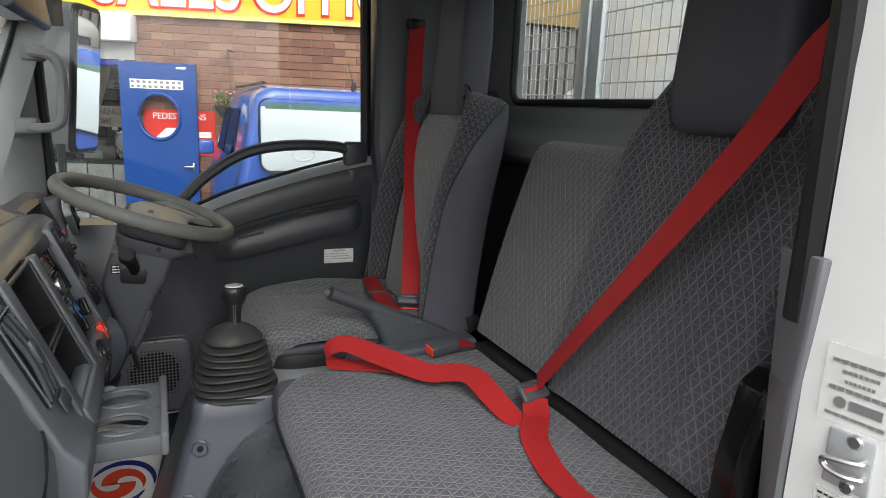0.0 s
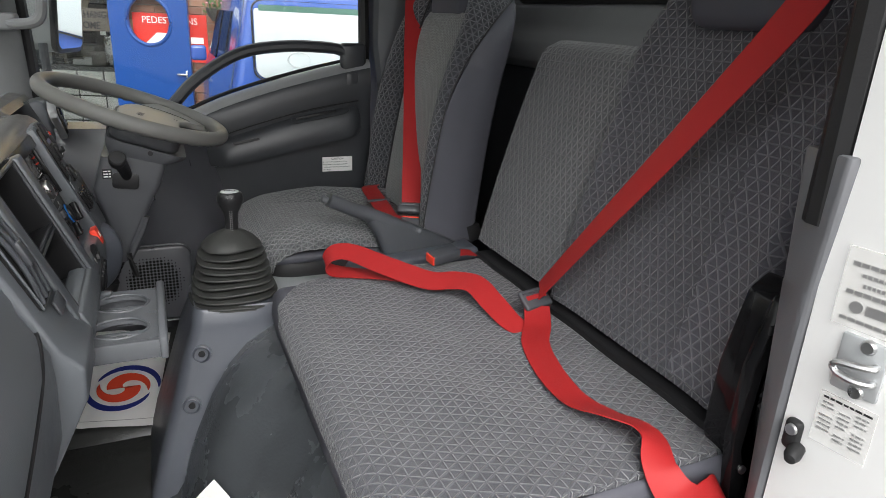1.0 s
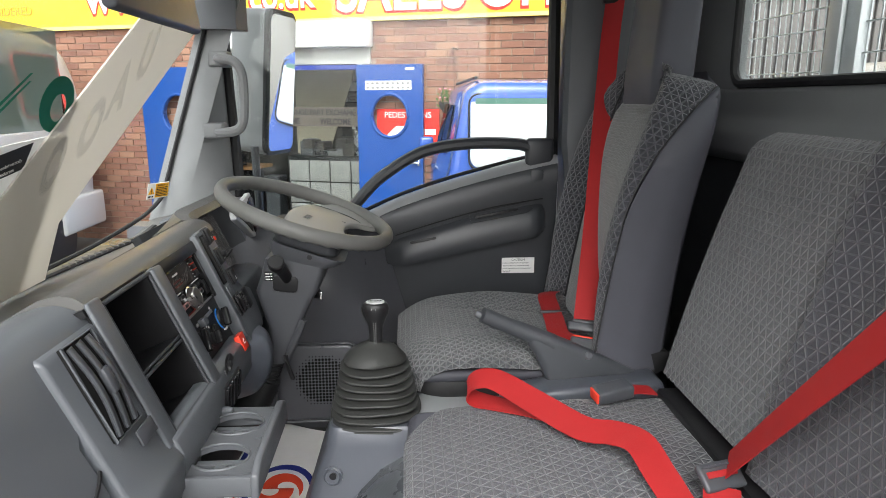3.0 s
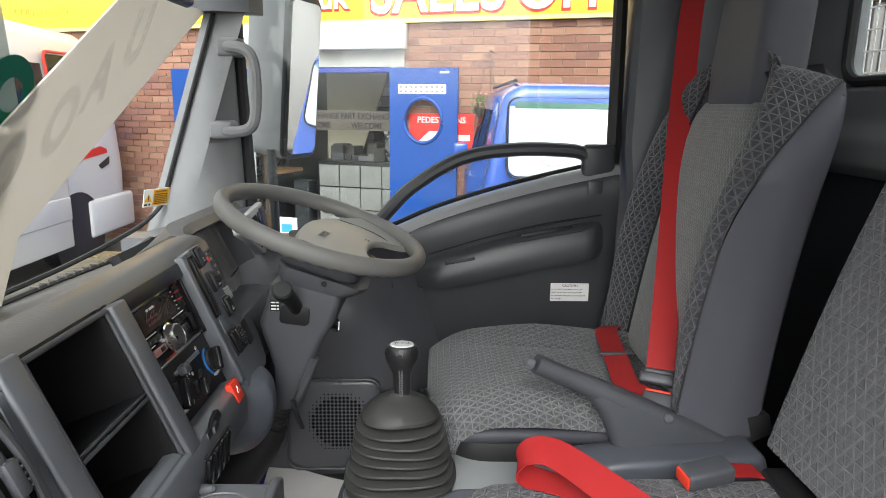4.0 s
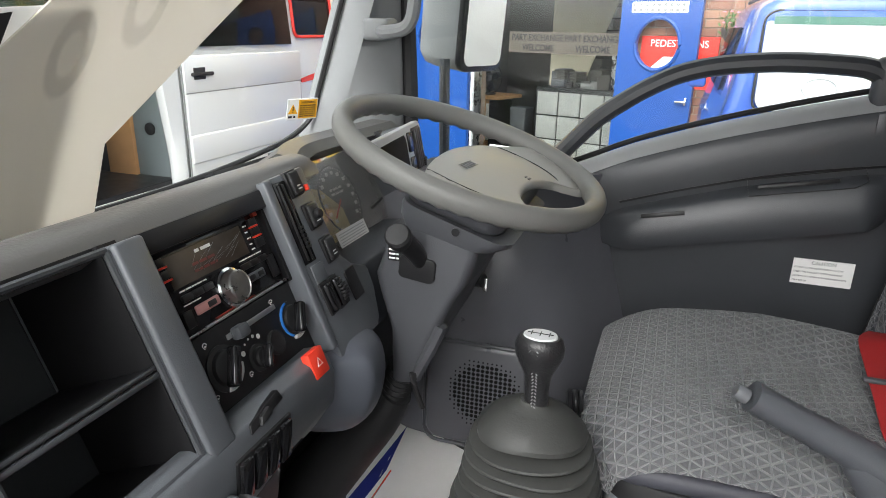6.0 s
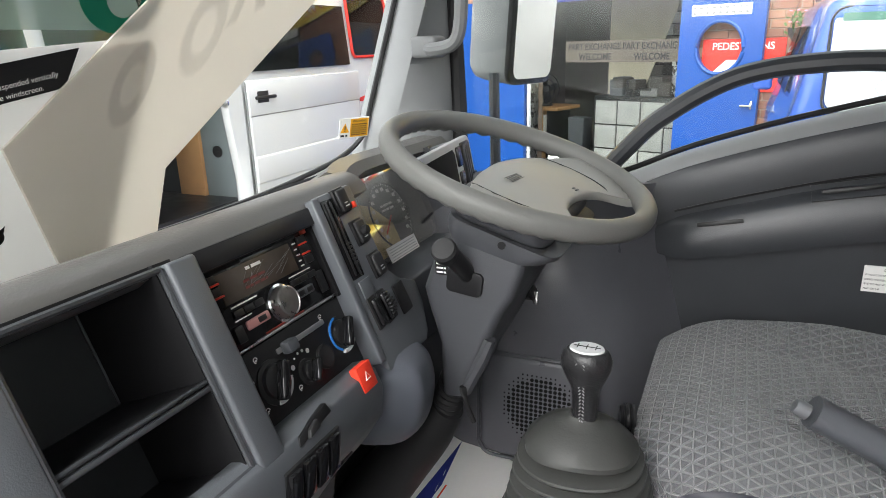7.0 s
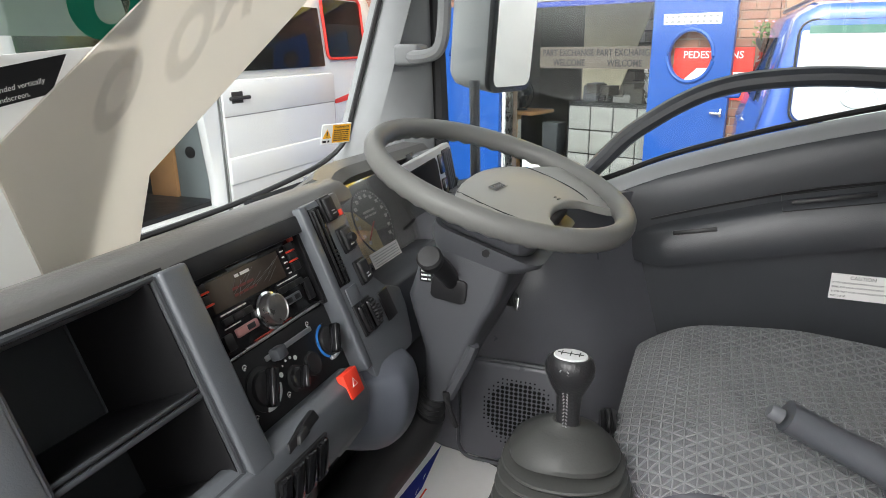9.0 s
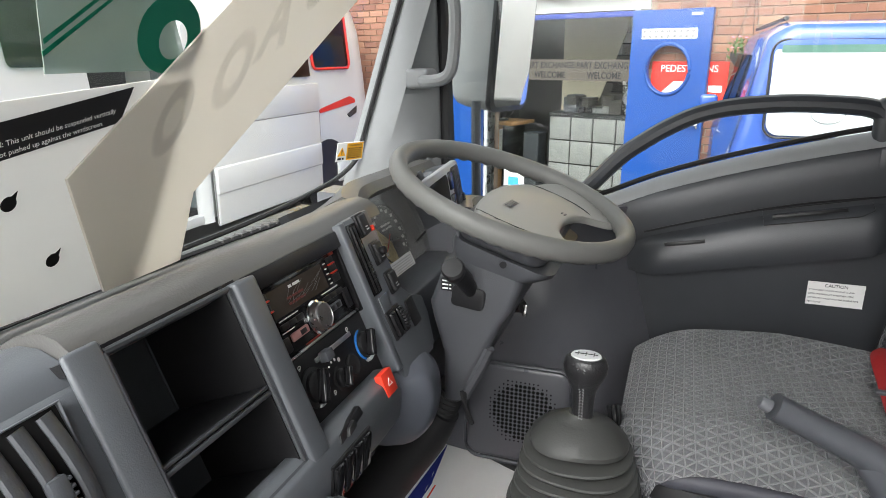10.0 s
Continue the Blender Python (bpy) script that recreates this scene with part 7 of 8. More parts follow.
for text, s0, s1, base, tall in (("SALES", -0.92, 0.46, 2.64, 1.15), ("OFFICE", 0.60, 2.2, 2.64, 1.15), ("co.uk", -1.94, -1.17, 2.70, 1.1), ("www.", -4.1, -2.9, 2.72, 1.1)):
    part("letters_edge", fitted(text, s0 - 0.025, s1 + 0.025, base - 0.03, 0.052, 0.035, tall), SIGNRED, sign, "red letter edges")
    part("letters", fitted(text, s0, s1, base, 0.058, 0.012, tall), SIGNWHITE, sign, "white letters")
part("print", joined(words("PART EXCHANGE", 0.14, OFF @ pose(-5.3, 2.98, 0.056), 0.003), words("CONSIDERED", 0.14, OFF @ pose(-5.3, 2.78, 0.056), 0.003)), material("dull gold print", (0.5, 0.33, 0.05), 0.6), sign)


def leaf(s0, s1, cx, label):
    """A blue steel door leaf standing open, with a round port."""
    t = thing("office_door", OFF @ Vector(((s0 + s1) / 2, 0, 0.1)), label, "door", group="office doors")
    cy, rx, ry, d0, d1 = 1.58, 0.195, 0.215, 0.07, 0.12
    n = 32
    outer, inner = [], []
    for k in range(n):
        a = 2 * math.pi * k / n
        dx, dy = math.cos(a), math.sin(a)
        inner.append((cx + rx * dx, cy + ry * dy))
        f = min((s1 - cx) / dx if dx > 1e-9 else 9, (s0 - cx) / dx if dx < -1e-9 else 9, 0.525 / dy if dy > 1e-9 else 9, -0.6 / dy if dy < -1e-9 else 9)
        outer.append((cx + f * dx, cy + f * dy))
    rings = [[OFF @ Vector((*p, d)) for p in q] for q, d in ((outer, d1), (inner, d1), (inner, d0), (outer, d0), (outer, d1))]
    bm = joined(loft(rings, caps=False), slab(OFF, s0, s1, 0.03, 1.12, d0 + 0.001, d1 + 0.0015), slab(OFF, s0, s1, 2.0, 2.105, d0 + 0.001, d1 + 0.0015))
    part("leaf", bm, BLUE, t)
    part("port_ring", tube([OFF @ Vector((cx + (rx + 0.01) * math.cos(radians(a)), cy + (ry + 0.01) * math.sin(radians(a)), d1)) for a in range(0, 360, 10)], 0.018, 8, closed=True), BLUE, t)
    return t


d = leaf(-0.70, 0.03, -0.335, "blue steel office door standing open with a round port")
m = OFF @ pose(0, 0, 0.1225)
part("strip", slab(m, -0.60, -0.09, 1.85, 1.94, 0, 0.002), SIGNWHITE, d, "black and white warning strip")
part("strip_marks", joined(*[slab(m @ pose(-0.59 + 0.056 * k, y, 0.002, 0, 0, 0), 0, 0.03, -0.012, 0.012, 0, 0.001) for k in range(9) for y in (1.87, 1.915)]), GREYINK, d)
part("closer", slab(m, -0.15, -0.06, 2.05, 2.07, 0, 0.01), SIGNWHITE, d)
part("handle", joined(slab(m, -0.1, 0.0, 1.08, 1.10, 0.02, 0.045, 0.006), slab(m, -0.02, 0.0, 1.06, 1.13, 0, 0.03, 0.004)), CHROME, d)
leaf(-3.40, -2.42, -2.92, "blue steel office door standing open beside the mirror")

ps = thing("pedestrian_sign", OFF @ Vector((-0.17, 1.5, 0)), "red and white pedestrian sign on the brick wall", "sign")
part("plate", slab(OFF, -0.52, 0.18, 1.2, 1.65, 0.0, 0.012), SIGNRED, ps)
part("letters", words("PEDESTRIANS", 0.087, OFF @ pose(-0.17, 1.585, 0.014), 0.001), SIGNWHITE, ps)
part("arrow", joined(moved(prism([(-0.42, 1.36), (-0.30, 1.36), (-0.20, 1.47), (-0.30, 1.47)], 0.013, 0.015, "z", 0.0), OFF), slab(OFF, 0.02, 0.14, 1.38, 1.44, 0.012, 0.015)), SIGNWHITE, ps)

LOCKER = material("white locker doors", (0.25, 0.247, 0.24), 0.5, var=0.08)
lk = thing("locker_bank", OFF @ Vector((-1.25, 0.03, -0.4)), "bank of small white lockers with dotted vents", "lockers")
part("carcass", slab(OFF, -1.79, -0.70, 0.03, 1.09, -0.75, -0.32, 0.004), BLACK, lk)
for i in range(4):
    for j in range(4):
        s, h = -1.765 + 0.265 * i, 0.80 - 0.26 * j
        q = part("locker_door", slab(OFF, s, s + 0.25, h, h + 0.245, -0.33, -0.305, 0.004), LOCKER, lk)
        part("vent_dots", joined(*[slab(OFF, s + 0.085 + 0.032 * a, s + 0.1 + 0.032 * a, h + 0.10 + 0.032 * b, h + 0.115 + 0.032 * b, -0.305, -0.303) for a in range(3) for b in range(3)]), GREYINK, q)
ct = thing("counter_goods", OFF @ Vector((-1.3, 1.09, -0.6)), "dark parts and boxes on the lockers", "goods")
rnd = random.Random(7)
for k in range(16):
    s, w, h = rnd.uniform(-1.75, -0.85), rnd.uniform(0.06, 0.2), rnd.uniform(0.05, 0.22)
    part("box", slab(OFF, s, s + w, 1.09, 1.09 + h, -0.7 - rnd.random() * 0.03, -0.5 + 0.1 * rnd.random(), 0.01), rnd.choice([DARKROOM, BLACK, DARKROOM, GREYINK, MID]), ct)
wp = thing("window_poster", OFF @ Vector((-1.4, 1.5, -0.02)), "printed glass inner door reading part exchange welcome", "glass door")
p = part("glass", slab(OFF, -2.38, -0.74, 0.03, 2.06, -0.06, -0.05), OFFICEGLASS, wp)
p.visible_shadow = False
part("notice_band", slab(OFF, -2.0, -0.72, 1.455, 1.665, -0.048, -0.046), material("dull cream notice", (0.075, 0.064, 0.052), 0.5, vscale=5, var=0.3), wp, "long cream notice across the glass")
part("print", joined(fitted("PART EXCHANGE PART EXCHANGE", -1.965, -0.74, 1.575, -0.045, 0.02, 1.2), fitted("WELCOME", -1.84, -1.465, 1.475, -0.045, 0.02, 1.2), fitted("WELCOME", -1.22, -0.85, 1.475, -0.045, 0.02, 1.2)), flat("dark print on glass", (0.015, 0.015, 0.015)), wp)
lf = thing("leaflet", OFF @ Vector((-2.1, 0.15, -0.04)), "blue and white leaflet stuck to the glass door", "leaflet")
part("sheet", slab(OFF, -2.2, -1.93, 0.10, 0.44, -0.048, -0.046), PAPER, lf)
part("blue_shape", slab(OFF, -2.14, -2.0, 0.26, 0.36, -0.046, -0.045), flat("leaflet blue", (0.05, 0.3, 0.7)), lf)
bn = thing("waste_bin", OFF @ Vector((-2.0, 0.03, -0.32)), "dark grey tapered waste bin by the lockers", "bin")
part("body", moved(loft([[(x, z, y) for x, y in rounded(-w, w, -0.1, 0.1, 0.02, 3)] for w, z in ((0.085, 0.0), (0.105, 0.80), (0.11, 0.81))]), OFF @ pose(-2.02, 0.03, -0.42)), DARK, bn)
for k in range(22):
    s, h = rnd.uniform(-3.2, -0.6), rnd.uniform(1.15, 2.3)
    w, q = rnd.uniform(0.15, 0.45), rnd.uniform(0.15, 0.4)
    n = thing("wall_notice", OFF @ Vector((s, h, -3.08)), "framed notice on the office wall", "notice", group="office notices")
    part("sheet", slab(OFF, s, s + w, h, h + q, -3.1, -3.085), rnd.choice([PAPER, ROOM, DARKROOM, PAPER]), n)
    part("frame", joined(slab(OFF, s - 0.015, s + w + 0.015, h - 0.015, h, -3.1, -3.07), slab(OFF, s - 0.015, s + w + 0.015, h + q, h + q + 0.015, -3.1, -3.07)), BLACK, n)
for k in range(3):
    n = thing("office_lamp", OFF @ Vector((-2.1 + 0.6 * k, 2.68, -1.6)), "white strip lamp under the office ceiling", "ceiling lamp", group="office lamps")
    part("tube", slab(OFF, -2.3 + 0.6 * k, -1.95 + 0.6 * k, 2.62, 2.69, -1.7, -1.6, 0.02), PAPER, n)
# The cream sheet paints a milky reflection in the office glass.
gp = thing("reflection_and_paper", OFF @ Vector((-1.35, 1.2, -0.9)), "cream sheet painted as a glass reflection, and a white paper", "poster")
part("sheet", moved(prism([(-1.97, 1.07), (-1.57, 0.99), (-1.2, 1.95), (-1.12, 2.4), (-1.97, 2.4)], -0.95, -0.94, "z", 0), OFF), material("cream reflection tone", (0.5, 0.44, 0.34), 0.8, vscale=4, var=0.25), gp)
part("sheet", slab(OFF, -1.22, -0.95, 1.38, 1.62, -0.98, -0.97), PAPER, gp)
kt = thing("coffee_machine", OFF @ Vector((-0.95, 1.09, -0.5)), "small silver machine on the lockers", "machine")
part("body", slab(OFF, -1.0, -0.82, 1.09, 1.40, -0.62, -0.45, 0.03, 3), STEEL, kt)
part("top", slab(OFF, -0.98, -0.86, 1.40, 1.47, -0.58, -0.48, 0.02), RUBBER, kt)
fx = thing("call_point", OFF @ Vector((-1.1, 1.4, -0.92)), "red call point on the partition", "call point")
part("body", slab(OFF, -1.10, -1.03, 1.36, 1.46, -0.96, -0.93, 0.01), SIGNRED, fx)
part("label", slab(OFF, -1.09, -1.04, 1.44, 1.455, -0.93, -0.928), SIGNWHITE, fx)
sh = thing("office_shelving", OFF @ Vector((-2.6, 0.03, -1.2)), "dark office shelving with a wooden top and goods", "shelving")
part("rack", slab(OFF, -2.85, -2.72, 0.03, 0.86, -1.2, -0.7, 0.01), WOOD, sh)
part("rack", slab(OFF, -2.66, -2.63, 0.03, 0.86, -1.2, -0.7, 0.01), BLACK, sh)
part("top", slab(OFF, -3.0, -2.50, 0.86, 0.90, -1.22, -0.68, 0.004), WOOD, sh)
part("papers", slab(OFF, -2.75, -2.67, 0.35, 0.8, -0.9, -0.72, 0.004), PAPER, sh)
fan = thing("desk_fan", OFF @ Vector((-2.78, 0.9, -0.9)), "dark desk fan standing on the wooden shelf top", "fan")
FM = OFF @ pose(-2.80, 1.10, -0.9)
part("base", moved(turned([(0.09, -0.20), (0.09, -0.185), (0.02, -0.17), (0.014, -0.08), (0, -0.08)], (0, 0, 0), (0, 1, 0), 16), FM @ pose(0, -0.20, 0, 0, 0, 0) @ pose(0, 0.2, 0)), BLACK, fan)
part("guard", joined(*[tube([FM @ Vector((r * math.cos(radians(a)), r * math.sin(radians(a)), 0.04 * (1 - r / 0.2))) for a in range(0, 360, 20)], 0.006, 5, closed=True) for r in (0.19, 0.13, 0.07)]), BLACK, fan)
for k in range(4):
    part("blade", moved(prism([(0.0, -0.015), (0.10, -0.06), (0.165, -0.03), (0.16, 0.03), (0.06, 0.035)], -0.012, -0.004, "z", 0.002), FM @ pose(0, 0, 0, 0, 0, 90 * k + 20)), DARK, fan)
part("hub", moved(turned([(0.035, -0.05), (0.035, 0.03), (0.02, 0.045), (0, 0.045)], (0, 0, 0), sides=14), FM), GREYINK, fan)
solo("trim_office_frame", slab(OFF, -2.42, -2.39, 0.03, 2.1, -0.04, 0.06, 0.003), LIGHTGREY, "white edge of the office door frame", "door frame", kind="structure")

bas = thing("hanging_basket", OFF @ Vector((0.36, 1.6, 0.18)), "hanging basket with green plants and small flowers", "hanging basket")
part("bowl", moved(turned([(0.02, -0.13), (0.09, -0.11), (0.13, -0.05), (0.14, 0.0), (0.12, 0.0)], (0, 0, 0), sides=18), Matrix.Translation(OFF @ Vector((0.37, 1.72, 0.2)))), DARKROOM, bas)
lv = []
for k in range(160):
    a, r = rnd.uniform(0, 6.3), rnd.uniform(0.02, 0.17)
    c = OFF @ Vector((0.37 + r * math.cos(a), 1.73 + rnd.uniform(-0.06, 0.10), 0.2 + r * math.sin(a)))
    lv.append(box(-0.02, 0.02, -0.008, 0.008, -0.001, 0.001, 0, 1, Matrix.Translation(c) @ pose(0, 0, 0, rnd.uniform(0, 180), rnd.uniform(0, 180), rnd.uniform(0, 180))))
part("leaves", joined(*lv), GREENLEAF, bas)
part("flowers", joined(*[turned([(0.012, 0), (0.014, 0.006), (0, 0.012)], OFF @ Vector((0.37 + rnd.uniform(-0.12, 0.12), 1.76 + rnd.uniform(0, 0.1), 0.2 + rnd.uniform(-0.05, 0.12))), sides=8) for k in range(14)]), material("pink flowers", (0.7, 0.25, 0.35), 0.6), bas)
part("bracket", joined(tube([OFF @ Vector((0.37, 2.25, 0.0)), OFF @ Vector((0.37, 2.25, 0.2))], 0.008, 6), *[tube([OFF @ Vector((0.37, 2.25, 0.2)), OFF @ Vector((0.37 + 0.13 * math.cos(a), 1.72, 0.2 + 0.13 * math.sin(a)))], 0.003, 5) for a in (0.5, 2.6, 4.7)]), BLACK, bas)

# ---- blue car between truck and office ----
suv = thing("blue_car", (1.15, 5.2, GROUND), "metallic blue estate car seen from its tail", "car")


def suv_ring(y, w0, w1, w2, z1, z2):
    c = 1.22
    h = [(c - w0, GROUND + 0.35), (c - w0 - 0.01, 0.35), (c - w0, 0.72), (c - w1, 0.86), (c - w2, z1), (c - w2 + 0.10, z2), (c + w2 - 0.10, z2), (c + w2, z1), (c + w1, 0.86), (c + w0, 0.72), (c + w0 + 0.01, 0.35), (c + w0, GROUND + 0.35)]
    return [(x, y, z) for x, z in h]


bm = loft([suv_ring(4.28, 0.80, 0.78, 0.70, 1.30, 1.36), suv_ring(4.30, 0.86, 0.83, 0.74, 1.345, 1.40), suv_ring(4.5, 0.88, 0.84, 0.745, 1.36, 1.425), suv_ring(5.6, 0.88, 0.84, 0.74, 1.36, 1.42), suv_ring(6.3, 0.88, 0.84, 0.70, 1.28, 1.33)])
part("body", bevelled(bm, 0.02, 2, 25), CARBLUE, suv)
TG = axes((1.22, 4.27, 1.06), (1, 0, 0), (0, 0.07, 1))
# The sky's reflection in the tail window is put into its pale colour.
part("tail_window", moved(prism(rounded(-0.71, 0.71, -0.17, 0.265, 0.06), -0.02, 0.006, "z", 0.004), TG), material("glass with painted glare", (0.48, 0.51, 0.53), 0.05, bump=0.0, var=0.03), suv, "tail window with its sky reflection painted pale")
part("window_seal", tube([TG @ Vector((x, y, 0.004)) for x, y in rounded(-0.72, 0.72, -0.18, 0.275, 0.06)], 0.006, 6, closed=True), BLACK, suv)
part("tint_band", slab(TG, -0.68, 0.68, 0.215, 0.25, 0.004, 0.008), material("green tint", (0.08, 0.16, 0.13), 0.2), suv)
part("window_sticker", tube([TG @ Vector((-0.45 + 0.07 * math.cos(radians(a)), -0.06 + 0.045 * math.sin(radians(a)), 0.008)) for a in range(0, 360, 15)], 0.004, 6, closed=True), LIGHTGREY, suv)
for k in range(2):
    part("side_window", moved(prism([(0, 0), (0.45, 0), (0.43, 0.34), (0.02, 0.34)], 0, 0.01, "z", 0.0), axes((0.385 + 0.0 * k, 5.3 + 0.55 * k, 0.93), (0, -1, 0), (0.22, 0, 1))), SMOKE, suv)
part("door_mirror", box(-0.06, 0.06, -0.04, 0.04, -0.06, 0.06, 0.025, 3, pose(0.29, 5.9, 0.93)), CARBLUE, suv)
part("roof_rail", tube([(0.56, 4.45, 1.435), (0.56, 6.0, 1.43)], 0.012, 8), BLACK, suv)
part("aerial", joined(turned([(0.02, 0), (0.015, 0.03), (0.003, 0.05)], (1.14, 4.42, 1.42), sides=10), tube([(1.14, 4.42, 1.45), (1.12, 4.5, 1.6)], 0.003, 5)), BLACK, suv)
for x in (0.48, 1.96):
    for y in (4.9, 6.1):
        q = part("wheel", turned([(0.2, -0.1), (0.33, -0.1), (0.35, -0.05), (0.35, 0.05), (0.33, 0.1), (0.2, 0.1)], (x, y, GROUND + 0.35), (1, 0, 0), 24), RUBBER, suv)
        part("rim", turned([(0.2, -0.06), (0.2, 0.06), (0, 0.06)], (x, y, GROUND + 0.35), (1, 0, 0), 16), STEEL, q)

# ---- white van across the front ----
van = thing("white_van", (-4.5, 5.0, GROUND), "white panel van with its side door slid open", "van")
VX = -3.6


def van_ring(y, top):
    return [(VX, y, -0.08), (VX + 0.03, y, 0.5), (VX, y, 0.98), (VX - 0.06, y, 1.5), (VX - 0.14, y, top - 0.12), (VX - 0.30, y, top), (VX - 1.6, y, top), (VX - 1.76, y, top - 0.12), (VX - 1.9, y, 0.98), (VX - 1.9, y, -0.08)]


part("body", bevelled(joined(loft([van_ring(5.13, 2.0), van_ring(6.5, 2.02), van_ring(7.95, 1.98), van_ring(8.12, 1.86)]), loft([van_ring(1.4, 1.1), van_ring(2.2, 1.9), van_ring(3.0, 2.0), van_ring(4.12, 2.0)])), 0.02, 2, 25), VANWHITE, van)
part("roof_bridge", box(VX - 1.7, VX - 0.2, 4.1, 5.15, 1.80, 2.0, 0.02), VANWHITE, van)
part("sill", box(VX - 1.8, VX + 0.02, 4.1, 5.15, -0.10, -0.02, 0.01), VANWHITE, van)
part("far_side", box(VX - 1.9, VX - 1.85, 4.1, 5.15, -0.1, 1.85, 0.0), LIGHTGREY, van)
part("load_floor", box(VX - 1.85, VX - 0.05, 4.1, 5.15, -0.03, 0.02, 0.004), BLACK, van)
part("inner_panel", box(-4.03, VX - 0.07, 5.09, 5.126, -0.02, 1.5, 0.006), material("grey van lining", (0.2, 0.23, 0.24), 0.6, vscale=3), van, "grey inner panel behind the door pillar")
part("panel_grommet", turned([(0.05, 0), (0.05, 0.01), (0.03, 0.014), (0, 0.014)], (-3.86, 5.09, 0.41), (0, -1, 0), 20), RUBBER, van)
part("ply_lining", box(-4.32, -4.032, 5.06, 5.126, 0.0, 0.78, 0.003), WOOD, van, "bare plywood lining")
part("dark_lining", box(-5.4, -4.325, 5.08, 5.126, 0.0, 1.5, 0.003), DARK, van)
part("door_pillar", loft([[(VX - 0.07, 5.128, z), (VX - 0.06, 5.04 - b, z), (VX - 0.02, 5.01 - b, z), (VX + 0.03, 5.03 - b, z), (VX + 0.045, 5.128, z)] for z, b in ((-0.1, 0.0), (0.2, 0.0), (0.45, 0.03), (0.7, 0.06), (1.0, 0.08), (1.5, 0.05))]), VANWHITE, van, "white door pillar", smooth=60)
part("pillar_striker", turned([(0.035, 0), (0.035, 0.006), (0.02, 0.012), (0.012, 0.03), (0, 0.03)], (VX + 0.01, 4.95, 0.83), (0.75, -0.6, 0), 16), STEEL, van)
part("ply_steps", joined(*[box(VX - 1.2, VX - 0.5, 4.2, 4.49, 0.02 + 0.1 * k, 0.06 + 0.1 * k, 0.002) for k in range(3)]), LIGHTGREY, van)
sd = part("sliding_door", joined(box(VX + 0.05, VX + 0.09, 5.14, 6.88, -0.14, 0.99, 0.02, 3), box(VX + 0.055, VX + 0.103, 5.145, 6.875, 0.13, 0.365, 0.018, 3), box(VX + 0.055, VX + 0.094, 5.145, 6.875, 0.705, 0.985, 0.006, 2)), VANWHITE, van, "slid back side door")
part("door_gap", joined(tube([(VX + 0.09, 5.15, 0.70), (VX + 0.09, 6.87, 0.70)], 0.004, 5), tube([(VX + 0.075, 5.135, -0.12), (VX + 0.075, 5.135, 0.98)], 0.006, 5), tube([(VX + 0.075, 6.885, -0.12), (VX + 0.075, 6.885, 0.98)], 0.006, 5)), GREYINK, sd, "dark panel gaps")
part("door_handle", joined(box(VX + 0.09, VX + 0.12, 5.22, 5.48, 0.83, 0.86, 0.01), box(VX + 0.085, VX + 0.095, 5.25, 5.40, 0.80, 0.90, 0.01)), RUBBER, sd)
W2 = axes((VX + 0.02, 0, 0), (0, 1, 0), (-0.10, 0, 1))
part("door_window", moved(prism([(5.30, 1.05), (6.84, 1.05), (6.84, 1.62), (5.75, 1.62)], 0.09, 0.11, "z", 0.004), W2), SMOKE, van)
q = part("rear_window", moved(prism(rounded(6.95, 7.72, 1.14, 1.72, 0.06), 0.07, 0.10, "z", 0.004), W2), SMOKE, van)
part("red_edge", tube([W2 @ Vector((x, y, 0.10)) for x, y in rounded(6.93, 7.74, 1.12, 1.74, 0.07)], 0.016, 6, closed=True), SIGNRED, q)
FROST = clear_glass("green tinted van glass", (0.3, 0.42, 0.36))
part("front_window", moved(prism(rounded(3.55, 4.95, 1.2, 1.78, 0.04), 0.09, 0.125, "z", 0.004), W2), FROST, van)
part("front_window", moved(prism(rounded(2.2, 3.42, 1.2, 1.78, 0.04), 0.09, 0.125, "z", 0.004), W2), FROST, van)
part("side_flash", moved(prism([(6.98, 0.70), (7.7, 0.80), (7.82, 0.76), (7.82, 0.72), (7.0, 0.66)], 0.03, 0.075, "z", 0), W2), SIGNRED, van)
part("side_flash_dark", moved(prism([(7.6, 0.60), (7.85, 0.68), (7.82, 0.60), (7.65, 0.56)], 0.03, 0.075, "z", 0), W2), BLACK, van)
part("bumper", joined(box(VX - 1.85, VX + 0.06, 7.3, 8.28, -0.15, 0.25, 0.04, 3)), VANWHITE, van)
part("tail_lamp", box(VX - 0.1, VX + 0.012, 8.0, 8.14, 0.5, 0.72, 0.02), REDPL, van)
for y in (2.3, 7.12):
    q = part("wheel", turned([(0.2, -0.1), (0.31, -0.1), (0.33, -0.05), (0.33, 0.05), (0.31, 0.1), (0.2, 0.1)], (VX - 0.13, y, GROUND + 0.33), (1, 0, 0), 28), RUBBER, van)
    part("rim", turned([(0.2, -0.08), (0.2, 0.07), (0.1, 0.1), (0, 0.1)], (VX - 0.13, y, GROUND + 0.33), (1, 0, 0), 20), STEEL, q)
part("wheel_arch", turned([(0.46, 0.0), (0.46, 0.012), (0, 0.012)], (VX + 0.02, 7.12, GROUND + 0.36), (1, 0, 0), 28), BLACK, van)

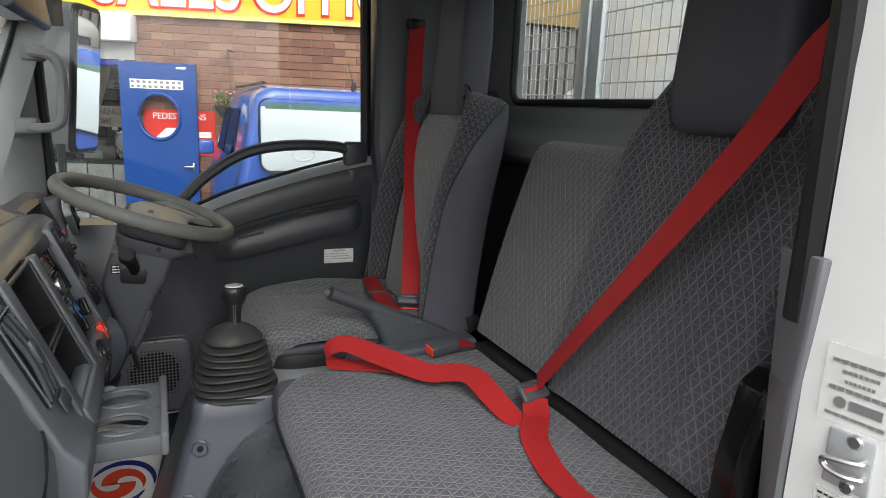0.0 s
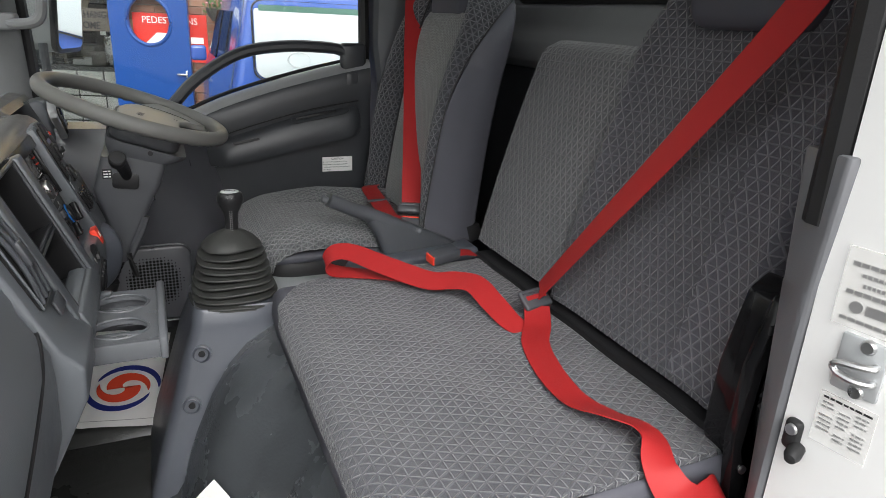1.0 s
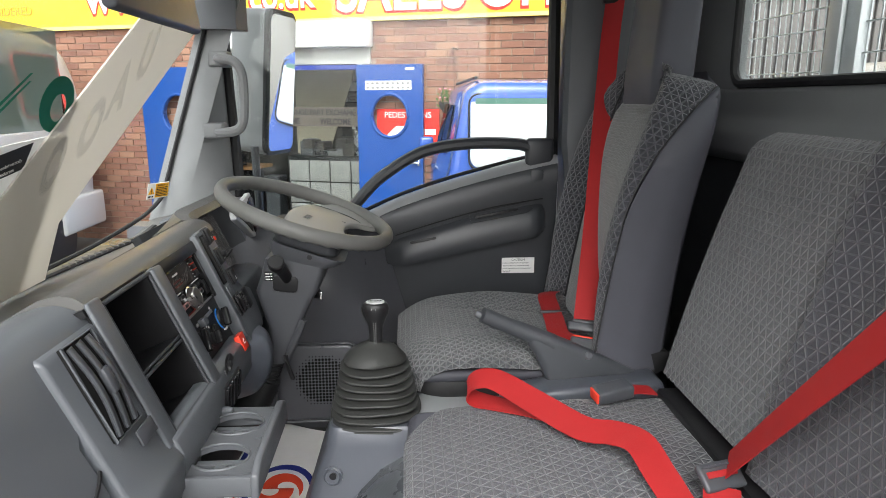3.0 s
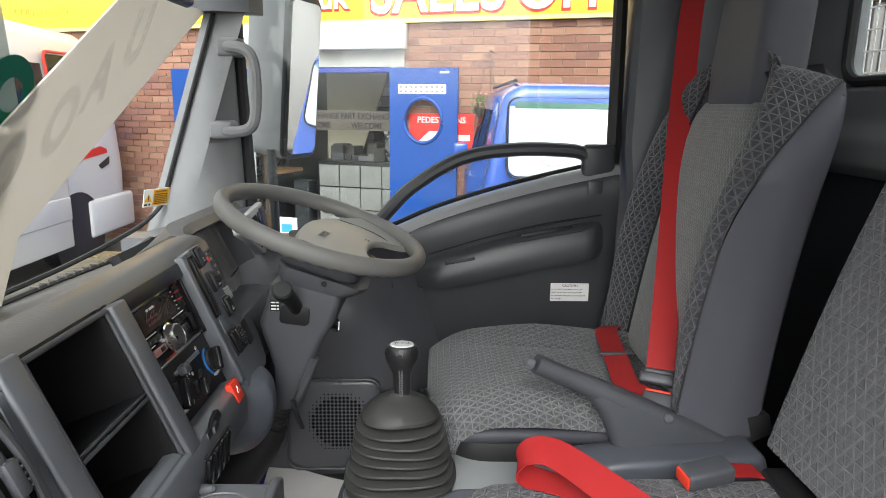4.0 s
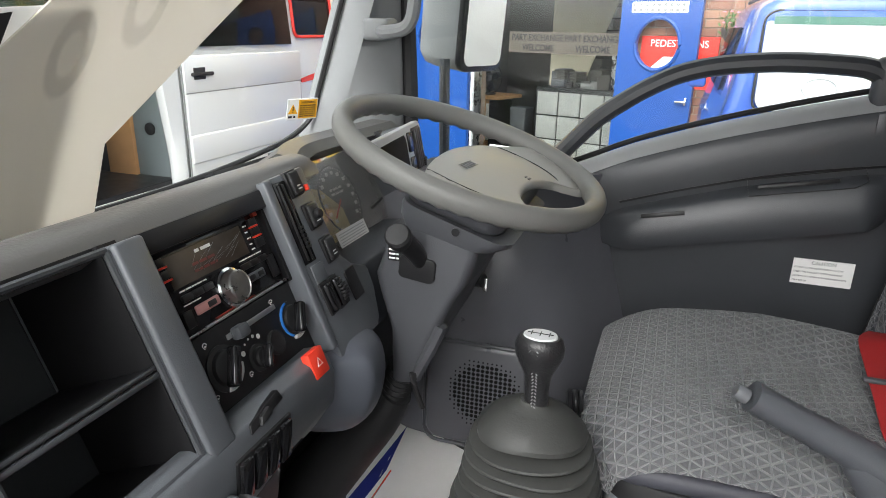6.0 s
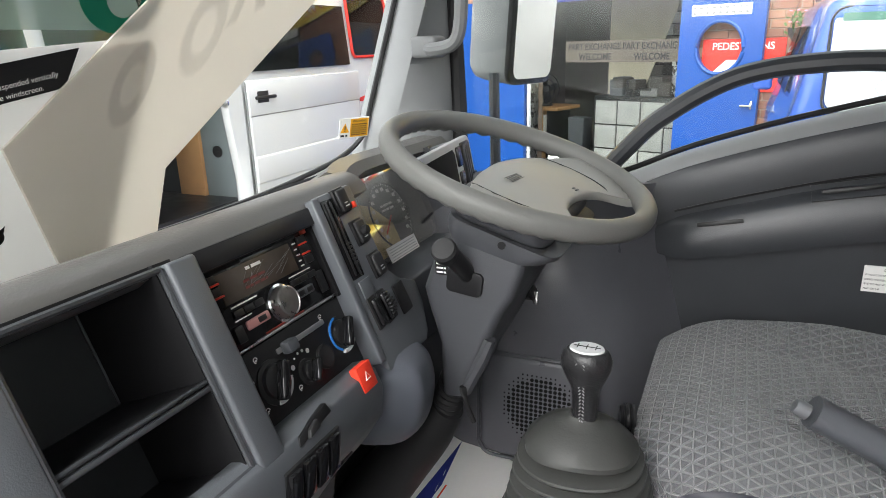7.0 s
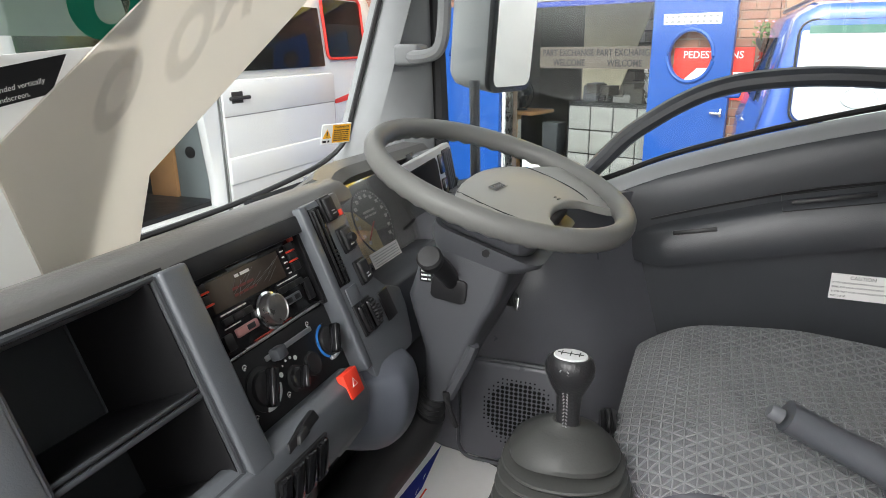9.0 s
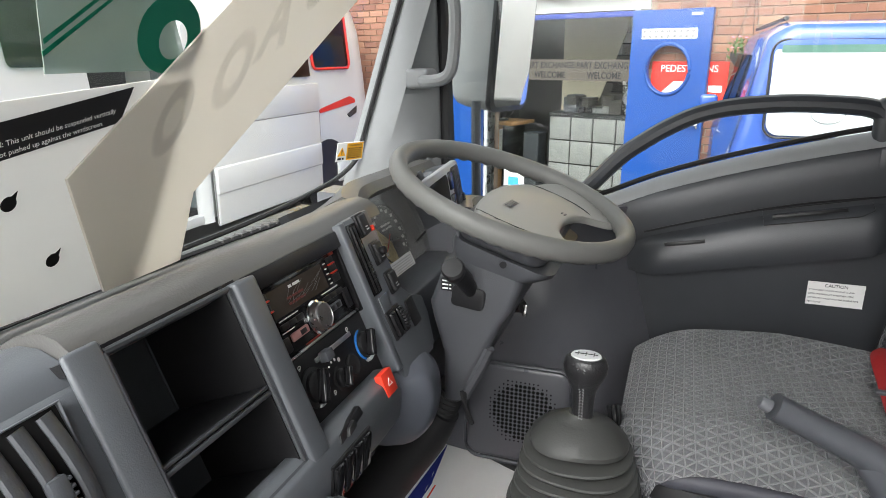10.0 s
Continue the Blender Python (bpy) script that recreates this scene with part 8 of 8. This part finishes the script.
# ---- behind the cab: the body's mesh guard ----
guard = thing("mesh_guard", (1.12, 1.4, 0.15), "galvanised mesh guard behind the rear window", "mesh guard")
part("post", joined(box(1.10, 1.14, 1.752, 1.80, 0.3, 2.1, 0.004), box(1.11, 1.14, 1.70, 1.748, 0.3, 2.1, 0.004)), GALV, guard)
part("foot_rail", box(1.09, 1.16, 0.4, 2.6, 0.15, 1.315, 0.004), WHITE, guard)
part("bed", box(1.05, 4.0, 0.3, 2.3, 0.02, 0.15, 0.01), GALV, guard, "steel truck bed behind the cab")
for xx, yy in ((2.8, 0.5), (2.8, 2.1)):
    part("wheel", turned([(0.2, -0.1), (0.34, -0.1), (0.36, 0), (0.34, 0.1), (0.2, 0.1)], (xx, yy, GROUND + 0.36), (0, 1, 0), 20), RUBBER, guard)
part("chassis", box(-0.6, 3.9, 0.75, 1.85, GROUND + 0.36, 0.02, 0.01), BLACK, guard)
wires = []
y = 1.82
while y < 2.6:
    wires.append(tube([(1.13, y, 1.3), (1.13, y + 0.012, 1.7), (1.13, y, 2.1)], 0.0022, 5))
    y += 0.028
for k in range(16):
    z = 1.32 + 0.05 * k
    wires.append(tube([(1.127, 1.80, z), (1.127, 2.6, z + 0.01)], 0.0022, 5))
y = 0.4
while y < 1.7:
    wires.append(tube([(1.13, y, 1.3), (1.13, y, 2.1)], 0.0022, 5))
    y += 0.037
for k in range(12):
    z = 1.34 + 0.066 * k
    wires.append(tube([(1.127, 0.4, z), (1.127, 1.7, z)], 0.0022, 5))
part("mesh", joined(*wires), GALV, guard, "welded wire mesh")
shed = thing("yard_building", (6, 11.2, GROUND), "dark slatted building with an ochre top across the yard", "building")
part("wall", box(3.0, 8.8, 11.1, 14, GROUND, 2.95, 0.02), material("dark grey cladding", (0.10, 0.095, 0.095), 0.8, vscale=1, var=0.3), shed)
for k in range(29):
    part("slat", box(3.02 + 0.2 * k, 3.17 + 0.2 * k, 11.04, 11.1, GROUND + 0.02, 2.93, 0.01), material("weathered slat", (0.15, 0.14, 0.135), 0.8, vscale=2, var=0.3) if k == 0 else bpy.data.materials["weathered slat"], shed)
part("upper_wall", box(2.9, 8.9, 10.95, 14, 2.95, 5.0, 0.02), material("ochre cladding", (0.30, 0.19, 0.07), 0.8, vscale=1, var=0.3), shed)
wv = thing("far_van", (6.5, 6.2, GROUND), "white box van parked in the yard", "van")
part("body", box(5.6, 9.0, 1.5, 7.7, -0.1, 3.6, 0.06, 3), WHITE, wv)
part("cab", box(5.7, 7.6, 7.6, 9.0, -0.1, 1.75, 0.25, 4), WHITE, wv)
part("cab_window", box(5.68, 6.0, 7.9, 8.7, 1.1, 1.5, 0.05), SMOKE, wv)
for yy in (3.0, 7.9):
    part("wheel", turned([(0.2, -0.1), (0.36, -0.1), (0.38, 0), (0.36, 0.1), (0.2, 0.1)], (5.75, yy, GROUND + 0.38), (1, 0, 0), 20), RUBBER, wv)

# ---- bricks of the office wall ----
def brick_mesh(w, seed):
    rnd2 = random.Random(seed)
    bm = box(-w / 2, w / 2, -0.0325, 0.0325, -0.012, 0.0, 0.003, 1)
    for v in bm.verts:
        v.co += Vector((rnd2.uniform(-1, 1), rnd2.uniform(-1, 1), rnd2.uniform(-1, 1))) * 0.0012
    me = bpy.data.meshes.new("brick")
    bm.to_mesh(me)
    bm.free()
    me.materials.append(BRICK)
    return me


FULL = [brick_mesh(0.215, k) for k in range(4)]
rnd = random.Random(21)
places = []
for r in range(0, 34):
    h = 0.0375 + 0.075 * r
    s = -6.6 - (0.1125 if r % 2 else 0.0)
    while s < 2.45:
        c = s + 0.1075
        inside = OP0 - 0.02 < c + 0.10 and c - 0.10 < OP1 + 0.02 and h < OPH + 0.2
        if not inside:
            places.append((c, h))
        s += 0.225
places.sort(key=lambda p: abs(p[0] - 0.7) + 1.5 * abs(p[1] - 2.0))
rest = []
for k, (c, h) in enumerate(places):
    m = OFF @ pose(c, h, 0.0 + rnd.uniform(-0.002, 0.001), rnd.uniform(-0.6, 0.6), rnd.uniform(-0.4, 0.4), rnd.uniform(-0.3, 0.3))
    if k < 300:
        ob = new("brick", FULL[k % 4])
        ob.parent = office
        ob.matrix_parent_inverse = Matrix.Translation(office.location).inverted()
        ob.matrix_basis = m
    else:
        rest.append((FULL[k % 4], m))
verts, faces = [], []
for me, m in rest:
    o = len(verts)
    verts += [tuple(m @ v.co) for v in me.vertices]
    faces += [tuple(o + i for i in p.vertices) for p in me.polygons]
me = bpy.data.meshes.new("brickwork")
me.from_pydata(verts, [], faces)
me.materials.append(BRICK)
ob = new("brickwork", me)
ob.parent = office
ob.matrix_parent_inverse = Matrix.Translation(office.location).inverted()
tagged(ob, kind="stuff")
